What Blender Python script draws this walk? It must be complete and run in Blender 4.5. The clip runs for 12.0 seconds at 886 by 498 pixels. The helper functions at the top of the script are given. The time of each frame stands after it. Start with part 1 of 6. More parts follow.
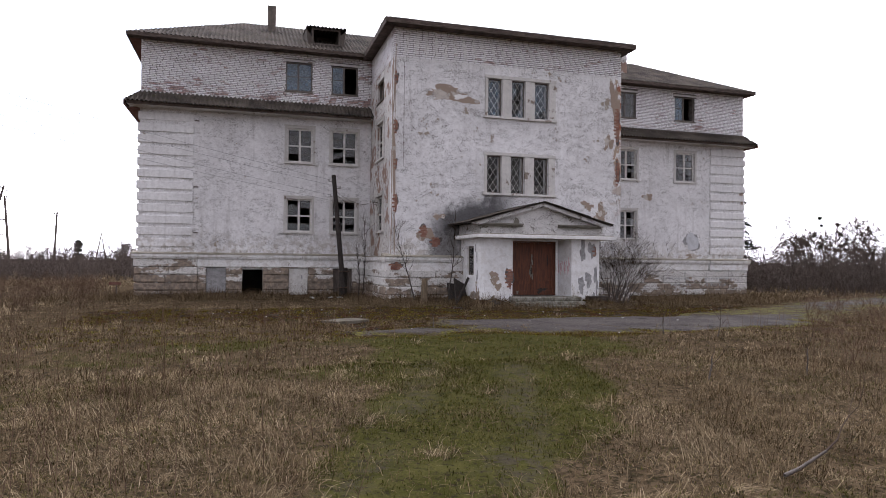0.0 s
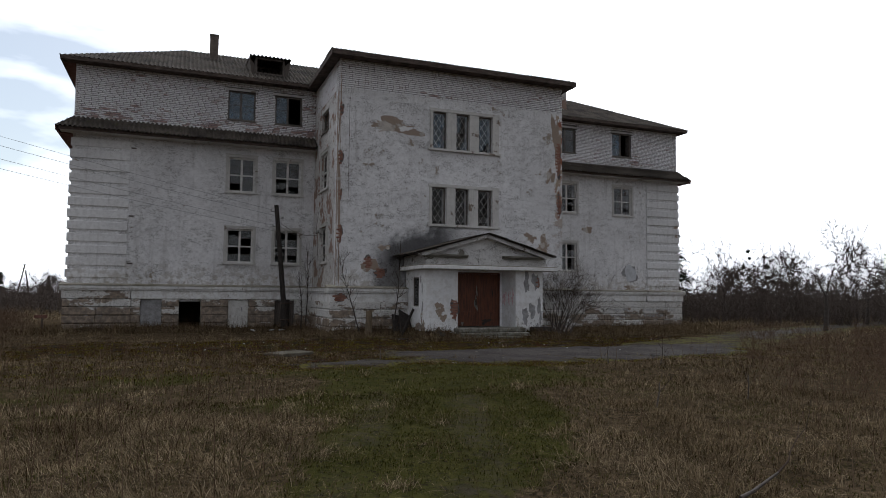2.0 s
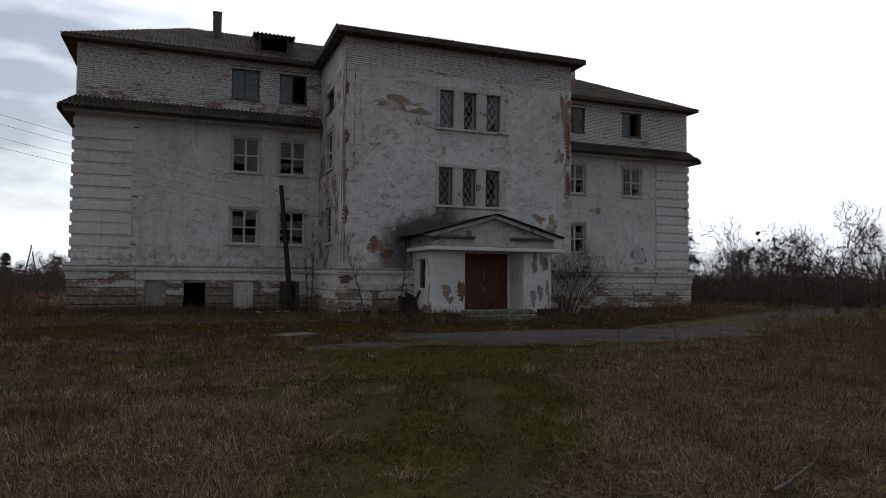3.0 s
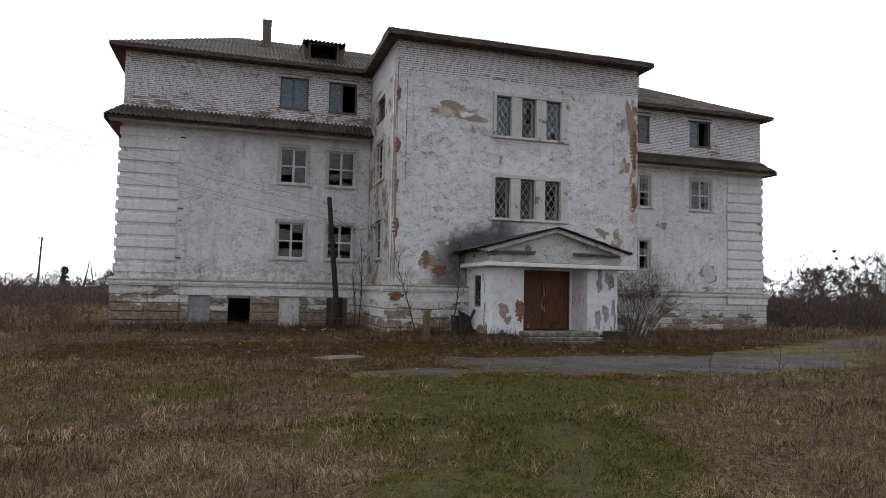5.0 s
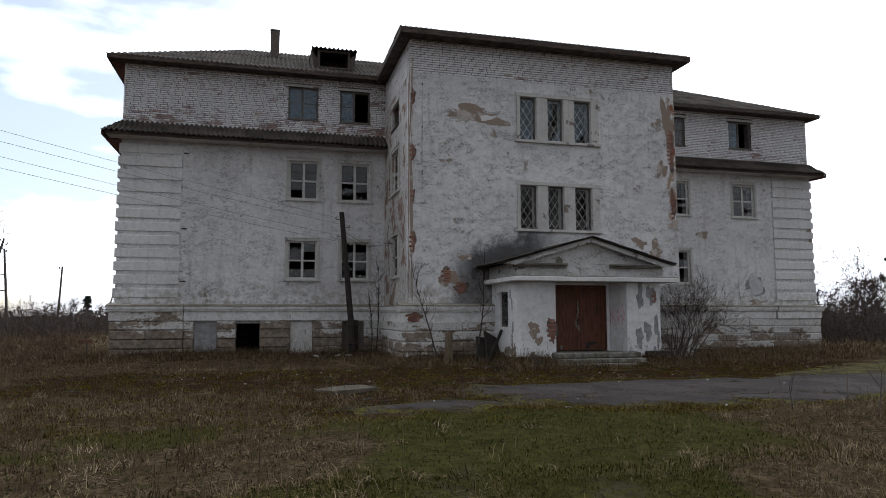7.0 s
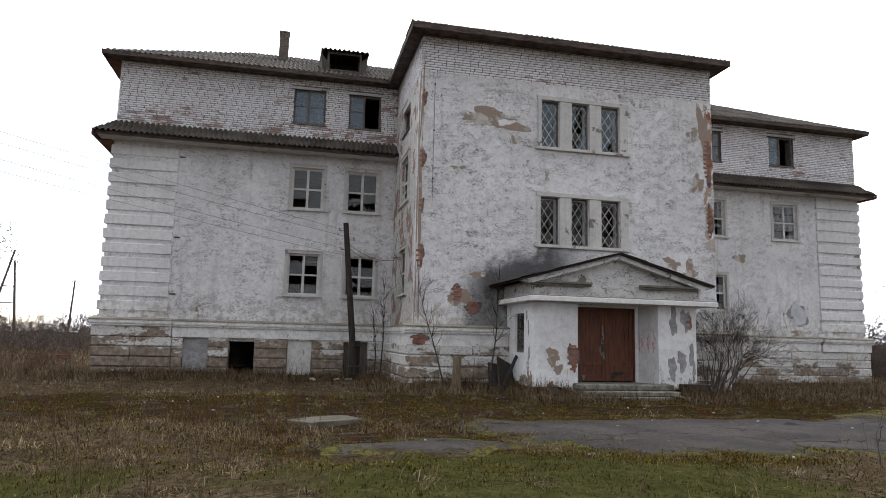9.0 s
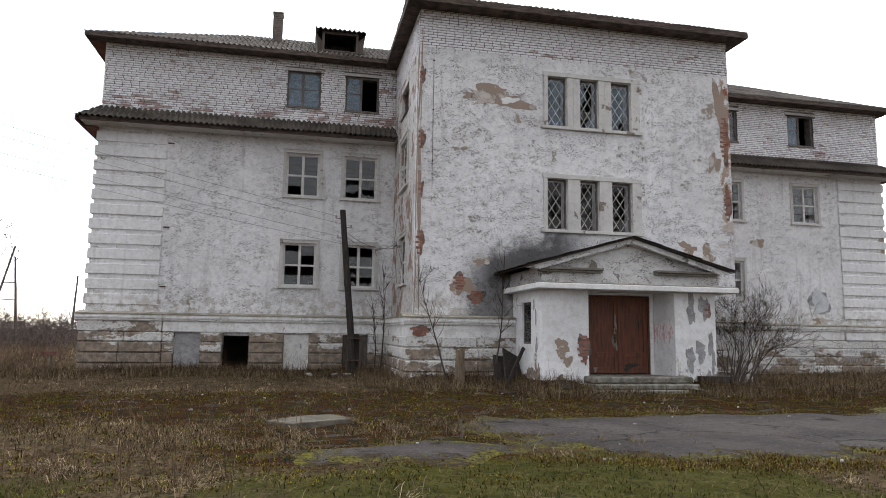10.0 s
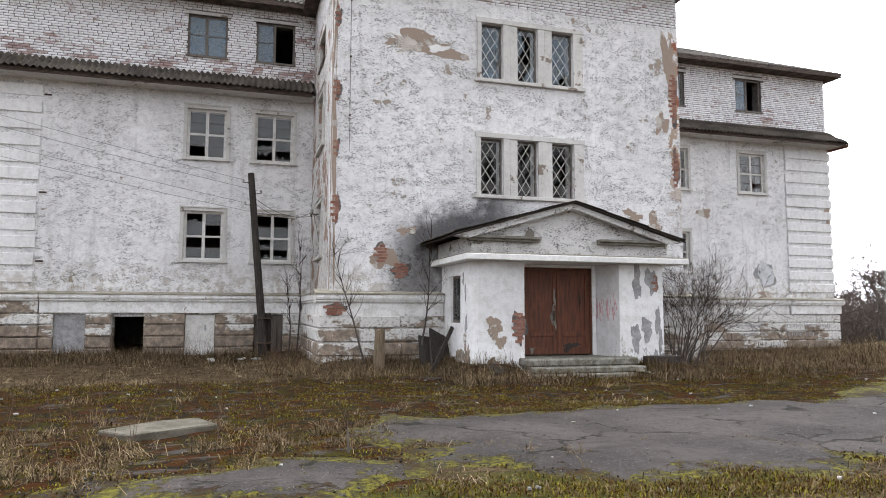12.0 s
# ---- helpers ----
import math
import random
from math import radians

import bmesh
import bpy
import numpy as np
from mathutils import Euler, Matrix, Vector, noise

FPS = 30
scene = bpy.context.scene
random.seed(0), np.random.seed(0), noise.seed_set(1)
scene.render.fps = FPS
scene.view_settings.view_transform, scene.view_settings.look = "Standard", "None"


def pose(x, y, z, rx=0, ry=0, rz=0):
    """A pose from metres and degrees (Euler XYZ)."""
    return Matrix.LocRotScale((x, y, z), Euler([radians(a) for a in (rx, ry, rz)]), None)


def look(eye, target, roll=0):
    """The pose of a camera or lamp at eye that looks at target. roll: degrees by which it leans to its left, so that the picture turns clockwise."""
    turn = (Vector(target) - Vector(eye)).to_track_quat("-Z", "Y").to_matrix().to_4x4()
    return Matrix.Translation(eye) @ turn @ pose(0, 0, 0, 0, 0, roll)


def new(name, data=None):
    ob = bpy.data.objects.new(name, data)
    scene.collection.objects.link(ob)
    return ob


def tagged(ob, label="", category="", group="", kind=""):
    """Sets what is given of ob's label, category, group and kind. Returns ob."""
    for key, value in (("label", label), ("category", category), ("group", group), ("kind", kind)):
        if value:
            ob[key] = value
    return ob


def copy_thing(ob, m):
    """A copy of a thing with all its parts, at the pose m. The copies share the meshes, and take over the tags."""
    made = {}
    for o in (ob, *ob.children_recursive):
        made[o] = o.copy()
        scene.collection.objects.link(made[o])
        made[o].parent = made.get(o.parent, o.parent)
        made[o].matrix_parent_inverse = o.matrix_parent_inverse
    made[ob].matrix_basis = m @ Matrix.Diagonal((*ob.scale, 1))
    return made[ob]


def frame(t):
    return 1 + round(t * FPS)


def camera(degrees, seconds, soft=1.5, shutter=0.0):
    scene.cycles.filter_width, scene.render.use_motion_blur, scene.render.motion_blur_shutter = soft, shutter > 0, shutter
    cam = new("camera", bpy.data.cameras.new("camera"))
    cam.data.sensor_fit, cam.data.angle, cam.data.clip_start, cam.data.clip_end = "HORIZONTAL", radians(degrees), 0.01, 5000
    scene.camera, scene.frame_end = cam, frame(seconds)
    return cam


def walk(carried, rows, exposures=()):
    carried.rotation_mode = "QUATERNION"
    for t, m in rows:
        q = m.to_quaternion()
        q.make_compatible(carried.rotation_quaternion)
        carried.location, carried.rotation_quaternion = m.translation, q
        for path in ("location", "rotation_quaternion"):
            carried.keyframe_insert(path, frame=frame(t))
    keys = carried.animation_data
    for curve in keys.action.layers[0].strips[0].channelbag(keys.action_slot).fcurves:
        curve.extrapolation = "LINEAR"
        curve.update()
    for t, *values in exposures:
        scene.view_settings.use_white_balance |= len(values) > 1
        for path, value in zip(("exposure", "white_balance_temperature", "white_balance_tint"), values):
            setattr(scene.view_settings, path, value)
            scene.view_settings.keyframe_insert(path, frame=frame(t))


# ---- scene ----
cam = camera(66.6, 12.0, 0.9)
PATH = [
    (0, (0.345, 0.922, 1.64), (0.915, 2.838, 1.677), 0.6),
    (0.5, (0.286, 0.927, 1.627), (0.955, 2.811, 1.702), 0.6),
    (1, (0.249, 0.952, 1.602), (0.968, 2.815, 1.725), 0.6),
    (1.5, (0.264, 0.992, 1.598), (0.989, 2.851, 1.742), 0.8),
    (2, (0.211, 1.019, 1.586), (0.944, 2.875, 1.721), 0.5),
    (2.5, (0.171, 1.093, 1.558), (0.906, 2.948, 1.688), 0.6),
    (3, (0.3, 1.379, 1.566), (1.019, 3.244, 1.648), 0.6),
    (4.8, (0.593, 2.95, 1.61), (1.272, 4.83, 1.676), 1.0),
    (5, (0.644, 3.103, 1.602), (1.226, 5.012, 1.731), 1.2),
    (5.5, (0.775, 3.532, 1.553), (1.316, 5.449, 1.736), 1.1),
    (6, (0.955, 4.063, 1.489), (1.454, 5.983, 1.747), -0.1),
    (6.5, (1.144, 4.603, 1.512), (1.646, 6.527, 1.723), -0.1),
    (7, (1.39, 5.119, 1.527), (1.897, 7.044, 1.72), -0.1),
    (7.2, (1.471, 5.319, 1.53), (1.955, 7.251, 1.71), -0.0),
    (8.8, (2.193, 6.927, 1.456), (2.617, 8.863, 1.723), 1.1),
    (9, (2.291, 7.11, 1.438), (2.73, 9.043, 1.704), 1.4),
    (9.5, (2.572, 7.728, 1.402), (3.024, 9.658, 1.668), 1.3),
    (10, (2.764, 8.23, 1.395), (3.179, 10.171, 1.641), 0.8),
    (10.5, (3.068, 8.742, 1.459), (3.458, 10.69, 1.691), 0.3),
    (11, (3.336, 9.264, 1.447), (3.79, 11.198, 1.677), 0.4),
    (11.5, (3.621, 9.746, 1.435), (4.148, 11.666, 1.626), 0.1),
    (12, (3.893, 10.271, 1.446), (4.465, 12.179, 1.624), 0.2),
]
EXPOSURES = [(0, 0.15, 6400, 19), (0.5, 0.0, 6400, 17), (1, -0.35, 6400, 14), (1.5, -0.68, 6350, 11), (2, -1.05, 6300, 10), (2.5, -1.36, 6300, 10), (3, -1.6, 6300, 10), (3.2, -1.6, 6300, 10), (4.8, -0.3, 6300, 10), (5, -0.22, 6300, 10), (5.5, -0.15, 6300, 10), (6, -0.57, 6300, 10), (6.5, -0.72, 6250, 9), (7, -0.78, 6250, 9), (7.2, -0.78, 6250, 9), (8.8, -0.02, 6350, 10), (9, 0.05, 6400, 10), (9.5, 0.12, 6400, 10), (10, 0.27, 6450, 10), (10.5, 0.42, 6450, 10), (11, 0.6, 6450, 10), (11.5, 0.8, 6450, 10), (12, 0.9, 6450, 10)]
walk(cam, [(t, look(eye, target, roll)) for t, eye, target, roll in PATH], EXPOSURES)

# ---- world and sun: a bright overcast sky, the sun veiled behind the building ----
SUN_AZ, SUN_EL = radians(14), radians(32)      # azimuth from +y towards +x
world = bpy.data.worlds.new("overcast_sky")
scene.world = world
world.use_nodes = True
wn, wl = world.node_tree.nodes, world.node_tree.links
wn.clear()
w_out = wn.new("ShaderNodeOutputWorld")
w_sky = wn.new("ShaderNodeTexSky")
w_sky.sky_type, w_sky.sun_disc = "NISHITA", False
w_sky.sun_elevation, w_sky.sun_rotation = SUN_EL, SUN_AZ
w_sky.dust_density, w_sky.air_density = 0.4, 1.2
w_bg_sky = wn.new("ShaderNodeBackground")
w_bg_sky.inputs["Strength"].default_value = 0.15
wl.new(w_sky.outputs[0], w_bg_sky.inputs["Color"])
w_bg_cloud = wn.new("ShaderNodeBackground")
w_bg_cloud.inputs["Color"].default_value = (0.93, 0.95, 1.0, 1)
w_tc = wn.new("ShaderNodeTexCoord")
w_dot = wn.new("ShaderNodeVectorMath")          # the veil of cloud is brightest round the hidden sun
w_dot.operation = "DOT_PRODUCT"
w_dot.inputs[1].default_value = (math.sin(SUN_AZ) * math.cos(SUN_EL), math.cos(SUN_AZ) * math.cos(SUN_EL), math.sin(SUN_EL))
wl.new(w_tc.outputs["Generated"], w_dot.inputs[0])
w_glow = wn.new("ShaderNodeMapRange")
w_glow.interpolation_type = "SMOOTHSTEP"
for key, value in (("From Min", -0.1), ("From Max", 0.95), ("To Min", 0.85), ("To Max", 4.2)):
    w_glow.inputs[key].default_value = value
wl.new(w_dot.outputs["Value"], w_glow.inputs["Value"])
wl.new(w_glow.outputs[0], w_bg_cloud.inputs["Strength"])
w_map = wn.new("ShaderNodeMapping")
w_map.inputs["Scale"].default_value = (1.0, 1.0, 3.2)
w_map.inputs["Location"].default_value = (0.35, 0.0, 0.2)
wl.new(w_tc.outputs["Generated"], w_map.inputs[0])
w_noise = wn.new("ShaderNodeTexNoise")
w_noise.inputs["Scale"].default_value, w_noise.inputs["Detail"].default_value = 3.2, 6.0
wl.new(w_map.outputs[0], w_noise.inputs["Vector"])
w_ramp = wn.new("ShaderNodeMapRange")
w_ramp.inputs["From Min"].default_value, w_ramp.inputs["From Max"].default_value = 0.14, 0.36
w_ramp.inputs["To Min"].default_value, w_ramp.inputs["To Max"].default_value = 0.2, 1.0
w_gap = wn.new("ShaderNodeVectorMath")          # thin cloud with blue behind it in the north-west
w_gap.operation = "DOT_PRODUCT"
w_gap.inputs[1].default_value = Vector((-0.36, 0.88, 0.36)).normalized()
wl.new(w_tc.outputs["Generated"], w_gap.inputs[0])
w_thin = wn.new("ShaderNodeMapRange")
w_thin.interpolation_type = "SMOOTHSTEP"
for key, value in (("From Min", 0.86), ("From Max", 0.99), ("To Min", 0.0), ("To Max", 0.34)):
    w_thin.inputs[key].default_value = value
wl.new(w_gap.outputs["Value"], w_thin.inputs["Value"])
w_sub = wn.new("ShaderNodeMath")
w_sub.operation = "SUBTRACT"
wl.new(w_noise.outputs["Fac"], w_sub.inputs[0])
wl.new(w_thin.outputs[0], w_sub.inputs[1])
wl.new(w_sub.outputs[0], w_ramp.inputs["Value"])
w_mix = wn.new("ShaderNodeMixShader")
wl.new(w_ramp.outputs[0], w_mix.inputs["Fac"])
wl.new(w_bg_sky.outputs[0], w_mix.inputs[1])
wl.new(w_bg_cloud.outputs[0], w_mix.inputs[2])
wl.new(w_mix.outputs[0], w_out.inputs["Surface"])

sun = new("sun", bpy.data.lights.new("sun", "SUN"))
sun.data.energy, sun.data.angle, sun.data.color = 0.7, radians(20), (1.0, 0.95, 0.88)
sun_dir = Vector((math.sin(SUN_AZ) * math.cos(SUN_EL), math.cos(SUN_AZ) * math.cos(SUN_EL), math.sin(SUN_EL)))
sun.matrix_world = look(sun_dir * 60, (0, 0, 0))

# ---- materials ----


class Nodes:
    """A small wrapper that builds a node material step by step."""

    def __init__(self, name):
        self.mat = bpy.data.materials.new(name)
        self.mat.use_nodes = True
        self.n, self.l = self.mat.node_tree.nodes, self.mat.node_tree.links
        self.bsdf = self.n["Principled BSDF"]
        self.out = self.n["Material Output"]
        self.coord = self.n.new("ShaderNodeTexCoord").outputs["Object"]
        geo = self.n.new("ShaderNodeNewGeometry")
        self.world, self.island = geo.outputs["Position"], geo.outputs["Random Per Island"]
        self.rand = self.n.new("ShaderNodeObjectInfo").outputs["Random"]

    def put(self, socket, value):
        if hasattr(value, "node"):
            self.l.new(value, socket)
        elif isinstance(value, tuple) and len(value) == 3 and socket.type == "RGBA":
            socket.default_value = (*value, 1)
        else:
            socket.default_value = value

    def noise(self, scale, detail=4.0, rough=0.55, vec=None, stretch=None):
        node = self.n.new("ShaderNodeTexNoise")
        node.inputs["Scale"].default_value, node.inputs["Detail"].default_value = scale, detail
        node.inputs["Roughness"].default_value = rough
        vec = self.world if vec is None else vec
        if stretch:
            m = self.n.new("ShaderNodeMapping")
            m.inputs["Scale"].default_value = stretch
            self.l.new(vec, m.inputs[0])
            vec = m.outputs[0]
        self.l.new(vec, node.inputs["Vector"])
        return node.outputs["Fac"]

    def voronoi(self, scale, feature="F1", vec=None):
        node = self.n.new("ShaderNodeTexVoronoi")
        node.feature = feature
        node.inputs["Scale"].default_value = scale
        self.l.new(self.world if vec is None else vec, node.inputs["Vector"])
        return node.outputs["Distance"]

    def warp(self, amount):
        """World position shaken by noise, for ragged lines."""
        node = self.n.new("ShaderNodeTexNoise")
        node.inputs["Scale"].default_value, node.inputs["Detail"].default_value = 1.4, 6.0
        self.l.new(self.world, node.inputs["Vector"])
        mul = self.n.new("ShaderNodeVectorMath")
        mul.operation = "MULTIPLY_ADD"
        mul.inputs[1].default_value = (amount * 4, amount * 4, 0)
        self.l.new(node.outputs["Color"], mul.inputs[0])
        self.l.new(self.world, mul.inputs[2])
        return mul.outputs[0]

    def step(self, value, lo, hi, to0=0.0, to1=1.0):
        node = self.n.new("ShaderNodeMapRange")
        node.interpolation_type = "SMOOTHSTEP"
        self.put(node.inputs["Value"], value)
        for key, v in (("From Min", lo), ("From Max", hi), ("To Min", to0), ("To Max", to1)):
            self.put(node.inputs[key], v)
        return node.outputs[0]

    def math(self, op, a, b=0.0):
        node = self.n.new("ShaderNodeMath")
        node.operation = op
        self.put(node.inputs[0], a)
        self.put(node.inputs[1], b)
        return node.outputs[0]

    def mix(self, fac, a, b):
        node = self.n.new("ShaderNodeMix")
        node.data_type = "RGBA"
        self.put(node.inputs["Factor"], fac)
        self.put(node.inputs[6], a)
        self.put(node.inputs[7], b)
        return node.outputs[2]

    def xyz(self):
        node = self.n.new("ShaderNodeSeparateXYZ")
        self.l.new(self.world, node.inputs[0])
        return node.outputs

    def bump(self, height, strength=0.4, distance=0.01):
        node = self.n.new("ShaderNodeBump")
        node.inputs["Strength"].default_value, node.inputs["Distance"].default_value = strength, distance
        self.put(node.inputs["Height"], height)
        self.l.new(node.outputs[0], self.bsdf.inputs["Normal"])

    def done(self, colour, rough=0.8, metal=0.0, spec=0.3):
        self.put(self.bsdf.inputs["Base Color"], colour)
        self.put(self.bsdf.inputs["Roughness"], rough)
        self.bsdf.inputs["Metallic"].default_value = metal
        self.bsdf.inputs["Specular IOR Level"].default_value = spec
        return self.mat


def plaster(name, white=(0.84, 0.835, 0.845), under=(0.40, 0.34, 0.285), pits=0.55, peel=0.62, stain=False, dirt=1.0):
    """Old limewash over rough render: pitted, flaked, stained in streaks."""
    m = Nodes(name)
    big, mid, fine = m.noise(0.55), m.noise(3.2, 6, 0.65), m.noise(26, 3, 0.6)
    colour = m.mix(m.step(big, 0.35, 0.7), white, tuple(c * 0.86 for c in white))
    streak = m.noise(1.0, 5, 0.6, stretch=(5.0, 5.0, 0.35))
    colour = m.mix(m.step(streak, 0.52, 0.75, 0, 0.35 * dirt), colour, (0.36, 0.34, 0.33))
    colour = m.mix(m.step(m.noise(7.0, 4, 0.6), 0.44, 0.62, 0, 0.22 * dirt), colour, (0.40, 0.385, 0.385))
    pit_zone = m.step(m.noise(0.9, 4, 0.65), 0.34, 0.56, 0.2, 1.0)
    speck = m.noise(30, 6, 0.72, stretch=(0.62, 0.62, 1.45))
    blotch = m.step(m.noise(5, 5, 0.7, stretch=(0.7, 0.7, 1.3)), 0.36, 0.64, -0.06, 0.045)
    pit = m.math("MULTIPLY", m.step(m.math("ADD", speck, blotch), 0.545, 0.585), m.math("MULTIPLY", pit_zone, pits))
    colour = m.mix(pit, colour, (0.13, 0.115, 0.105))
    grime = m.step(m.noise(19, 6, 0.75, stretch=(0.5, 0.5, 1.5)), 0.50, 0.66, 0, 0.22 * dirt)
    colour = m.mix(grime, colour, (0.33, 0.31, 0.30))
    flake = m.math("ADD", m.math("MULTIPLY", m.noise(1.1, 8, 0.7), 0.75), m.math("MULTIPLY", mid, 0.25))
    bare = m.step(flake, peel, peel + 0.012)
    colour = m.mix(bare, colour, m.mix(fine, under, tuple(c * 0.7 for c in under)))
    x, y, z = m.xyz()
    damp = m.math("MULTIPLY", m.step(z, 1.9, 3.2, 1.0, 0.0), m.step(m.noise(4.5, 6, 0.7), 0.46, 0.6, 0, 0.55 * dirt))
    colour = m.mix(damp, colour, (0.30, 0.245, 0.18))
    if stain:
        # black mould on the wall over the porch roof's western slope, ragged at its rim
        line = m.math("ADD", m.math("MULTIPLY", m.math("SUBTRACT", x, 8.35), 0.31), 3.0)
        above = m.math("SUBTRACT", z, line)
        wob = m.math("MULTIPLY", m.math("SUBTRACT", m.noise(2.2, 7, 0.7), 0.5), 1.5)
        s = m.step(m.math("ADD", m.math("ABSOLUTE", m.math("SUBTRACT", above, 0.18)), wob), 0.20, 1.0, 1.0, 0.0)
        s = m.math("MULTIPLY", s, m.step(x, 7.0, 8.3))
        s = m.math("MULTIPLY", s, m.step(x, 10.2, 11.6, 1.0, 0.0))
        low = m.math("MULTIPLY", m.step(m.math("ADD", m.math("ABSOLUTE", m.math("SUBTRACT", x, 8.3)), wob), 0.3, 1.15, 1.0, 0.0),
                     m.step(z, 3.1, 3.6, 1.0, 0.0))
        s = m.math("MAXIMUM", s, m.math("MULTIPLY", low, 0.8))
        colour = m.mix(m.math("MULTIPLY", s, 0.9), colour, (0.055, 0.052, 0.055))
        # bare render along the eastern corner
        edge = m.math("ADD", m.step(x, 15.35, 15.95), m.math("MULTIPLY", m.math("SUBTRACT", m.noise(2.4, 6, 0.7), 0.5), 2.6))
        e = m.math("MULTIPLY", m.step(edge, 0.95, 1.02), m.step(z, 9.6, 9.8, 1.0, 0.0))
        e = m.math("MULTIPLY", e, m.step(z, 3.0, 6.0))
        colour = m.mix(e, colour, m.mix(m.step(mid, 0.5, 0.56), (0.40, 0.31, 0.24), (0.30, 0.12, 0.075)))
    h = m.math("SUBTRACT", m.math("ADD", m.math("MULTIPLY", mid, 0.5), m.math("MULTIPLY", fine, 0.5)), m.math("MULTIPLY", m.math("MAXIMUM", pit, bare), 0.5))
    m.bump(h, 1.0 if pits > 0.3 else 0.3, 0.026)
    return m.done(colour, 0.92, spec=0.15)


def brick_paint(name, red=0.50):
    m = Nodes(name)
    each = m.math("FRACT", m.math("ADD", m.island, m.rand))
    x, y, z = m.xyz()
    colour = m.mix(m.step(m.noise(1.3), 0.3, 0.7), (0.86, 0.85, 0.87), (0.76, 0.75, 0.77))
    colour = m.mix(m.math("MULTIPLY", each, 0.22), colour, (0.50, 0.47, 0.48))
    base = m.math("MULTIPLY", m.step(z, 8.75, 9.6, 0.12, 0.0), m.step(x, 8.0, 12.0, 1.0, 0.35))
    worn = m.math("ADD", m.math("ADD", m.noise(1.9, 8, 0.78, stretch=(0.6, 0.6, 1.3)), base), m.math("MULTIPLY", each, 0.16))
    colour = m.mix(m.step(worn, 0.65, 0.78, 0, 0.85), colour, m.mix(each, (0.17, 0.085, 0.075), (0.34, 0.20, 0.175)))
    soot = m.step(m.noise(2.4, 7, 0.75, stretch=(1.2, 1.2, 0.8)), 0.56, 0.72, 0, 0.4)
    colour = m.mix(soot, colour, (0.22, 0.20, 0.20))
    m.bump(m.noise(45, 3), 0.4, 0.006)
    return m.done(colour, 0.9, spec=0.15)


def simple(name, a, b, scale=6.0, rough=0.8, bump=0.3, fine=40, stretch=None, metal=0.0, dist=0.006, spec=0.3, per=0.0):
    """Two tones mixed at two scales, with grain."""
    m = Nodes(name)
    mixer = m.math("ADD", m.math("MULTIPLY", m.noise(scale, 5, 0.6, stretch=stretch), 0.65), m.math("MULTIPLY", m.noise(fine, 3, stretch=stretch), 0.35))
    f = m.step(mixer, 0.38, 0.62)
    if per:
        f = m.math("ADD", m.math("MULTIPLY", f, 1 - per), m.math("MULTIPLY", m.math("FRACT", m.math("ADD", m.island, m.rand)), per))
    m.bump(mixer, bump, dist)
    return m.done(m.mix(f, a, b), rough, metal, spec)


def stone_mat(name):
    """Rusticated plinth: white limewash mostly fallen from brown-grey render."""
    m = Nodes(name)
    each = m.math("FRACT", m.math("ADD", m.island, m.rand))
    x, y, z = m.xyz()
    flake = m.math("ADD", m.noise(1.25, 9, 0.70, stretch=(0.8, 0.8, 1.7)), m.math("MULTIPLY", m.math("SUBTRACT", each, 0.5), 0.13))
    flake = m.math("ADD", flake, m.step(z, 0.2, 1.3, -0.09, 0.05))
    flake = m.math("ADD", flake, m.step(x, 3.0, 7.0, -0.055, 0.05))
    under = m.mix(m.step(m.noise(6, 5), 0.35, 0.65), (0.33, 0.262, 0.205), (0.17, 0.14, 0.115))
    colour = m.mix(m.step(flake, 0.50, 0.53), under, m.mix(m.noise(3), (0.72, 0.71, 0.70), (0.55, 0.53, 0.50)))
    colour = m.mix(m.step(m.noise(2.6, 6, 0.7), 0.58, 0.70, 0, 0.65), colour, (0.095, 0.082, 0.068))
    colour = m.mix(m.step(m.noise(14, 5, 0.7), 0.50, 0.62, 0, 0.6), colour, (0.16, 0.145, 0.125))
    m.bump(m.math("ADD", m.math("MULTIPLY", flake, 0.5), m.math("MULTIPLY", m.noise(22, 4), 0.5)), 0.7, 0.02)
    return m.done(colour, 0.92, spec=0.15)


def roof_mat(name):
    m = Nodes(name)
    a = m.step(m.noise(1.1, 6, 0.7), 0.35, 0.65)
    colour = m.mix(a, (0.095, 0.080, 0.068), (0.036, 0.031, 0.028))
    colour = m.mix(m.step(m.noise(5, 5, 0.7), 0.55, 0.66, 0, 0.7), colour, (0.060, 0.058, 0.030))
    colour = m.mix(m.step(m.noise(8, 6, 0.8), 0.60, 0.68, 0, 0.5), colour, (0.28, 0.265, 0.245))
    m.bump(m.noise(30, 4), 0.5, 0.01)
    return m.done(colour, 0.95, spec=0.08)


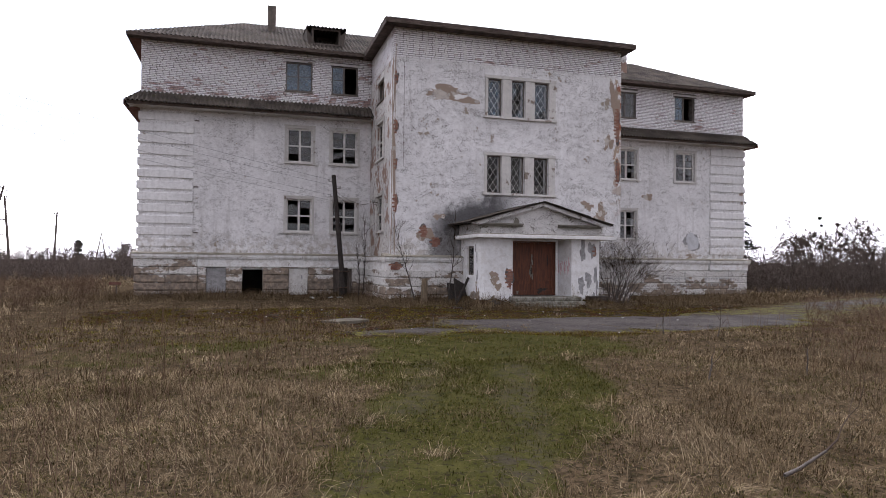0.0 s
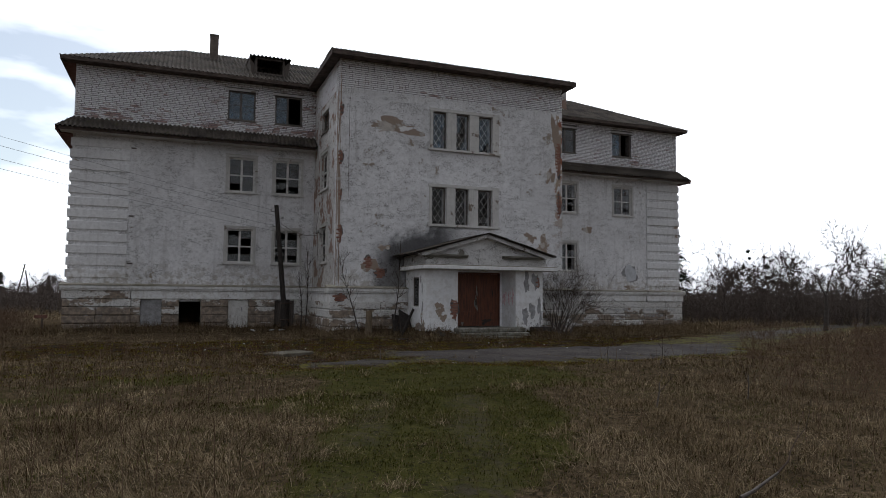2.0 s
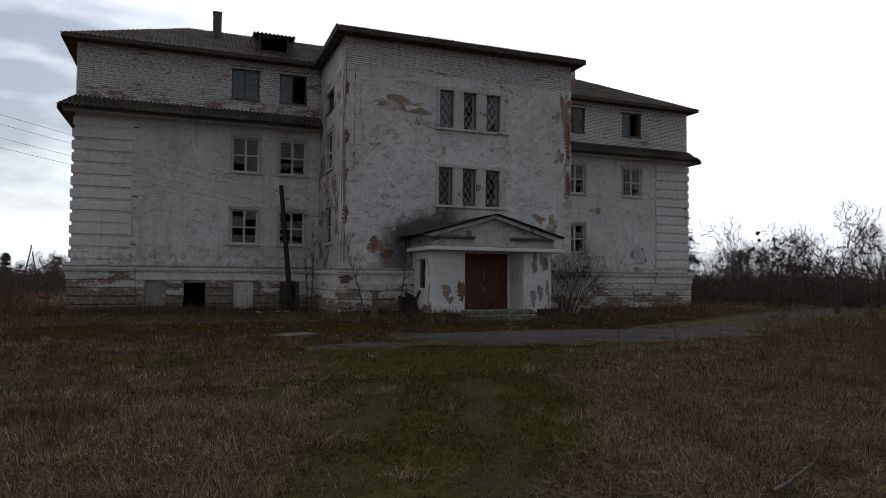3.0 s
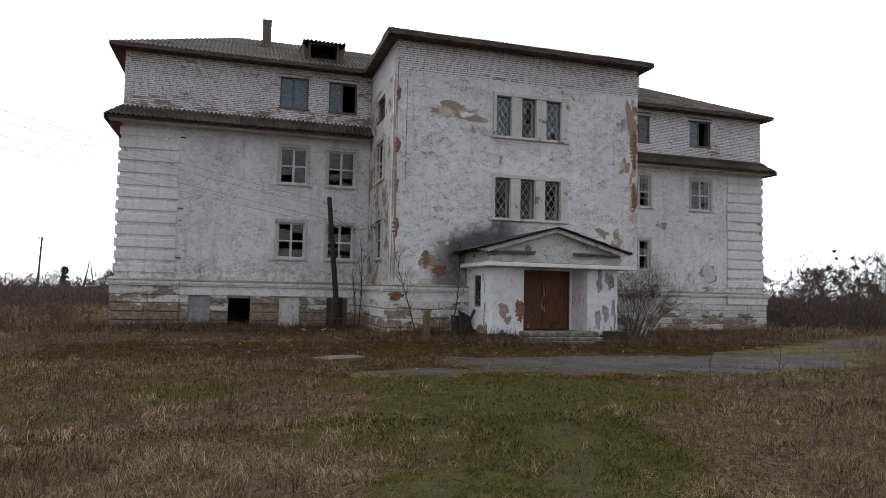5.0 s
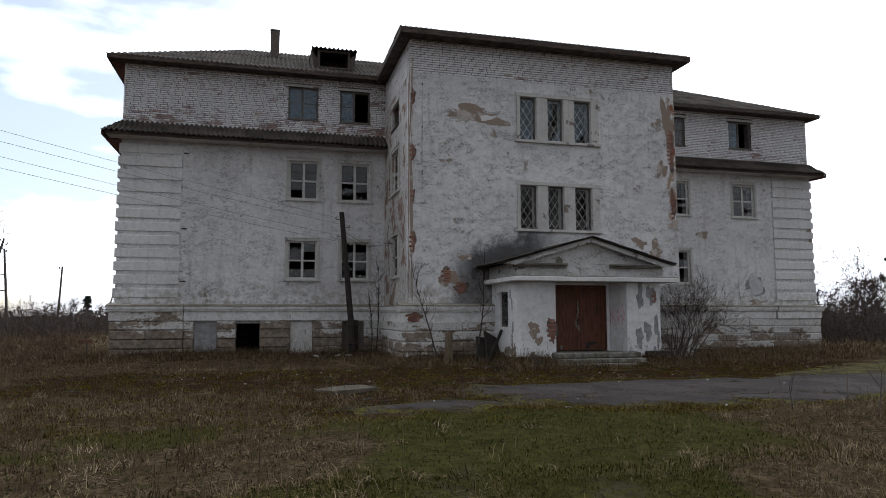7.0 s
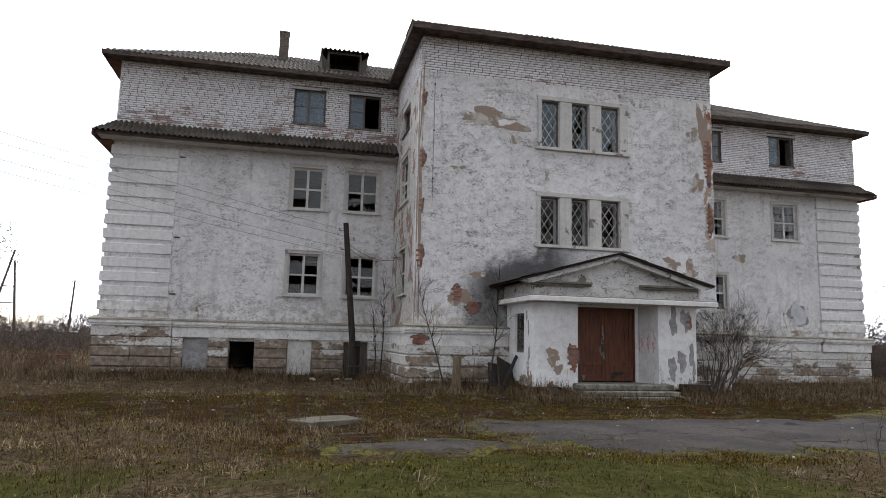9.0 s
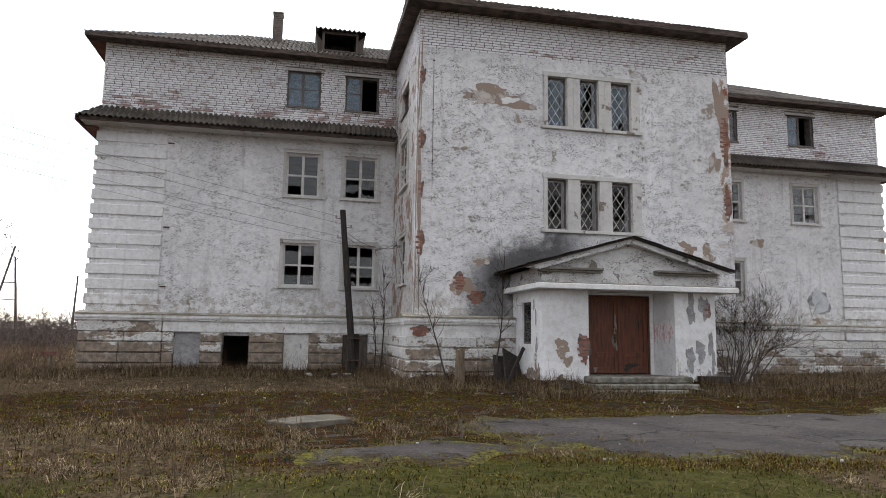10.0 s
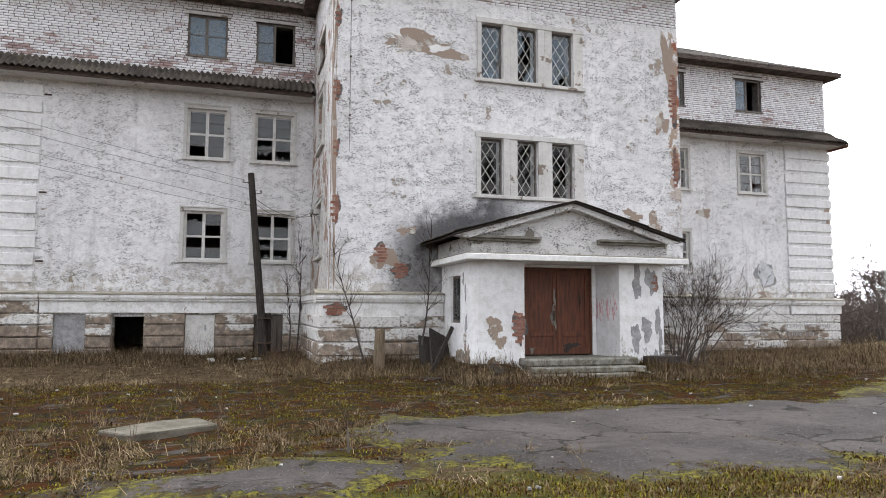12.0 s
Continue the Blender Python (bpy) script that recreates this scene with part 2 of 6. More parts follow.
def asphalt_mat(name):
    m = Nodes(name)
    at = m.n.new("ShaderNodeAttribute")
    at.attribute_name = "zone"
    moss = at.outputs["Fac"]
    grit = m.voronoi(55)
    colour = m.mix(m.step(m.noise(0.7, 5), 0.35, 0.65), (0.031, 0.0265, 0.0250), (0.056, 0.048, 0.044))
    colour = m.mix(m.step(m.noise(46, 4, 0.7), 0.57, 0.68, 0, 0.8), colour, (0.15, 0.141, 0.130))
    colour = m.mix(m.step(m.noise(6.0, 6, 0.75), 0.50, 0.62, 0, 0.55), colour, (0.021, 0.019, 0.018))
    colour = m.mix(m.step(grit, 0.0, 0.28, 0.35, 0.0), colour, (0.05, 0.05, 0.05))
    colour = m.mix(m.step(m.noise(0.9, 5, 0.7, stretch=(0.5, 1.6, 1)), 0.54, 0.68, 0, 0.6), colour, (0.062, 0.055, 0.049))
    cracks = m.step(m.voronoi(0.55, "DISTANCE_TO_EDGE", m.warp(0.35)), 0.004, 0.022, 1.0, 0.0)
    colour = m.mix(m.math("MULTIPLY", cracks, m.step(m.noise(0.6, 3), 0.42, 0.56)), colour, (0.012, 0.011, 0.008))
    spread = m.step(m.math("ADD", moss, m.math("MULTIPLY", m.math("SUBTRACT", m.noise(3.1, 9, 0.82), 0.5), 2.4)), 0.50, 0.60)
    mosscol = m.mix(m.step(m.noise(1.7, 6, 0.7), 0.46, 0.58), (0.098, 0.088, 0.012), (0.030, 0.014, 0.006))
    mosscol = m.mix(m.step(m.noise(13, 6, 0.75), 0.40, 0.60), mosscol, (0.024, 0.021, 0.011))
    colour = m.mix(spread, colour, mosscol)
    m.bump(m.math("ADD", m.math("ADD", m.math("MULTIPLY", m.noise(60, 3), 0.35), m.math("MULTIPLY", m.noise(8, 4), 0.6)), m.math("MULTIPLY", spread, 0.6)), 0.7, 0.02)
    return m.done(colour, 0.95, spec=0.06)


def ground_mat(name):
    m = Nodes(name)
    at = m.n.new("ShaderNodeAttribute")
    at.attribute_name = "zone"
    sep = m.n.new("ShaderNodeSeparateColor")
    m.l.new(at.outputs["Color"], sep.inputs[0])
    green, moss = sep.outputs[0], sep.outputs[1]
    dry = m.mix(m.step(m.noise(2.4, 6, 0.7), 0.35, 0.65), (0.046, 0.032, 0.019), (0.092, 0.066, 0.041))
    dry = m.mix(m.step(m.noise(14, 5, 0.7, stretch=(1, 1, 1)), 0.42, 0.62), dry, (0.022, 0.018, 0.011))
    grass = m.mix(m.step(m.noise(3.0, 6, 0.7), 0.35, 0.65), (0.029, 0.029, 0.009), (0.050, 0.047, 0.016))
    grass = m.mix(m.step(m.noise(17, 4), 0.5, 0.68), grass, (0.02, 0.017, 0.011))
    rag = m.math("MULTIPLY", m.math("SUBTRACT", m.noise(1.4, 7, 0.7), 0.5), 1.5)
    colour = m.mix(m.step(m.math("ADD", green, rag), 0.35, 0.65), dry, grass)
    colour = m.mix(m.math("MULTIPLY", m.math("MULTIPLY", sep.outputs[2], 0.75), m.step(m.noise(5, 7, 0.75), 0.42, 0.58)), colour, m.mix(m.noise(20, 5, 0.7), (0.026, 0.021, 0.015), (0.062, 0.052, 0.041)))
    mcol = m.mix(m.step(m.noise(1.6, 6, 0.7), 0.44, 0.62), (0.034, 0.0145, 0.007), (0.030, 0.025, 0.007))
    mcol = m.mix(m.step(m.noise(6, 5, 0.7), 0.46, 0.58), mcol, (0.015, 0.013, 0.010))
    mcol = m.mix(m.step(m.noise(2.2, 7, 0.75, stretch=(0.5, 1.6, 1)), 0.54, 0.62), mcol, (0.048, 0.044, 0.040))
    colour = m.mix(m.step(m.math("ADD", moss, rag), 0.40, 0.62), colour, mcol)
    m.bump(m.math("ADD", m.math("MULTIPLY", m.noise(28, 4), 0.5), m.math("MULTIPLY", m.noise(6, 4), 0.8)), 0.9, 0.04)
    return m.done(colour, 1.0, spec=0.0)


def blade_mat(name, tones):
    """Grass, twig and leaf matter: each blade takes its own tone."""
    m = Nodes(name)
    ramp = m.n.new("ShaderNodeValToRGB")
    ramp.color_ramp.elements[0].color, ramp.color_ramp.elements[1].color = (*tones[0], 1), (*tones[-1], 1)
    for i, tone in enumerate(tones[1:-1]):
        ramp.color_ramp.elements.new((i + 1) / (len(tones) - 1)).color = (*tone, 1)
    m.l.new(m.island, ramp.inputs[0])
    colour = m.mix(m.step(m.noise(0.7, 4), 0.35, 0.65, 0, 0.35), ramp.outputs[0], tones[0])
    return m.done(colour, 1.0, spec=0.0)


def glass_mat(name, film_colour=(0.28, 0.31, 0.34), amount=0.08):
    """Dirty old glass: clear, glossy, with a thin coloured film, dusty by default."""
    m = Nodes(name)
    clear, gloss, film = m.n.new("ShaderNodeBsdfTransparent"), m.n.new("ShaderNodeBsdfGlossy"), m.n.new("ShaderNodeBsdfDiffuse")
    gloss.inputs["Roughness"].default_value = 0.12
    film.inputs["Color"].default_value = (*film_colour, 1)
    a, b = m.n.new("ShaderNodeMixShader"), m.n.new("ShaderNodeMixShader")
    fr = m.n.new("ShaderNodeFresnel")
    fr.inputs["IOR"].default_value = 1.36
    m.l.new(m.step(m.noise(4, 5), 0.3, 0.7, amount * 0.6, amount * 1.4), a.inputs[0])
    m.l.new(clear.outputs[0], a.inputs[1])
    m.l.new(film.outputs[0], a.inputs[2])
    m.l.new(m.math("ADD", fr.outputs[0], 0.01), b.inputs[0])
    m.l.new(a.outputs[0], b.inputs[1])
    m.l.new(gloss.outputs[0], b.inputs[2])
    m.l.new(b.outputs[0], m.out.inputs["Surface"])
    return m.mat


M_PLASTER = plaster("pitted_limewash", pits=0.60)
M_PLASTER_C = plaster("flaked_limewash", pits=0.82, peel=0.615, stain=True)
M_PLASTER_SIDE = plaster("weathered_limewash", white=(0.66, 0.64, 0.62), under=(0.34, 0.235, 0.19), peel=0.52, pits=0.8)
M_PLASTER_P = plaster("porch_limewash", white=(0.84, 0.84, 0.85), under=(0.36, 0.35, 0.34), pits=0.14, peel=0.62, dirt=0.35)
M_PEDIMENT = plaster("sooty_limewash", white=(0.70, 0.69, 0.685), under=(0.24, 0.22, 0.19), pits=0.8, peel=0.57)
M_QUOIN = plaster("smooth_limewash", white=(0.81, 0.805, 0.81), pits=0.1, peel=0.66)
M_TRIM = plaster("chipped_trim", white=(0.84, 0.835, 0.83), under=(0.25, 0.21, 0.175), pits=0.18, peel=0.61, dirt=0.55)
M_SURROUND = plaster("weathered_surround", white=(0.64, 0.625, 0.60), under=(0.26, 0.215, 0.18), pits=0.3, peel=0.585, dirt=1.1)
M_LEDGE = simple("mossy_ledge", (0.22, 0.20, 0.15), (0.38, 0.35, 0.30), 3.0, 0.9, 0.5)
M_BRICK = brick_paint("painted_brick")
M_REDBRICK = simple("red_brick", (0.17, 0.062, 0.042), (0.33, 0.19, 0.145), 9.0, 0.9, 0.5, per=0.5)
M_DARKBRICK = simple("sooty_brick", (0.10, 0.085, 0.075), (0.20, 0.165, 0.14), 9.0, 0.9, 0.5, per=0.4)
M_MORTAR = simple("mortar", (0.20, 0.185, 0.18), (0.075, 0.066, 0.062), 5.0, 0.95, 0.4)
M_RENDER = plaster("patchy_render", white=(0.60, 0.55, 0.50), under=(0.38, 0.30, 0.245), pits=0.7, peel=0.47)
M_GREYREND = simple("grey_render", (0.36, 0.355, 0.36), (0.22, 0.215, 0.22), 5.0, 0.95, 0.6)
M_PALESKIM = simple("pale_skim", (0.60, 0.61, 0.64), (0.47, 0.48, 0.50), 5.0, 0.95, 0.5)
M_STONE = stone_mat("plinth_render")
M_ROOF = roof_mat("corrugated_sheet")
M_EAVE = simple("eave_board", (0.036, 0.026, 0.022), (0.12, 0.09, 0.075), 4.0, 0.85, 0.4, stretch=(1, 1, 6))
M_REDEAVE = simple("red_eave_board", (0.12, 0.045, 0.035), (0.17, 0.09, 0.07), 4.0, 0.85, 0.4)
M_FRAME = simple("old_white_paint", (0.66, 0.65, 0.63), (0.48, 0.46, 0.43), 7.0, 0.7, 0.3)
M_DARKFRAME = simple("bare_grey_wood", (0.10, 0.085, 0.075), (0.17, 0.15, 0.135), 6.0, 0.85, 0.4)
M_GLASS = glass_mat("dirty_glass")
# blue sky reflection put into the film's colour, not mirrored by the pane
M_GLASS_SKY = glass_mat("sky_tint_glass", (0.17, 0.235, 0.30), 0.48)
# film coloured dark to stand for the darkness behind the panes
M_GLASS_DARK = glass_mat("dark_film_glass", (0.09, 0.095, 0.10), 0.12)
M_STEP = simple("mossy_concrete", (0.25, 0.24, 0.215), (0.085, 0.08, 0.058), 5.0, 0.95, 0.8, spec=0.1)
M_DOOR = simple("brown_paint", (0.150, 0.050, 0.024), (0.072, 0.028, 0.017), 3.0, 0.55, 0.3, stretch=(6, 6, 0.7))
M_WOOD = simple("weathered_wood", (0.075, 0.062, 0.055), (0.14, 0.12, 0.105), 5.0, 0.9, 0.6, stretch=(8, 8, 0.6))
M_SLAB = simple("pale_slab", (0.120, 0.108, 0.086), (0.062, 0.055, 0.041), 4.0, 0.95, 0.5, spec=0.1)
M_DARKBOARD = simple("rotten_board", (0.028, 0.024, 0.022), (0.065, 0.057, 0.052), 5.0, 0.95, 0.6, stretch=(8, 8, 0.6), spec=0.1)
M_CONCRETE = simple("old_concrete", (0.235, 0.22, 0.195), (0.135, 0.125, 0.10), 4.0, 0.92, 0.5)
# room darkness put into the colour: plaster toned down behind the windows
M_INSIDE = simple("darkened_plaster", (0.14, 0.135, 0.125), (0.09, 0.085, 0.08), 2.0, 0.95, 0.2)
M_ASPHALT = asphalt_mat("mossy_asphalt")
M_GROUND = ground_mat("meadow_soil")
M_BARK = simple("bare_bark", (0.06, 0.05, 0.045), (0.11, 0.095, 0.085), 9.0, 0.95, 0.5)
M_TWIG = blade_mat("twigs", [(0.035, 0.026, 0.022), (0.065, 0.05, 0.042), (0.09, 0.068, 0.055)])
# lighter than the near twigs: distance haze put into the colour
M_FARTWIG = blade_mat("hazed_far_twigs", [(0.066, 0.053, 0.046), (0.108, 0.088, 0.077), (0.165, 0.137, 0.12)])
M_REDTWIG = blade_mat("reddish_stems", [(0.075, 0.048, 0.034), (0.115, 0.075, 0.053), (0.165, 0.113, 0.08)])
M_DRY = blade_mat("dry_grass", [(0.036, 0.025, 0.014), (0.082, 0.057, 0.032), (0.145, 0.105, 0.061), (0.235, 0.183, 0.113)])
M_STRAW = blade_mat("straw", [(0.048, 0.034, 0.020), (0.118, 0.085, 0.050), (0.215, 0.165, 0.103), (0.39, 0.315, 0.21)])
M_GREEN = blade_mat("green_grass", [(0.021, 0.023, 0.006), (0.044, 0.045, 0.010), (0.073, 0.068, 0.018), (0.115, 0.098, 0.042)])
M_MOSS = blade_mat("moss", [(0.026, 0.011, 0.005), (0.060, 0.026, 0.009), (0.095, 0.080, 0.012), (0.20, 0.185, 0.022)])
M_GRIT = blade_mat("grit", [(0.016, 0.014, 0.013), (0.04, 0.036, 0.033), (0.07, 0.064, 0.06), (0.17, 0.16, 0.148)])
M_NEEDLE = blade_mat("spruce_needles", [(0.012, 0.02, 0.012), (0.022, 0.034, 0.018), (0.035, 0.045, 0.025)])
M_METAL = simple("rusty_iron", (0.10, 0.06, 0.04), (0.06, 0.05, 0.045), 12, 0.7, 0.4, metal=0.5)
M_STUMP = simple("brown_stump", (0.20, 0.15, 0.10), (0.10, 0.08, 0.055), 5.0, 0.95, 0.6, stretch=(8, 8, 0.6))
M_WIRE = simple("dull_wire", (0.25, 0.25, 0.26), (0.16, 0.16, 0.17), 12, 0.6, 0.0)
M_LITTER = simple("pale_litter", (0.42, 0.42, 0.40), (0.22, 0.225, 0.21), 12, 0.6, 0.2)
M_BLACK = simple("faint_scrawl", (0.24, 0.24, 0.25), (0.50, 0.50, 0.51), 12, 0.8, 0.0)
M_PINK = simple("faded_red_spray", (0.58, 0.30, 0.33), (0.70, 0.50, 0.52), 12, 0.8, 0.0)

# ---- mesh helpers ----


def thing(name, label, category, group="", kind="", at=(0, 0, 0)):
    ob = new(name)
    ob.location = at
    ob.empty_display_size = 0.2
    return tagged(ob, label, category, group, kind)


def part(name, bm, material, parent=None, label=""):
    """Links a bmesh as one mesh object under a thing or under a part."""
    bmesh.ops.recalc_face_normals(bm, faces=bm.faces)
    me = bpy.data.meshes.new(name)
    bm.to_mesh(me)
    bm.free()
    me.materials.append(material)
    ob = new(name, me)
    if parent is not None:
        ob.parent = parent
        if parent.type == "EMPTY" and parent.location.length > 0:
            ob.matrix_parent_inverse = Matrix.Translation(-parent.location)
    return tagged(ob, label)


def fast(name, verts, faces, material, parent=None, label=""):
    """A mesh object from arrays: verts (n, 3) and faces (m, k), k constant."""
    verts, faces = np.asarray(verts, np.float32), np.asarray(faces, np.int32)
    me = bpy.data.meshes.new(name)
    me.vertices.add(len(verts))
    me.vertices.foreach_set("co", verts.ravel())
    k = faces.shape[1]
    me.loops.add(faces.size)
    me.loops.foreach_set("vertex_index", faces.ravel())
    me.polygons.add(len(faces))
    me.polygons.foreach_set("loop_start", np.arange(0, faces.size, k, dtype=np.int32))
    me.polygons.foreach_set("loop_total", np.full(len(faces), k, np.int32))
    me.update(calc_edges=True)
    me.materials.append(material)
    ob = new(name, me)
    if parent is not None:
        ob.parent = parent
        if parent.type == "EMPTY" and parent.location.length > 0:
            ob.matrix_parent_inverse = Matrix.Translation(-parent.location)
    return tagged(ob, label)


def box(bm, x0, x1, y0, y1, z0, z1, bevel=0.0):
    vs = [bm.verts.new((x, y, z)) for z in (z0, z1) for y in (y0, y1) for x in (x0, x1)]
    fs = [bm.faces.new([vs[i] for i in q]) for q in ((0, 2, 3, 1), (4, 5, 7, 6), (0, 1, 5, 4), (2, 6, 7, 3), (0, 4, 6, 2), (1, 3, 7, 5))]
    if bevel:
        edges = list({e for f in fs for e in f.edges})
        bmesh.ops.bevel(bm, geom=edges, offset=bevel, segments=1, affect="EDGES")
    return vs


def boxes(*dims, bevel=0.0):
    bm = bmesh.new()
    for d in dims:
        box(bm, *d, bevel=bevel)
    return bm


def pieces(name, dims, material, parent, label="", bevel=0.0):
    """One part for each box."""
    return [part(name, boxes(d, bevel=bevel), material, parent, label) for d in dims]


def wall_bm(place, u0, u1, z0, z1, thick, holes=()):
    """A wall with real openings. place(u, d, z) maps length, depth and height to the world."""
    bm = bmesh.new()
    us = sorted({u0, u1, *(h[0] for h in holes), *(h[1] for h in holes)})
    zs = sorted({z0, z1, *(h[2] for h in holes), *(h[3] for h in holes)})
    made = {}

    def v(u, d, z):
        key = (round(u, 4), round(d, 4), round(z, 4))
        if key not in made:
            made[key] = bm.verts.new(place(u, d, z))
        return made[key]

    def solid(i, j):
        if not (0 <= i < len(us) - 1 and 0 <= j < len(zs) - 1):
            return False
        u, z = (us[i] + us[i + 1]) / 2, (zs[j] + zs[j + 1]) / 2
        return not any(h[0] < u < h[1] and h[2] < z < h[3] for h in holes)

    for i in range(len(us) - 1):
        for j in range(len(zs) - 1):
            if not solid(i, j):
                continue
            a, b, c, d = us[i], us[i + 1], zs[j], zs[j + 1]
            for e in (0, thick):
                bm.faces.new([v(a, e, c), v(b, e, c), v(b, e, d), v(a, e, d)])
            for (di, dj), (p, q) in {(-1, 0): ((a, c), (a, d)), (1, 0): ((b, c), (b, d)), (0, -1): ((a, c), (b, c)), (0, 1): ((a, d), (b, d))}.items():
                if not solid(i + di, j + dj):
                    bm.faces.new([v(p[0], 0, p[1]), v(q[0], 0, q[1]), v(q[0], thick, q[1]), v(p[0], thick, p[1])])
    return bm


def prism(bm, outline, place, d0, d1):
    """A flat outline (u, v) pushed from depth d0 to d1 by place(u, d, v)."""
    a = [bm.verts.new(place(u, d0, w)) for u, w in outline]
    b = [bm.verts.new(place(u, d1, w)) for u, w in outline]
    bm.faces.new(a)
    bm.faces.new(b)
    for i in range(len(a)):
        j = (i + 1) % len(a)
        bm.faces.new([a[i], a[j], b[j], b[i]])


def blob(cx, cz, w, h, rng, n=22, rough=0.28):
    """A ragged closed outline round a centre."""
    ph = rng.uniform(0, 6.28, 4)
    out = []
    for i in range(n):
        a = 6.2832 * i / n
        r = 1 + rough * (0.5 * math.sin(2 * a + ph[0]) + 0.4 * math.sin(3 * a + ph[1]) + 0.35 * math.sin(5 * a + ph[2]) + rng.uniform(-0.35, 0.35))
        out.append((cx + 0.5 * w * r * math.cos(a), cz + 0.5 * h * r * math.sin(a)))
    return out


# ---- the building's plan ----
FY, WY = 27.0, 31.91            # front planes of the middle block and of the wings
CX0, CX1 = 6.0, 16.2            # middle block
LX0, RX1 = -3.9, 26.85          # outer corners of the wings
BACK = 40.3
FLOORS = (1.45, 4.95, 8.4)


def front(y):
    return lambda u, d, z: (u, y + d, z)


def side(x, way=1):
    return lambda u, d, z: (x + way * d, u, z)


building = thing("school_building", "abandoned three-storey building with peeling white limewash and corrugated roofs", "building", at=(11.4, 36, 0))

# openings: x0, x1, z0, z1
L1 = [(2.20, 3.33, 2.90, 4.40), (4.24, 5.36, 2.90, 4.40)]
L2 = [(2.20, 3.34, 6.04, 7.58), (4.20, 5.37, 6.04, 7.58)]
L3 = [(2.11, 3.28, 9.27, 10.58), (4.16, 5.36, 9.27, 10.58)]
R1 = [(18.95, 20.10, 2.90, 4.40)]
R2 = [(18.95, 20.12, 6.04, 7.60), (22.50, 23.68, 6.04, 7.60)]
R3 = [(18.9, 20.08, 9.29, 10.62), (22.44, 23.69, 9.33, 10.64)]
C2 = [(9.95, 10.59, 4.50, 6.05), (11.01, 11.62, 4.50, 6.05), (12.05, 12.71, 4.50, 6.05)]
C3 = [(9.97, 10.59, 7.68, 9.24), (11.03, 11.63, 7.68, 9.24), (12.07, 12.72, 7.68, 9.24)]
SIDE = [(28.8, 30.25, 2.90, 4.42), (28.8, 30.25, 6.02, 7.60), (28.95, 30.35, 8.55, 9.45)]
CELLAR = [(-1.14, -0.32, 0.0, 1.285), (0.36, 1.22, -0.1, 1.415), (2.34, 3.19, 0.0, 1.27), (4.32, 5.18, 0.0, 1.27)]

wall_l = part("wing_wall", wall_bm(front(WY), LX0, CX0, 1.2, 8.76, 0.5, L1 + L2), M_PLASTER, building, "pitted white limewashed wing wall")
part("wing_wall", wall_bm(front(WY), CX1, RX1, 1.2, 8.76, 0.5, R1 + R2), M_PLASTER, building, "stained white limewashed wing wall")
brick_l = part("brick_wall", wall_bm(front(WY + 0.014), LX0 + 0.03, CX0, 8.76, 11.1, 0.5, L3), M_MORTAR, building, "white-painted brick top storey wall")
brick_r = part("brick_wall", wall_bm(front(WY + 0.014), CX1, RX1, 8.76, 11.1, 0.5, R3), M_MORTAR, building, "white-painted brick top storey wall")
wall_c = part("middle_wall", wall_bm(front(FY), CX0, CX1, 1.2, 9.78, 0.5, C2 + C3), M_PLASTER_C, building, "flaking white limewashed middle block wall")
brick_c = part("brick_wall", wall_bm(front(FY + 0.014), CX0, CX1, 9.78, 11.05, 0.5), M_MORTAR, building, "white-painted brick below the eaves")
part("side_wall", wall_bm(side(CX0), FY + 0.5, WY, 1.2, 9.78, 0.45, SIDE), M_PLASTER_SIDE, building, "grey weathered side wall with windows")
brick_s = part("brick_wall", wall_bm(side(CX0 + 0.014), FY + 0.5, WY, 9.78, 11.05, 0.45), M_MORTAR, building)
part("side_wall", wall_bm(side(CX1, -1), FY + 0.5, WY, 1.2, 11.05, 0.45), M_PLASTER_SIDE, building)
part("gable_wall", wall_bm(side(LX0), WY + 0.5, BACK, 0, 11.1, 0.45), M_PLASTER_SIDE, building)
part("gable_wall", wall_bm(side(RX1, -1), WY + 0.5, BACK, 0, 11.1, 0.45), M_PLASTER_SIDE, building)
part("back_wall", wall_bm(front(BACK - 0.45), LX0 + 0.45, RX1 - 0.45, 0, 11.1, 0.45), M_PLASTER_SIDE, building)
# unseen inside: floors added for darkness, a spine wall behind the rooms, cross walls
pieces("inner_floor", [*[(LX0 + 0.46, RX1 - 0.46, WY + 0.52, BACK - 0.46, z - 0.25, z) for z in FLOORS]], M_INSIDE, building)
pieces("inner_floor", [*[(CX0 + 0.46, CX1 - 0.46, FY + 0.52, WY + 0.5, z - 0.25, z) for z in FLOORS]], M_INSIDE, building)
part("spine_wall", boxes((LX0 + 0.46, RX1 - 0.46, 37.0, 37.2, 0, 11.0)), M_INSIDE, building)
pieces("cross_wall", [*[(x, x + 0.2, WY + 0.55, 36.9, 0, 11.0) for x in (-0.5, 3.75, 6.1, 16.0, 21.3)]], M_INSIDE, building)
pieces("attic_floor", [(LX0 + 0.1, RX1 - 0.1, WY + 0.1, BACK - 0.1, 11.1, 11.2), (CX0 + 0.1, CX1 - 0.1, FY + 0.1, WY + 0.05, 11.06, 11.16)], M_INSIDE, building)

# ---- plinth: rusticated courses, frieze and mouldings ----
PL, PC = WY - 0.22, FY - 0.28
COURSES = [(0.0, 0.275), (0.315, 0.61), (0.65, 0.95), (0.99, 1.275)]


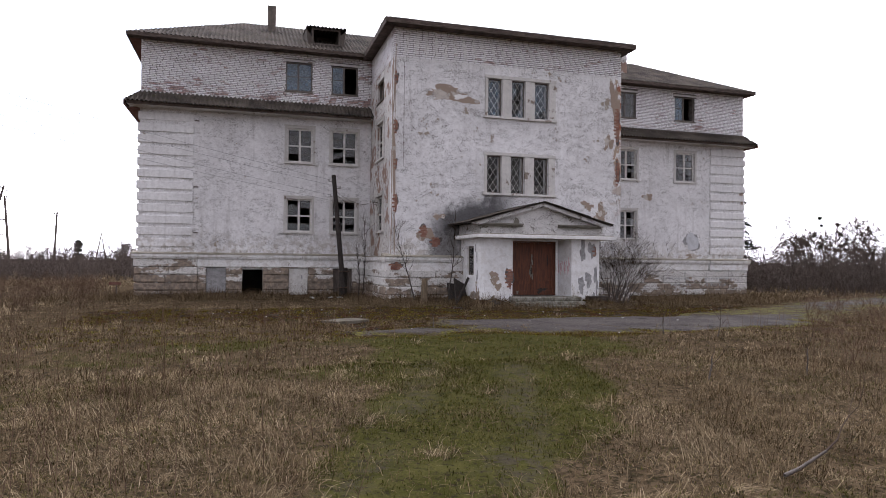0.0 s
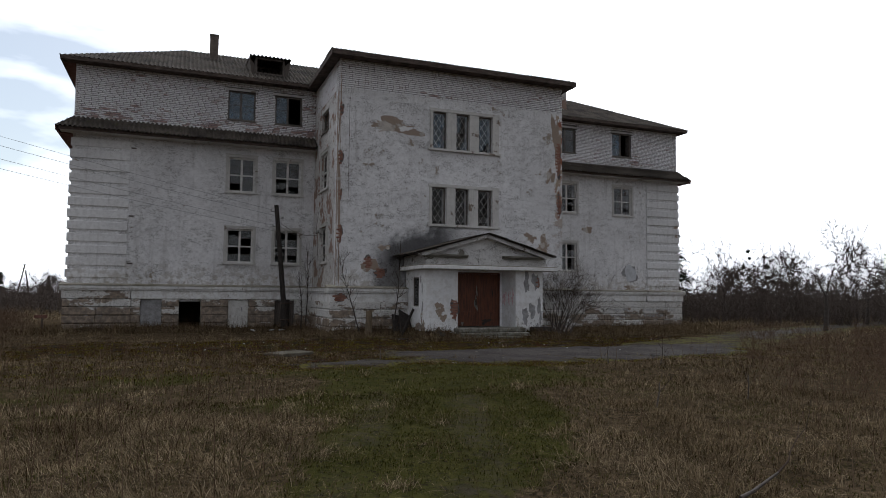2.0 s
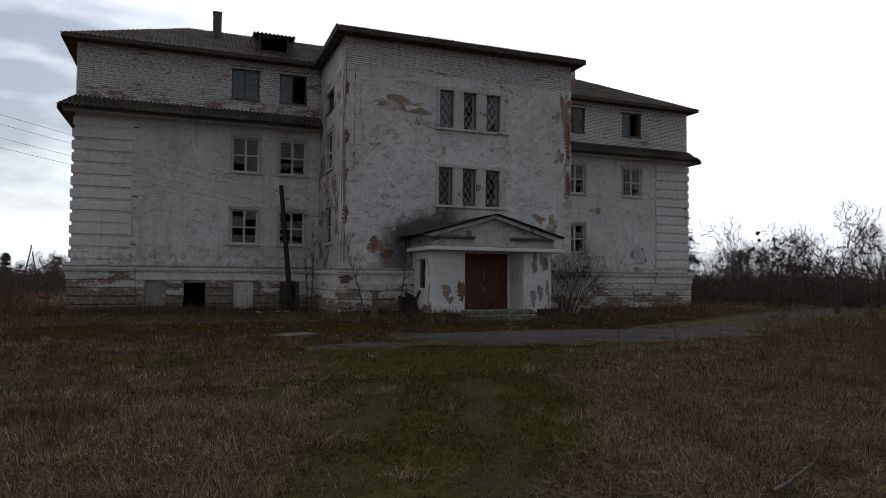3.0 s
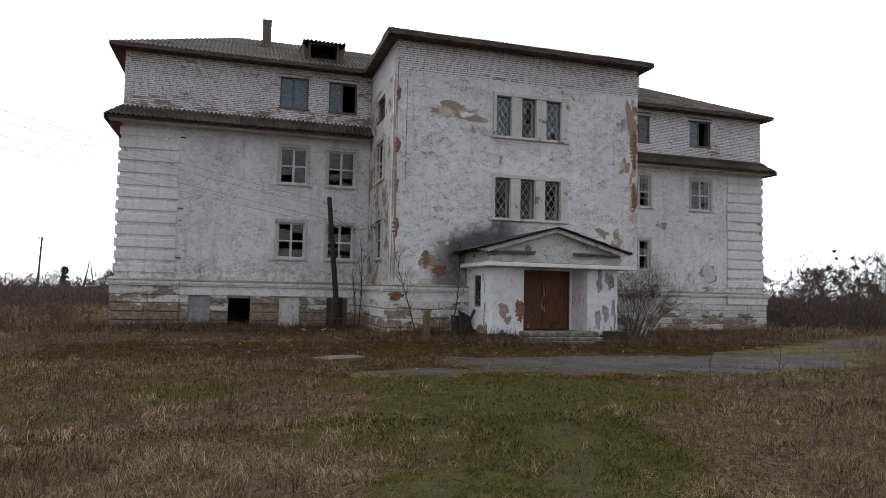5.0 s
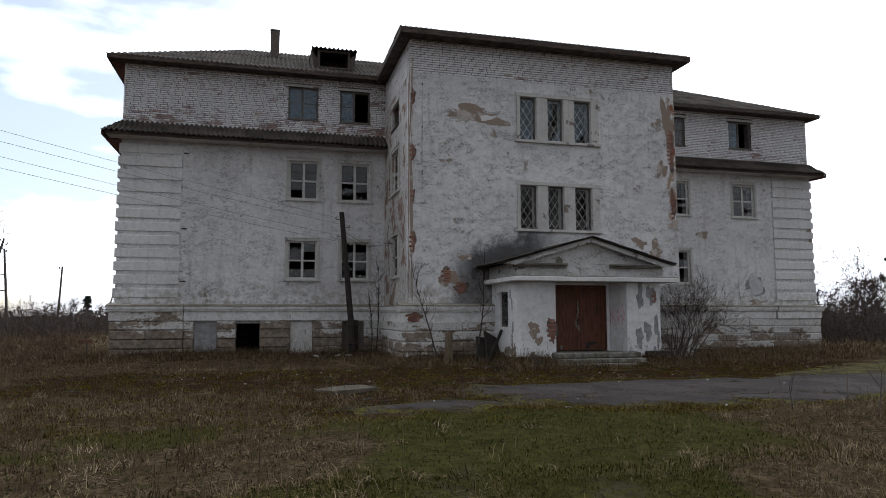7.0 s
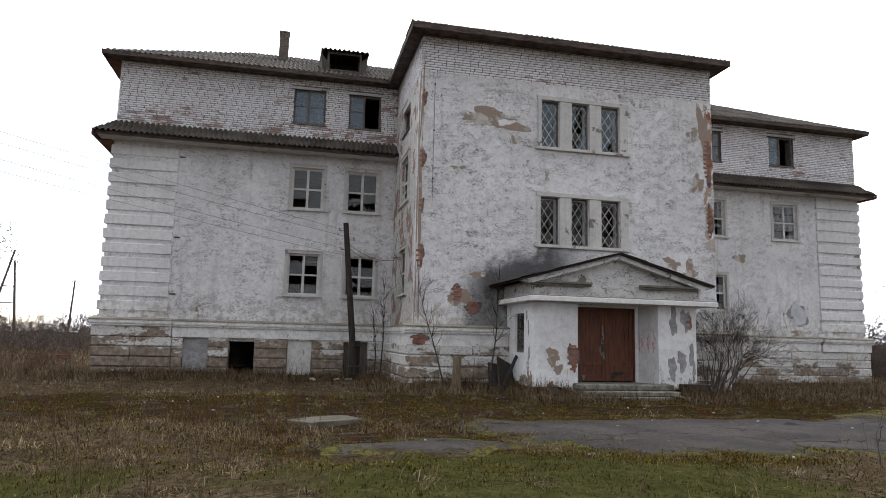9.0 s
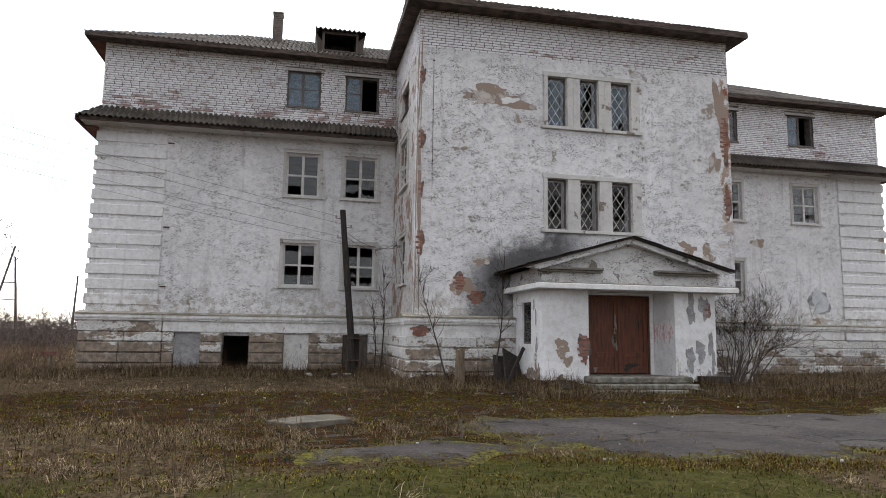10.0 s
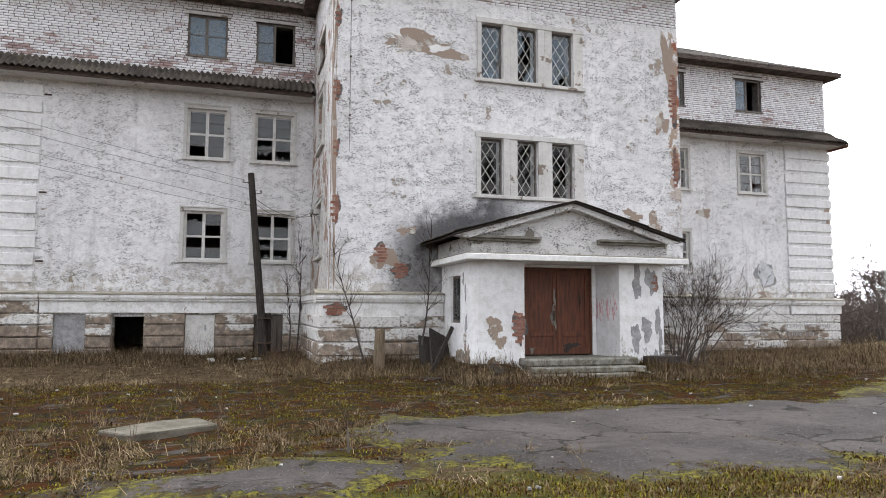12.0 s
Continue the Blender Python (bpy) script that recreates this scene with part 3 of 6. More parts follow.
def chip(bm, x0, x1, y0, y1, z0, z1, rng, b=0.02):
    """A block with softened, slightly uneven edges."""
    vs = box(bm, x0, x1, y0 + rng.uniform(-0.012, 0.012), y1, z0, z1)
    es = list({e for v in vs for e in v.link_edges})
    bmesh.ops.bevel(bm, geom=es, offset=b, segments=1, affect="EDGES")


srng = np.random.default_rng(5)
plinth_l = part("plinth_core", wall_bm(front(PL + 0.05), LX0 - 0.02, CX0 - 0.26, -0.3, 1.3, 0.6, CELLAR), M_STONE, building, "crumbling rendered plinth")
plinth_c = pieces("plinth_core", [(CX0 - 0.24, 9.0, PC + 0.05, FY + 0.4, -0.3, 1.3), (CX0 - 0.24, CX0 + 0.35, FY + 0.4, PL + 0.7, -0.3, 1.3),
                                     (13.6, CX1 + 0.24, PC + 0.05, FY + 0.4, -0.3, 1.3), (CX1 - 0.3, CX1 + 0.24, FY + 0.4, PL + 0.7, -0.3, 1.3)], M_STONE, building, "crumbling rendered plinth")[0]
plinth_r = part("plinth_core", boxes((CX1 + 0.24, RX1 + 0.02, PL + 0.05, WY + 0.4, -0.3, 1.3)), M_STONE, building, "white and bare rendered plinth")


def courses(x0, x1, yf, holes, parent, wrap=None, rng=srng):
    for z0, z1 in COURSES:
        cuts = sorted([(h[0], h[1]) for h in holes if h[2] < z1 - 0.03 and h[3] > z0 + 0.08])
        runs, a = [], x0
        for c, d in cuts:
            runs.append((a, c))
            a = d
        runs.append((a, x1))
        for a, b in runs:
            if b - a < 0.1:
                continue
            n = max(1, round((b - a) / 1.25))
            edges = [a + (b - a) * i / n + (rng.uniform(-0.12, 0.12) if 0 < i < n else 0) for i in range(n + 1)]
            for p, q in zip(edges, edges[1:]):
                bm = bmesh.new()
                chip(bm, p + 0.006, q - 0.006, yf, yf + 0.12, z0, z1, rng)
                part("stone", bm, M_STONE, parent)


def side_courses(xf, y0, y1, way, parent, rng=srng):
    for z0, z1 in COURSES:
        n = max(1, round((y1 - y0) / 1.2))
        for i in range(n):
            bm = bmesh.new()
            xs = sorted((xf, xf + way * 0.12))
            box(bm, xs[0], xs[1], y0 + (y1 - y0) * i / n + 0.006, y0 + (y1 - y0) * (i + 1) / n - 0.006, z0, z1, bevel=0.02)
            part("stone", bm, M_STONE, parent)


def moulding(name, x0, x1, yf, parent_label, ends=(0, 0), top=1.93):
    """The frieze, the white torus and the sloping mossy ledge of the plinth."""
    bm = bmesh.new()
    box(bm, x0 - ends[0] * 0.01, x1 + ends[1] * 0.01, yf + 0.01, FY + 0.45 if yf < 28 else WY + 0.4, top - 0.62, top - 0.29, bevel=0.008)
    bare = x0 < -2
    part("frieze", bm, M_STONE if bare else M_TRIM, building, "bare brown frieze, limewash fallen" if bare else "white frieze above the plinth")
    prof = [(0.06, top - 0.29), (-0.03, top - 0.285), (-0.05, top - 0.255), (-0.035, top - 0.225), (-0.075, top - 0.215), (-0.09, top - 0.17), (-0.085, top - 0.10), (-0.06, top - 0.09)]
    bm = bmesh.new()
    back = (FY if yf < 28 else WY) + 0.3
    prism(bm, [(yf + d, z) for d, z in prof] + [(back, top - 0.09), (back, top - 0.29)], lambda u, d, w: (d, u, w), x0 - 0.09 * ends[0], x1 + 0.09 * ends[1])
    part("torus_moulding", bm, M_TRIM, building, "white torus moulding")
    bm = bmesh.new()
    prism(bm, [(yf - 0.11, top - 0.088), (yf - 0.11, top - 0.055), (back, top + 0.05), (back, top - 0.088)], lambda u, d, w: (d, u, w), x0 - 0.11 * ends[0], x1 + 0.11 * ends[1])
    part("ledge", bm, M_LEDGE, building, "mossy sloping ledge")


def side_moulding(xf, y0, y1, way, top=1.9):
    xs = lambda a, b: tuple(sorted((xf + way * a, xf + way * b)))
    part("frieze", boxes((*xs(0.01, 0.4), y0, y1, top - 0.62, top - 0.29)), M_TRIM, building)
    part("torus_moulding", boxes((*xs(-0.085, 0.4), y0, y1, top - 0.225, top - 0.09), (*xs(-0.04, 0.4), y0, y1, top - 0.288, top - 0.23)), M_TRIM, building)
    part("ledge", boxes((*xs(-0.11, 0.4), y0, y1, top - 0.086, top - 0.05)), M_LEDGE, building)


courses(LX0 - 0.1, -1.5, PL - 0.05, [], plinth_l)
courses(-1.5, CX0 - 0.27, PL, CELLAR, plinth_l)
courses(CX0 - 0.29, 8.9, PC, [], plinth_c)
courses(13.75, CX1 + 0.29, PC, [], plinth_c)
side_courses(CX0 - 0.29, PC + 0.13, PL - 0.02, 1, plinth_c)
side_courses(CX1 + 0.29, PC + 0.13, PL - 0.02, -1, plinth_c)
courses(CX1 + 0.3, RX1 + 0.1, PL, [], plinth_r)
moulding("left", LX0 - 0.12, -1.52, PL - 0.05, "", (1, 0))
moulding("left", -1.50, CX0 - 0.3, PL, "", (0, 0))
moulding("middle", CX0 - 0.27, 8.85, PC, "", (1, 0), 1.89)
moulding("middle", 13.8, CX1 + 0.27, PC, "", (0, 1), 1.89)
moulding("right", CX1 + 0.3, 24.45, PL, "", (0, 0))
moulding("right", 24.5, RX1 + 0.12, PL - 0.05, "", (0, 1))
side_moulding(CX0 - 0.27, PC + 0.45, PL + 0.1, 1)
side_moulding(CX1 + 0.27, PC + 0.45, PL + 0.1, -1)

# cellar openings
bm = bmesh.new()
box(bm, -1.13, -0.33, PL + 0.12, PL + 0.3, -0.1, 1.275)
part("cellar_infill", bm, M_GREYREND, building, "grey rendered infill of a cellar window")
bm = bmesh.new()
box(bm, 2.35, 3.18, PL + 0.09, PL + 0.13, 0.05, 1.26, bevel=0.01)
hatch = part("cellar_hatch", bm, M_FRAME, building, "white boarded cellar hatch with dark mark")
bm = bmesh.new()
prism(bm, blob(2.92, 0.87, 0.07, 0.2, srng, 12), lambda u, d, w: (u, d, w), PL + 0.084, PL + 0.095)
part("scorch_mark", bm, M_BLACK, hatch)
bm = bmesh.new()
for i in range(5):
    box(bm, 4.33 + i * 0.17, 4.49 + i * 0.17, PL + 0.12, PL + 0.15, 0.0, 1.26, bevel=0.006)
part("cellar_shutter", bm, M_WOOD, building, "dark boarded cellar opening")

# ---- quoins: raised blocks at the outer corners ----
for x0, x1, parent_name in ((LX0 - 0.03, -1.75, "quoin"), (24.67, RX1 + 0.03, "quoin")):
    core = part("corner_pilaster", boxes((x0 + 0.03, x1 + 0.03 if x0 < 0 else x1 - 0.0, WY - 0.02, WY + 0.02, 1.9, 8.2)), M_PLASTER, building, "banded corner pilaster")
    for k in range(13):
        z = 2.165 + 0.4895 * k
        top = min(z + 0.335, 8.2)
        if top - z < 0.1:
            continue
        bm = bmesh.new()
        a, b = (x0 - 0.05, x1) if x0 < 0 else (x0, x1 + 0.05)
        chip(bm, a + srng.uniform(-0.015, 0.015), b + srng.uniform(-0.015, 0.015), WY - 0.06, WY + 0.3, z, top, srng, 0.012)
        part("band", bm, M_QUOIN, core)

# ---- corrugated roofs ----


def corrugated(name, p0, u, v, length, depth, parent, label="", vmax=None, pitch=0.175, amp=0.038, sheet=1.15, seed=0, mat=None):
    """Wavy sheets on a slope: p0 the eave's start, u along the eave, v up the slope (unit vectors)."""
    rng = np.random.default_rng(seed)
    p0, u, v = (np.array(a, float) for a in (p0, u, v))
    nrm = np.cross(u, v)
    nrm = nrm / np.linalg.norm(nrm)
    if nrm[2] < 0:
        nrm = -nrm
    n = int(length / pitch * 6)
    us = np.linspace(0, length, n + 1)
    verts, faces = [], []
    top = np.array([depth if vmax is None else min(depth, vmax(a)) for a in us])
    rows = int(math.ceil(depth / sheet))
    for r in range(rows):
        v0, v1 = r * sheet - (0.08 if r else 0.0), (r + 1) * sheet
        sink = rng.normal(0, 0.006)
        sheets = (us / (pitch * 7)).astype(int)
        jit = rng.normal(0, 0.02, sheets.max() + 1)[sheets] * (1 if r == 0 else 0.3)
        wave = amp * np.cos(us / pitch * 2 * math.pi)
        lo = np.minimum(v0 + jit, top)
        hi = np.minimum(v1, top)
        base = len(verts)
        for i in range(n + 1):
            verts.append(p0 + u * us[i] + v * lo[i] + nrm * (wave[i] + 0.02 + sink))
            verts.append(p0 + u * us[i] + v * hi[i] + nrm * (wave[i] + sink))
        for i in range(n):
            if hi[i] - lo[i] > 0.01 or hi[i + 1] - lo[i + 1] > 0.01:
                faces.append((base + 2 * i, base + 2 * i + 2, base + 2 * i + 3, base + 2 * i + 1))
    return fast(name, verts, faces, mat or M_ROOF, parent, label)


EL, ER, EF, EB, EZ = -4.42, 27.2, 31.34, 40.86, 11.07
SLOPE = 0.518
sl = math.hypot(1, SLOPE)
half = (EB - EF) / 2
vf = np.array((0, 1, SLOPE)) / sl
corrugated("main_roof", (EL, EF, EZ), (1, 0, 0), vf, ER - EL, half * sl, building, "dark lichened corrugated sheet roof", lambda a: min(a, ER - EL - a) * sl)
corrugated("main_roof", (EL, EB, EZ), (1, 0, 0), np.array((0, -1, SLOPE)) / sl, ER - EL, half * sl, building, "", lambda a: min(a, ER - EL - a) * sl, seed=1)
corrugated("hip_roof", (EL, EF, EZ), (0, 1, 0), np.array((1, 0, SLOPE)) / sl, EB - EF, half * sl, building, "", lambda a: min(a, EB - EF - a) * sl, seed=2)
corrugated("hip_roof", (ER, EF, EZ), (0, 1, 0), np.array((-1, 0, SLOPE)) / sl, EB - EF, half * sl, building, "", lambda a: min(a, EB - EF - a) * sl, seed=3)
pieces("soffit", [(EL + 0.03, CX0 - 0.45, EF + 0.03, WY + 0.02, EZ - 0.10, EZ - 0.06), (CX1 + 0.4, ER - 0.03, EF + 0.03, WY + 0.02, EZ - 0.10, EZ - 0.06)], M_EAVE, building, "dark eaves boards")
pieces("soffit", [(EL + 0.03, LX0 + 0.02, WY + 0.025, EB, EZ - 0.10, EZ - 0.06), (RX1 - 0.02, ER - 0.03, WY + 0.025, EB, EZ - 0.10, EZ - 0.06)], M_REDEAVE, building, "reddish eaves boards")
pieces("fascia", [(EL, CX0 - 0.45, EF, EF + 0.028, EZ - 0.13, EZ + 0.02), (CX1 + 0.4, ER, EF, EF + 0.028, EZ - 0.13, EZ + 0.02),
                     (EL, EL + 0.028, EF + 0.03, EB, EZ - 0.13, EZ + 0.02), (ER - 0.028, ER, EF + 0.03, EB, EZ - 0.13, EZ + 0.02)], M_EAVE, building)

# middle block roof: a low hip
CE0, CE1, CEF, CEZ = 5.55, 16.58, 26.4, 11.10
s2 = 0.19
l2 = math.hypot(1, s2)
cw = CE1 - CE0
corrugated("middle_roof", (CE0, CEF, CEZ), (1, 0, 0), np.array((0, 1, s2)) / l2, cw, cw / 2 * l2, building, "corrugated sheet roof of the middle block", lambda a: min(a, cw - a) * l2, seed=4)
corrugated("middle_roof", (CE0, CEF, CEZ), (0, 1, 0), np.array((1, 0, s2)) / l2, 11, cw / 2 * l2, building, "", lambda a: a * l2, seed=5)
corrugated("middle_roof", (CE1, CEF, CEZ), (0, 1, 0), np.array((-1, 0, s2)) / l2, 11, cw / 2 * l2, building, "", lambda a: a * l2, seed=6)
pieces("soffit", [(CE0 + 0.03, CE1 - 0.03, CEF + 0.03, FY + 0.02, CEZ - 0.16, CEZ - 0.10), (CE0 + 0.03, CX0 + 0.02, FY + 0.025, WY + 1.5, CEZ - 0.16, CEZ - 0.10),
                     (CX1 - 0.02, CE1 - 0.03, FY + 0.025, WY + 1.5, CEZ - 0.16, CEZ - 0.10)], M_EAVE, building, "dark eaves boards")
pieces("fascia", [(CE0, CE1, CEF, CEF + 0.028, CEZ - 0.19, CEZ + 0.01), (CE0, CE0 + 0.028, CEF + 0.03, WY + 1.5, CEZ - 0.19, CEZ + 0.01),
                     (CE1 - 0.028, CE1, CEF + 0.03, WY + 1.5, CEZ - 0.19, CEZ + 0.01)], M_EAVE, building)

# pent roofs between the first and the top storey
PE, PZ = 31.08, 8.16
pv = np.array((0, WY - PE, 0.60))
pl = float(np.linalg.norm(pv))
pv = pv / pl
for x0, x1, cl, cr, seed in ((-4.44, CX0 - 0.01, True, False, 7), (CX1 + 0.01, RX1 + 0.33, False, True, 8)):
    ln = x1 - x0
    corrugated("pent_roof", (x0, PE, PZ), (1, 0, 0), pv, ln, pl, building, "mossy corrugated pent roof",
               (lambda a: min(1.0, a / 0.54) * pl) if cl else (lambda a, ln=ln: min(1.0, (ln - a) / 0.33) * pl), sheet=0.75, seed=seed)
    pieces("pent_soffit", [(x0 + 0.12, x1 - 0.12 if cr else x1 - 0.02, PE + 0.165, WY + 0.01, PZ - 0.10, PZ - 0.06)], M_SURROUND, building, "weathered limewashed pent roof soffit")
    pieces("pent_fascia", [(x0 + 0.1, x1 - 0.1, PE + 0.13, PE + 0.16, PZ - 0.115, PZ + 0.02)], M_EAVE, building)
for xe, run, way, seed in ((-4.44, 0.54, 1, 9), (RX1 + 0.33, 0.33, -1, 10)):
    sl3 = math.hypot(run, 0.60)
    corrugated("pent_roof", (xe, PE, PZ), (0, 1, 0), np.array((way * run, 0, 0.60)) / sl3, 9.6, sl3, building, "", lambda a, sl3=sl3: min(1.0, a / 0.83) * sl3, sheet=0.75, seed=seed)
pieces("pent_soffit", [(-4.41, LX0 + 0.01, WY + 0.015, BACK, PZ - 0.13, PZ - 0.08), (RX1 - 0.01, RX1 + 0.30, WY + 0.015, BACK, PZ - 0.13, PZ - 0.08)], M_REDEAVE, building)
pieces("pent_fascia", [(-4.44, -4.41, PE + 0.04, BACK, PZ - 0.17, PZ - 0.02), (RX1 + 0.30, RX1 + 0.33, PE + 0.04, BACK, PZ - 0.17, PZ - 0.02)], M_REDEAVE, building)

# ---- windows ----


SHARD = np.random.default_rng(64)


def casement(x0, x1, z0, z1, y, missing=(), label="white four-light casement window", wall=0, place=None, mat=None, open_=False):
    """A frame with mullion and transom, its moulded surround, sill and panes."""
    place = place or (lambda u, d, z: (u, y + d, z))
    mat = mat or M_FRAME

    def cut(*dims):
        bm = bmesh.new()
        for u0, u1, d0, d1, a, b in dims:
            vs = box(bm, u0, u1, d0, d1, a, b, bevel=0.0)
            for v in vs:
                v.co = Vector(place(*v.co))
        return bm

    um, zm = (x0 + x1) / 2, z0 + (z1 - z0) * 0.49
    w = 0.075
    fr = part("window", cut((x0, x0 + w, 0.08, 0.15, z0, z1), (x1 - w, x1, 0.08, 0.15, z0, z1), (x0 + w, x1 - w, 0.08, 0.15, z0, z0 + w), (x0 + w, x1 - w, 0.08, 0.15, z1 - w, z1),
                            (um - 0.045, um + 0.045, 0.075, 0.145, z0 + w, z1 - w), (x0 + w, um - 0.045, 0.075, 0.145, zm - 0.03, zm + 0.03), (um + 0.045, x1 - w, 0.075, 0.145, zm - 0.03, zm + 0.03)), mat, building, label)
    for d in ((x0 - 0.11, x0 - 0.002, -0.045, 0.05, z0, z1 + 0.10), (x1 + 0.002, x1 + 0.11, -0.045, 0.05, z0, z1 + 0.10), (x0, x1, -0.045, 0.05, z1 + 0.002, z1 + 0.10),
              (x0 - 0.055, x0 - 0.02, -0.06, -0.046, z0, z1 + 0.06), (x1 + 0.02, x1 + 0.055, -0.06, -0.046, z0, z1 + 0.06), (x0 - 0.13, x1 + 0.13, -0.075, 0.04, z1 + 0.102, z1 + 0.135)):
        part("surround", cut(d), M_SURROUND, fr, "moulded white surround")
    part("sill", cut((x0 - 0.14, x1 + 0.14, -0.10, 0.07, z0 - 0.07, z0 - 0.004)), M_SURROUND, fr, "white sill")
    n = 0
    for a, b in ((x0 + w, um - 0.045), (um + 0.045, x1 - w)):
        for c, d in ((z0 + w, zm - 0.03), (zm + 0.03, z1 - w)):
            zc = c + (d - c) * 0.5
            part("glazing_bar", cut((a, b, 0.09, 0.13, zc - 0.009, zc + 0.009)), M_DARKFRAME, fr, "thin grey glazing bar")
            for e, f in ((c, zc - 0.009), (zc + 0.009, d)):
                if n not in missing:
                    p = part("pane", cut((a, b, 0.105, 0.109, e, f)), M_GLASS, fr)
                    p.visible_shadow = False
                elif SHARD.random() < 0.75:
                    # jagged glass left standing along one edge of a broken light
                    us = np.linspace(a, b, 7)
                    up = SHARD.random() < 0.4
                    cutline = SHARD.uniform(0.08, 0.62, 7) * (f - e)
                    edge = [(u, f - h) if up else (u, e + h) for u, h in zip(us, cutline)]
                    flat = [(b, f), (a, f)] if up else [(b, e), (a, e)]
                    bm = bmesh.new()
                    prism(bm, edge + flat, place, 0.105, 0.109)
                    p = part("broken_pane", bm, M_GLASS, fr, "jagged remains of a pane")
                    p.visible_shadow = False
                n += 1
    return fr


casement(*L2[0], WY, (0,))
casement(*L2[1], WY, (0, 1, 4))
casement(*L1[0], WY, (1, 3, 5, 6), "white four-light window with broken panes")
casement(*L1[1], WY, (0, 1, 3, 4, 7), "white four-light window with broken panes")
casement(*R1[0], WY, (4, 5, 7))
casement(*R2[0], WY, (4, 5))
casement(*R2[1], WY, (4,))
for o, miss in zip(SIDE[:2], ((0, 4), (1, 5))):
    casement(*o, 0, miss, "grey weathered side window", place=side(CX0), mat=M_FRAME)


def plain_window(x0, x1, z0, z1, y, glazed, label, place=None):
    """A bare wooden two-leaf window in a brick opening."""
    place = place or (lambda u, d, z: (u, y + d, z))

    def cut(*dims):
        bm = bmesh.new()
        for d in dims:
            for v in box(bm, *d):
                v.co = Vector(place(*v.co))
        return bm

    um, w = x0 + (x1 - x0) * 0.47, 0.06
    zm = z0 + (z1 - z0) * 0.52
    fr = part("window", cut((x0, x0 + w, 0.10, 0.18, z0, z1), (x1 - w, x1, 0.10, 0.18, z0, z1), (x0 + w, x1 - w, 0.10, 0.18, z0, z0 + w), (x0 + w, x1 - w, 0.10, 0.18, z1 - w, z1),
                            (um - 0.04, um + 0.04, 0.095, 0.175, z0 + w, z1 - w)), M_DARKFRAME, building, label)
    part("sill", cut((x0 - 0.03, x1 + 0.03, -0.05, 0.12, z0 - 0.06, z0 - 0.004)), M_DARKFRAME, fr, "dark bare sill")
    part("lintel", cut((x0 - 0.10, x1 + 0.10, -0.012, 0.10, z1 + 0.004, z1 + 0.10)), M_SURROUND, fr, "white lintel")
    for i, (a, b) in enumerate(((x0 + w, um - 0.04), (um + 0.04, x1 - w))):
        if glazed[i]:
            part("glazing_bar", cut((a, b, 0.11, 0.15, zm - 0.014, zm + 0.014)), M_DARKFRAME, fr)
            for c, d in ((z0 + w, zm - 0.014), (zm + 0.014, z1 - w)):
                p = part("pane", cut((a, b, 0.125, 0.129, c, d)), M_GLASS_SKY if glazed[i] == 2 else M_GLASS, fr)
                p.visible_shadow = False
    return fr


plain_window(*L3[0], WY, (2, 2), "bare wooden top-storey window with grey panes")
plain_window(*L3[1], WY, (2, 0), "bare wooden top-storey window, one leaf missing")
plain_window(*R3[0], WY, (1, 1), "bare wooden top-storey window with dark panes")
plain_window(*R3[1], WY, (2, 0), "bare wooden top-storey window, half open")
plain_window(*SIDE[2], 0, (1, 0), "small grey side window under the eaves", place=side(CX0))


def clip_bar(x0, x1, z0, z1, x, z, sx, sz):
    """The part of the line through (x, z) along (sx, sz) that lies in the light."""
    lo, hi = -9.0, 9.0
    for p, s, a, b in ((x, sx, x0, x1), (z, sz, z0, z1)):
        t0, t1 = sorted(((a - p) / s, (b - p) / s))
        lo, hi = max(lo, t0), min(hi, t1)
    return (lo, hi) if hi - lo > 0.03 else None


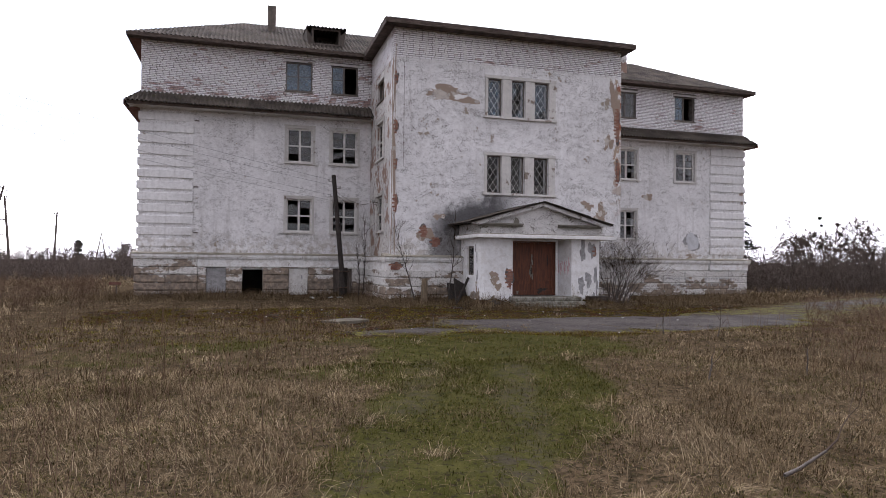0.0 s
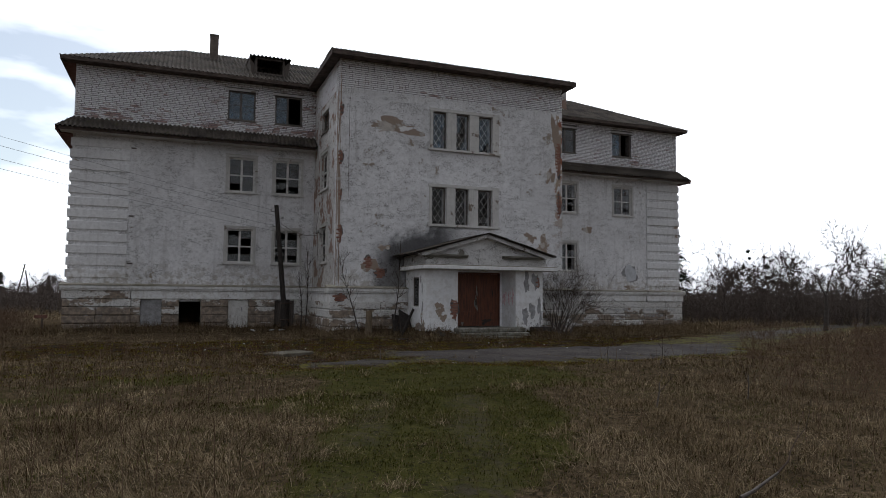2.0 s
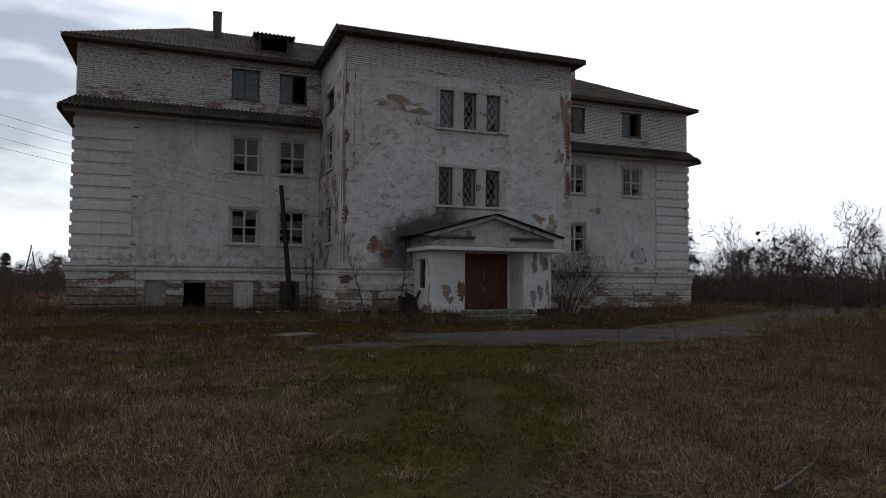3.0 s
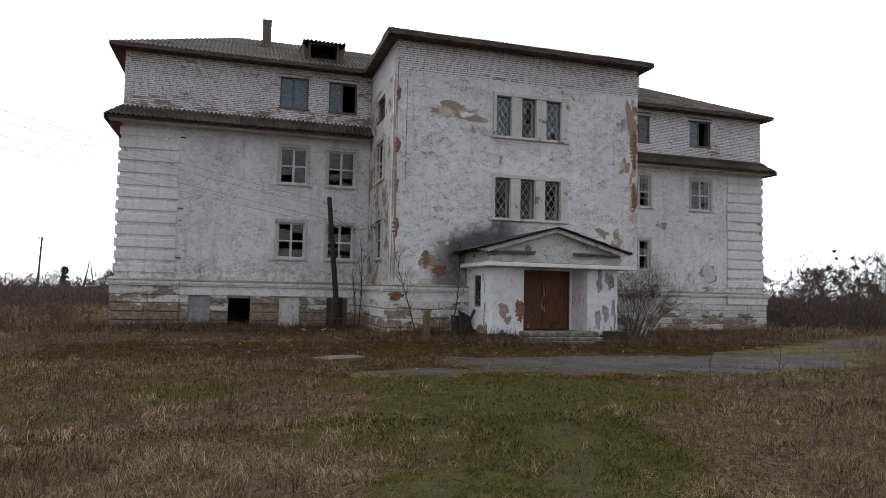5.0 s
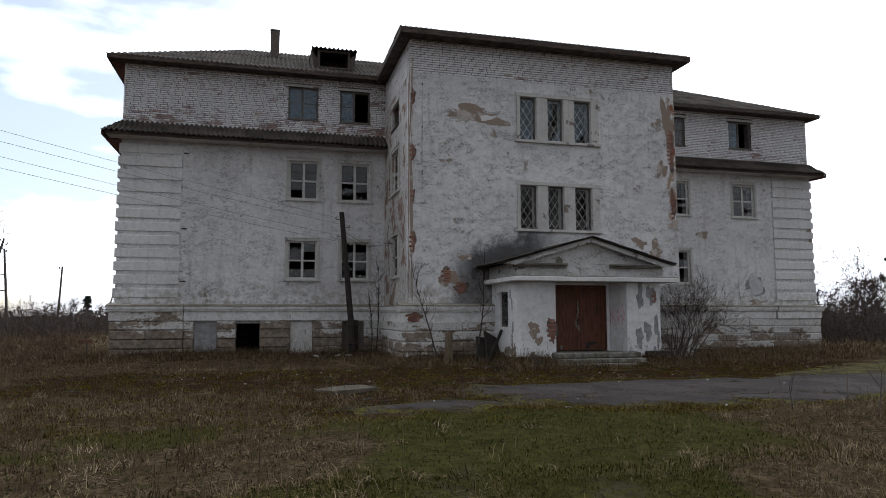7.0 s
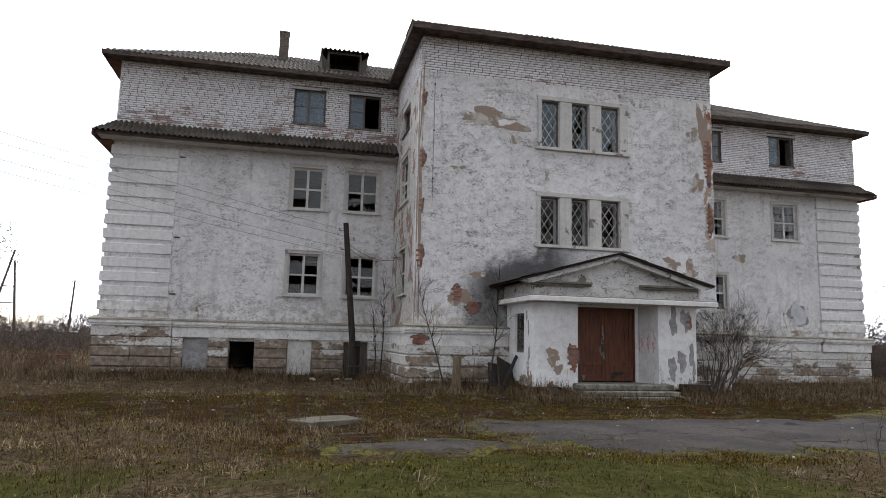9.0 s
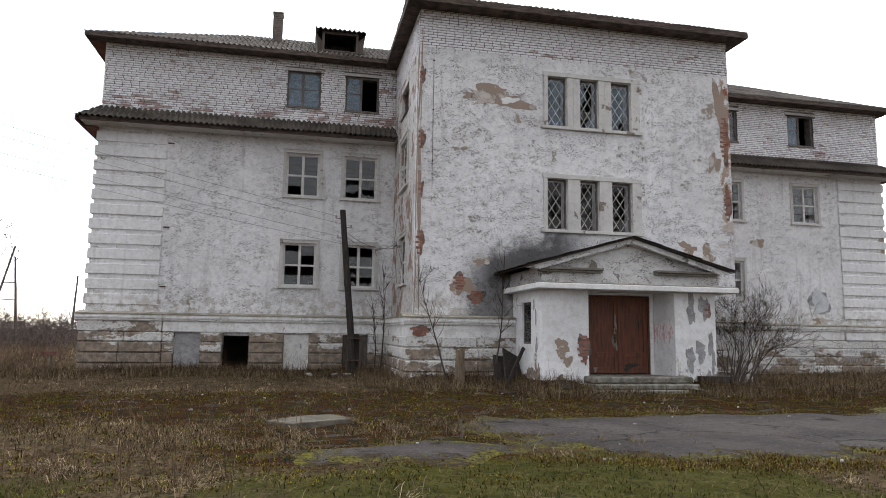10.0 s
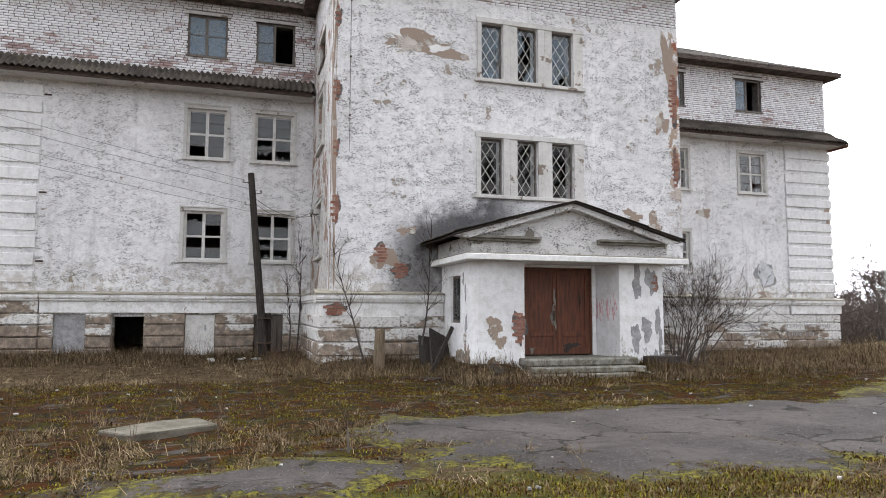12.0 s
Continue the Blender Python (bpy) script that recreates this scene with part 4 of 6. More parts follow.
def lattice_light(x0, x1, z0, z1, y, holes, parent, glass):
    """One tall light with diamond lattice bars, panes between them, some of them gone."""
    w = 0.045
    fr = part("sash", boxes((x0, x0 + w, y + 0.10, y + 0.16, z0, z1), (x1 - w, x1, y + 0.10, y + 0.16, z0, z1), (x0 + w, x1 - w, y + 0.10, y + 0.16, z0, z0 + w), (x0 + w, x1 - w, y + 0.10, y + 0.16, z1 - w, z1)), M_DARKFRAME, parent, "grey wooden sash")
    a, b, c, d = x0 + w, x1 - w, z0 + w, z1 - w
    dw, dh = (b - a) / 2, (d - c) / 3.5
    k = math.hypot(dw, dh)
    for s in (1, -1):
        for i in range(-6, 8):
            xs = a + dw * i if s > 0 else a + dw * i
            seg = clip_bar(a, b, c, d, xs, c if s > 0 else c, s * dw / k, dh / k)
            if not seg:
                continue
            p, q = (Vector((xs + t * s * dw / k, 0, c + t * dh / k)) for t in seg)
            side_v = Vector((-(q - p).z, 0, (q - p).x)).normalized() * 0.0070
            bm = bmesh.new()
            prism(bm, [((p + side_v).x, (p + side_v).z), ((q + side_v).x, (q + side_v).z), ((q - side_v).x, (q - side_v).z), ((p - side_v).x, (p - side_v).z)], lambda u, dd, v: (u, dd, v), y + (0.118 if s > 0 else 0.121), y + (0.138 if s > 0 else 0.135))
            part("lattice_bar", bm, M_FRAME, parent)
    # panes: diamonds on the lattice, clipped by the sash
    for i in range(-2, 6):
        for j in range(-1, 9):
            if (i + j) % 2:
                continue
            cx, cz = a + dw * i * 0.5, c + dh * j * 0.5
            poly = [(cx + dw / 2, cz), (cx, cz + dh / 2), (cx - dw / 2, cz), (cx, cz - dh / 2)]
            poly = [(min(max(u, a), b), min(max(v, c), d)) for u, v in poly]
            if (i, j) in holes:
                continue
            area = 0.5 * abs(sum(poly[n][0] * poly[(n + 1) % 4][1] - poly[(n + 1) % 4][0] * poly[n][1] for n in range(4)))
            if area < 0.004:
                continue
            bm = bmesh.new()
            bm.faces.new([bm.verts.new((u, y + 0.128, v)) for u, v in poly])
            bmesh.ops.solidify(bm, geom=bm.faces[:], thickness=0.003)
            bmesh.ops.dissolve_degenerate(bm, dist=0.001, edges=bm.edges[:])
            p = part("pane", bm, glass, parent)
            p.visible_shadow = False
    return fr


def triple(lights, holes, glass, label):
    x0, x1 = lights[0][0], lights[2][1]
    z0, z1 = lights[0][2], lights[0][3]
    dims = [(x0 - 0.12, x0 - 0.003, -0.05, 0.1, z0, z1), (x1 + 0.003, x1 + 0.30, -0.05, 0.1, z0, z1), (x0 - 0.15, x1 + 0.33, -0.06, 0.1, z1 + 0.003, z1 + 0.13)]
    win = part("triple_window", boxes(*[(a, b, FY + c, FY + d, e, f) for a, b, c, d, e, f in dims]), M_SURROUND, building, label)
    for p, q in zip(lights, lights[1:]):
        a, b = p[1] + 0.003, q[0] - 0.003
        part("mullion_pier", boxes((a, a + (b - a) * 0.46, FY - 0.05, FY + 0.1, z0, z1), (a + (b - a) * 0.47, b, FY - 0.035, FY + 0.1, z0, z1), bevel=0.008), M_SURROUND, win, "flaking white pier")
    part("sill", boxes((x0 - 0.2, x1 + 0.36, FY - 0.09, FY + 0.08, z0 - 0.10, z0 - 0.004), bevel=0.008), M_SURROUND, win, "white sill")
    for light, gone in zip(lights, holes):
        lattice_light(*light, FY, gone, win, glass)
    return win


triple(C3, ({(2, 1), (3, 2), (4, 2), (3, 0)}, {(1, 3), (2, 4), (3, 3), (2, 2), (1, 1), (2, 6), (3, 5)}, {(2, 0), (3, 1)}), M_GLASS_SKY, "triple lattice window in a white surround, some diamonds broken")
triple(C2, ({(1, 1), (2, 2), (3, 1), (2, 4), (1, 3)}, {(2, 2), (1, 5), (3, 3), (2, 6)}, {(1, 1), (2, 2), (3, 3), (2, 4), (1, 5), (3, 5)}), M_GLASS_DARK, "triple lattice window in a white surround, dark inside")

# ---- chimney, dormer, stack ----
cx0, cx1, cy0, cy1 = 1.38, 1.74, 34.7, 35.15
chim = part("chimney", boxes((cx0, cx1, cy0, cy1, 12.2, 13.98)), M_MORTAR, building, "weathered brick chimney")
crng = np.random.default_rng(11)
for k in range(22):
    z = 12.3 + 0.077 * k
    for (a, b, c, d) in ((cx0 - 0.012, cx0 + 0.17, cy0 - 0.012, cy0 + 0.11), (cx0 + 0.18, cx1 + 0.012, cy0 - 0.012, cy0 + 0.11), (cx0 - 0.012, cx0 + 0.11, cy0 + 0.12, cy0 + 0.29), (cx0 - 0.012, cx0 + 0.11, cy0 + 0.30, cy1 + 0.01)):
        part("brick", boxes((a, b, c, d, z, z + 0.065)), M_DARKBRICK, chim)
part("chimney_cap", boxes((cx0 - 0.03, cx1 + 0.03, cy0 - 0.03, cy1 + 0.03, 13.99, 14.04)), M_CONCRETE, chim)
part("stack", boxes((19.85, 20.2, 33.0, 33.5, 11.6, 13.05), bevel=0.02), M_PLASTER_SIDE, building, "pale rendered roof stack")

# dormer: dark opening, boarded cheeks, small gable of corrugated sheet
dz, dy = 11.66, 32.45
dorm = part("dormer", boxes((3.28, 3.36, dy, 34.4, dz, 12.42), (4.52, 4.60, dy, 34.4, dz, 12.42), (3.36, 4.52, dy, dy + 0.06, dz - 0.02, dz + 0.06), (3.36, 4.52, dy, dy + 0.06, 12.34, 12.42)), M_WOOD, building, "open wooden roof dormer")
part("dormer_back", boxes((3.36, 4.52, dy + 1.2, dy + 1.26, dz, 12.4)), M_EAVE, dorm)
corrugated("dormer_roof", (3.02, dy - 0.25, 12.42), (1, 0, 0), np.array((0, 1, 0.09)) / math.hypot(1, 0.09), 1.86, 2.6, dorm, "corrugated dormer roof", seed=12)
bm = bmesh.new()
prism(bm, [(3.02, 12.41), (3.3, dz + 0.35), (3.3, dz), (3.12, dz - 0.05)], lambda u, d, w: (u, d, w), dy + 0.1, 34.2)
part("dormer_cheek", bm, M_WOOD, dorm)
bm = bmesh.new()
prism(bm, [(4.87, 12.41), (4.6, 12.2), (4.6, dz), (4.76, dz - 0.02)], lambda u, d, w: (u, d, w), dy + 0.1, 34.2)
part("dormer_cheek", bm, M_WOOD, dorm)

# ---- porch ----
PX0, PX1, PYF = 8.87, 13.72, 24.45


def rounded_slab(x0, x1, y0, y1, r0, r1, z0, z1, n=6):
    """A plan with rounded front corners, raised from z0 to z1."""
    pts = [(x0, y1)]
    pts += [(x0 + r0 - r0 * math.cos(a), y0 + r0 - r0 * math.sin(a)) for a in np.linspace(0, math.pi / 2, n)] if r0 else [(x0, y0)]
    pts += [(x1 - r1 + r1 * math.sin(a), y0 + r1 - r1 * math.cos(a)) for a in np.linspace(0, math.pi / 2, n)] if r1 else [(x1, y0)]
    pts += [(x1, y1)]
    bm = bmesh.new()
    prism(bm, pts, lambda u, d, w: (u, w, d), z0, z1)
    return bm


porch_l = part("porch_wall", wall_bm(side(PX0), PYF + 0.35, FY - 0.02, -0.1, 2.53, 0.35, [(25.43, 26.2, 1.12, 2.25)]), M_PLASTER_P, building, "white limewashed porch wall with a narrow opening")
part("porch_pier", rounded_slab(PX0, 9.66, PYF, PYF + 0.345, 0.32, 0.0, -0.1, 2.53), M_PLASTER_P, building, "rounded white porch pier, plaster fallen at its foot")
part("porch_pier", rounded_slab(9.665, 10.1, PYF + 0.05, PYF + 0.9, 0.0, 0.0, -0.1, 2.53), M_PLASTER_P, building)
bm = bmesh.new()
prism(bm, [(12.32, PYF + 0.9), (12.52, PYF), (13.72, PYF), (13.72, FY - 0.02), (13.3, FY - 0.02), (13.3, PYF + 0.9)], lambda u, d, w: (u, w, d), -0.1, 2.53)
part("porch_pier", bm, M_PLASTER_P, building, "white porch pier with grey patches and faded scrawl")
part("porch_wall", boxes((10.1, 10.38, PYF + 0.75, PYF + 1.0, -0.1, 2.53), (12.22, 12.32, PYF + 0.75, PYF + 1.0, -0.1, 2.53), (10.38, 12.22, PYF + 0.78, PYF + 1.0, 2.47, 2.53)), M_PLASTER_P, building)
part("porch_floor", boxes((9.2, 13.4, PYF + 0.4, FY, 0.1, 0.34)), M_CONCRETE, building)
# door
DY = PYF + 0.82
door = part("double_door", boxes((10.38, 10.43, DY - 0.04, DY + 0.08, 0.36, 2.46), (12.17, 12.22, DY - 0.04, DY + 0.08, 0.36, 2.46), (10.43, 12.17, DY - 0.04, DY + 0.08, 2.41, 2.46)), M_DOOR, building, "closed brown double door, paint worn")
for a, b in ((10.435, 11.295), (11.305, 12.165)):
    leaf = part("leaf", boxes((a, b, DY + 0.01, DY + 0.05, 0.37, 2.405), bevel=0.004), M_DOOR, door)
    fw = 0.12
    part("stile", boxes((a, a + fw, DY - 0.015, DY + 0.008, 0.37, 2.405), (b - fw, b, DY - 0.015, DY + 0.008, 0.37, 2.405), (a + fw, b - fw, DY - 0.015, DY + 0.008, 2.285, 2.405), (a + fw, b - fw, DY - 0.015, DY + 0.008, 0.37, 0.53),
                        (a + fw, b - fw, DY - 0.015, DY + 0.008, 0.80, 0.92), bevel=0.003), M_DOOR, leaf)
part("cover_strip", boxes((11.275, 11.325, DY - 0.035, DY - 0.018, 0.38, 2.40), bevel=0.004), M_DOOR, door)
part("handle_plate", boxes((11.17, 11.235, DY - 0.028, DY - 0.016, 1.18, 1.42), bevel=0.004), M_METAL, door, "worn iron handle plate")
part("handle", boxes((11.19, 11.215, DY - 0.075, DY - 0.03, 1.32, 1.345), (11.12, 11.215, DY - 0.085, DY - 0.065, 1.32, 1.345), bevel=0.004), M_METAL, door, "iron handle")
drng = np.random.default_rng(71)
for u, z, w, h in ((11.19, 1.28, 0.10, 0.62), (11.22, 1.75, 0.05, 0.4), (10.62, 0.48, 0.14, 0.10), (11.62, 0.56, 0.34, 0.2), (11.9, 1.7, 0.05, 0.3)):
    bm = bmesh.new()
    prism(bm, blob(u, z, w, h, drng, 26, 0.7), front(DY), -0.0175, -0.0155)
    part("worn_patch", bm, M_CONCRETE if u < 11.5 else M_DARKBOARD, door, "paint rubbed off the leaf")
# canopy slab, entablature, pediment
part("canopy_slab", boxes((8.56, 14.22, 24.08, FY - 0.01, 2.535, 2.67), bevel=0.012), M_TRIM, building, "white canopy slab")
part("canopy_top", boxes((8.6, 14.18, 24.12, FY - 0.01, 2.672, 2.70)), M_LEDGE, building, "mossy top of the canopy slab")
AX, AZ, TY = 11.2, 3.93, 24.42
bm = bmesh.new()
prism(bm, [(8.78, 2.70), (13.85, 2.70), (13.85, 3.10), (AX, 3.86), (8.78, 3.10)], lambda u, d, w: (u, d, w), TY, FY - 0.01)
part("pediment_wall", bm, M_PEDIMENT, building, "stained white pediment wall")
for a, b in ((8.70, 10.42), (11.92, 13.72)):
    part("cornice_piece", boxes((a, b, TY - 0.2, TY + 0.05, 3.03, 3.09), (a, b, TY - 0.13, TY + 0.05, 2.975, 3.027), bevel=0.008), M_CONCRETE, building, "broken cornice length")
rl = math.hypot(2.95, 0.83)
for way in (1, -1):
    uu = np.array((0, 1, 0))
    vv = np.array((-way * 2.95, 0, -0.83)) / rl * -1
    e0 = (AX - way * 2.95, 24.06, AZ - 0.83)
    corrugated("porch_roof", e0, uu, vv, FY - 24.06, rl, building, "dark corrugated porch roof", amp=0.016, seed=20 + way)
    bm = bmesh.new()
    prism(bm, [(AX - way * 2.95, 3.085), (AX, AZ - 0.015), (AX, AZ - 0.034), (AX - way * 2.92, 3.068)], lambda u, d, w: (u, d, w), 24.09, 24.13)
    part("barge_board", bm, M_DARKBOARD, building, "dark barge board")
    bm = bmesh.new()
    prism(bm, [(AX - way * 2.92, 3.078), (AX, AZ - 0.022), (AX, AZ - 0.034), (AX - way * 2.90, 3.064)], lambda u, d, w: (u, d, w), 24.20, FY - 0.01)
    part("roof_boarding", bm, M_EAVE, building)
    bm = bmesh.new()
    prism(bm, [(AX - way * 2.84, 3.07), (AX, AZ - 0.038), (AX, AZ - 0.16), (AX - way * 2.55, 3.01)], lambda u, d, w: (u, d, w), TY - 0.24, TY + 0.02)
    part("raking_cornice", bm, M_PEDIMENT, building, "stained raking cornice")
# steps
part("step", boxes((9.95, 12.75, 24.02, 24.62, 0.19, 0.355), bevel=0.03), M_STEP, building, "worn mossy concrete step")
part("step", boxes((9.98, 12.75, 23.72, 24.4, 0.06, 0.185), bevel=0.02), M_STEP, building, "worn mossy concrete step")
part("step", boxes((9.92, 12.35, 23.52, 24.2, -0.1, 0.055), bevel=0.02), M_STEP, building, "sunken broken bottom step")
# patches of bare render, grey and brick on the porch
prng = np.random.default_rng(21)


LAYER = [0]


def patch(name, u, z, w, h, plane, mat, parent, label="", depth=0.006, rough=0.3):
    LAYER[0] += 1
    depth += 0.0011 * (LAYER[0] % 6)
    bm = bmesh.new()
    prism(bm, blob(u, z, w, h, prng, 44, rough * 1.25), plane, -depth, 0.004)
    return part(name, bm, mat, parent, label)


def brick_patch(u, z, w, h, plane, parent):
    """Bricks showing where the plaster fell."""
    base = patch("bare_patch", u, z, w, h, plane, M_MORTAR, parent, "bare brickwork where plaster fell", 0.004)
    rows = int(h / 0.077) + 1
    for r in range(rows):
        zz = z - h / 2 + 0.077 * r
        f = max(0.15, math.sqrt(max(0.0, 1 - ((zz + 0.03 - z) / (h / 2)) ** 2)))
        a, end = u - w / 2 * f, u + w / 2 * f * prng.uniform(0.8, 1.0)
        a += 0.10 * (r % 2) - 0.05
        while a < end - 0.06:
            b = min(a + 0.25, end)
            bm = bmesh.new()
            for v in box(bm, a, b - 0.012, -0.018, 0.0, zz, zz + 0.065):
                v.co = Vector(plane(*v.co))
            part("brick", bm, M_REDBRICK, base)
            a = b


PF = front(PYF)
for u, z, w, h in ((13.0, 2.1, 0.24, 0.75), (13.25, 1.0, 0.3, 0.5), (12.95, 0.8, 0.28, 0.55), (13.55, 1.2, 0.14, 0.6), (13.4, 2.15, 0.3, 0.6)):
    patch("bare_patch", u, z, w, h, PF, M_GREYREND, building, "grey patch of bare render")
for u, z, w, h in ((9.35, 1.05, 0.42, 0.4), (9.5, 0.72, 0.3, 0.22)):
    patch("bare_patch", u, z, w, h, PF, M_RENDER, building, "brown patch of bare render")
for u, z, w, h in ((25.05, 1.85, 0.1, 0.35), (25.0, 1.1, 0.14, 0.4), (25.2, 2.15, 0.12, 0.25)):
    patch("bare_patch", u, z, w, h, side(PX0), M_GREYREND, building, "grey patch of bare render")
# plaster fallen along the foot of the porch, frayed edges higher up
for u, z, w, h in ((9.2, 0.16, 0.5, 0.34), (9.6, 0.12, 0.3, 0.22), (12.75, 0.2, 0.3, 0.42), (13.1, 0.12, 0.5, 0.26), (13.55, 0.22, 0.32, 0.5), (12.6, 0.62, 0.1, 0.3), (13.62, 0.75, 0.12, 0.5)):
    patch("bare_patch", u, z, w, h, PF, M_GREYREND if u > 13.3 else M_STONE, building, "damp bare render at the foot of the porch", rough=0.5)
for u, z, w, h in ((24.95, 0.3, 0.3, 0.7), (25.6, 0.2, 0.9, 0.5), (25.1, 0.75, 0.16, 0.4), (26.3, 0.5, 0.3, 0.9)):
    patch("bare_patch", u, z, w, h, side(PX0), M_STONE, building, "damp bare render at the foot of the porch", rough=0.5)
# the narrow opening: frame and dark pane added to hide its lit reveal
slot = part("slot_frame", boxes((PX0 + 0.07, PX0 + 0.11, 25.43, 25.49, 1.12, 2.25), (PX0 + 0.07, PX0 + 0.11, 26.14, 26.2, 1.12, 2.25), (PX0 + 0.07, PX0 + 0.11, 25.49, 26.14, 1.12, 1.18), (PX0 + 0.07, PX0 + 0.11, 25.49, 26.14, 2.19, 2.25)), M_DARKFRAME, building, "grey wooden frame added in the narrow opening")
part("pane", boxes((PX0 + 0.088, PX0 + 0.092, 25.49, 26.14, 1.18, 2.19)), M_GLASS_DARK, slot)
brick_patch(9.98, 1.05, 0.30, 0.72, front(PYF + 0.05), building)
brick_patch(13.52, 2.08, 0.14, 0.34, PF, building)
# faded scrawl on the slanting jamb of the porch
jm = lambda u, d, z: (12.32 + (0.2) * (1 - u) + d, PYF + 0.9 * u + d * 0.2, z)
bm = bmesh.new()
for i in range(34):
    u0, z0 = prng.uniform(0.08, 0.85), prng.uniform(1.15, 1.6)
    u1, z1 = u0 + prng.uniform(-0.05, 0.05), z0 + prng.uniform(0.1, 0.3)
    prism(bm, [(u0, z0), (u0 + 0.016, z0), (u1 + 0.016, z1), (u1, z1)], jm, -0.008, 0.002)
tagged(part("scrawl", bm, M_PINK, building, "faded red spray scrawl"), kind="stuff")

# ---- bare patches on the middle block ----
CF = front(FY)
patch("bare_patch", 8.35, 8.42, 2.1, 0.52, CF, M_RENDER, wall_c, "long patch of bare brown render", rough=0.5)
patch("bare_patch", 8.75, 8.36, 0.5, 0.2, CF, M_TRIM, wall_c, "", depth=0.009)
patch("bare_patch", 7.55, 8.40, 0.35, 0.22, CF, M_RENDER, wall_c)
patch("bare_patch", 7.35, 2.75, 0.62, 0.62, CF, M_RENDER, wall_c, "bare patch round open brickwork")
brick_patch(7.3, 2.85, 0.36, 0.46, CF, wall_c)
brick_patch(7.8, 2.42, 0.44, 0.38, CF, wall_c)
for u, z, w, h in ((7.9, 3.45, 0.4, 0.25), (15.2, 3.75, 0.6, 0.7), (14.6, 4.1, 0.5, 0.35), (15.6, 6.9, 0.35, 0.7), (15.9, 8.6, 0.45, 1.7)):
    patch("bare_patch", u, z, w, h, CF, M_RENDER, wall_c, "", rough=0.5)
brick_patch(16.02, 7.7, 0.25, 1.5, CF, wall_c)
brick_patch(16.05, 5.6, 0.18, 1.1, CF, wall_c)
for zc, w, h in ((3.95, 0.20, 0.7), (5.5, 0.12, 0.4), (7.0, 0.15, 0.6), (8.9, 0.13, 0.5)):
    brick_patch(6.12, zc, w, h, CF, wall_c)
for zc, h in ((5.0, 5.6), (8.9, 1.8)):
    patch("bare_patch", 6.06, zc, 0.09, h, CF, M_RENDER, wall_c, "bare strip along the corner", rough=0.6)
for z0, z1 in ((8.6, 9.7), (7.0, 8.4), (3.6, 6.9), (2.1, 3.4)):
    bm = bmesh.new()
    prism(bm, blob(FY + 0.16, (z0 + z1) / 2, 0.24, z1 - z0, prng, 48, 0.6), side(CX0), -0.006 - 0.001 * z0, 0.004)
    part("bare_patch", bm, M_RENDER, building, "bare strip along the corner")
# hairline cable clipped down the middle block
part("wall_cable", boxes((6.42, 6.428, FY - 0.018, FY - 0.004, 5.4, 9.6)), M_WOOD, building, "thin cable clipped to the wall")
for z in (9.35, 7.85, 6.32):
    part("cable_clip", boxes((6.40, 6.45, FY - 0.04, FY - 0.002, z, z + 0.05), bevel=0.008), M_METAL, building)
brick_patch(6.12, 1.44, 0.55, 0.27, front(PC + 0.005), building)
# wings: bare patches, marks, scrawled bars
WF = front(WY)
patch("bare_patch", 23.55, 2.85, 0.92, 0.95, WF, M_GREYREND, building, "round rim of bare render", 0.003, 0.22)
patch("bare_patch", 23.57, 2.84, 0.80, 0.84, WF, M_PALESKIM, building, "pale round patch of bluish skim", 0.009, 0.18)
patch("bare_patch", 20.8, 5.15, 0.5, 0.4, WF, M_RENDER, building, "", 0.004)
patch("bare_patch", 23.6, 2.05, 0.9, 0.22, WF, M_RENDER, building, "", 0.004, 0.5)
patch("bare_patch", 25.9, 2.3, 1.1, 0.2, front(WY - 0.041), M_RENDER, building, "", 0.006, 0.5)
patch("bare_patch", 26.7, 5.3, 0.35, 0.6, front(WY - 0.041), M_RENDER, building, "", 0.006, 0.5)
for zz in (7.6, 4.73, 2.75):
    part("iron_clamp", boxes((-1.72, -1.52, WY - 0.03, WY - 0.002, zz, zz + 0.045), bevel=0.008), M_METAL, building, "small rusty wall clamp")
for row, x0, x1, z in ((0, 21.9, 23.3, 0.80), (0, 24.2, 26.5, 0.80), (1, 22.1, 23.4, 0.46), (1, 24.3, 25.5, 0.46)):
    bm = bmesh.new()
    x = x0
    while x < x1:
        w = prng.uniform(0.06, 0.12)
        for s in (x, x + w):
            box(bm, s, s + 0.022, PL - 0.0175, PL - 0.013, z, z + prng.uniform(0.12, 0.18))
        box(bm, x + 0.024, x + w - 0.002, PL - 0.0175, PL - 0.013, z + 0.06, z + 0.085)
        x += w + prng.uniform(0.05, 0.16)
    tagged(part("scrawl", bm, M_BLACK, plinth_r, "illegible faint scrawl"), kind="stuff")

# ---- ground, drive ----


def vnoise(x, y, scale, seed=0):
    """Smooth value noise on arrays, 0 to 1."""
    rng = np.random.default_rng(seed)
    table = rng.random((64, 64))
    x, y = np.asarray(x, float) * scale, np.asarray(y, float) * scale
    xi, yi = np.floor(x).astype(int), np.floor(y).astype(int)
    fx, fy = x - xi, y - yi
    fx, fy = fx * fx * (3 - 2 * fx), fy * fy * (3 - 2 * fy)
    g = lambda a, b: table[a % 64, b % 64]
    return (g(xi, yi) * (1 - fx) + g(xi + 1, yi) * fx) * (1 - fy) + (g(xi, yi + 1) * (1 - fx) + g(xi + 1, yi + 1) * fx) * fy


def smooth(a, lo, hi):
    t = np.clip((np.asarray(a, float) - lo) / (hi - lo), 0, 1)
    return t * t * (3 - 2 * t)


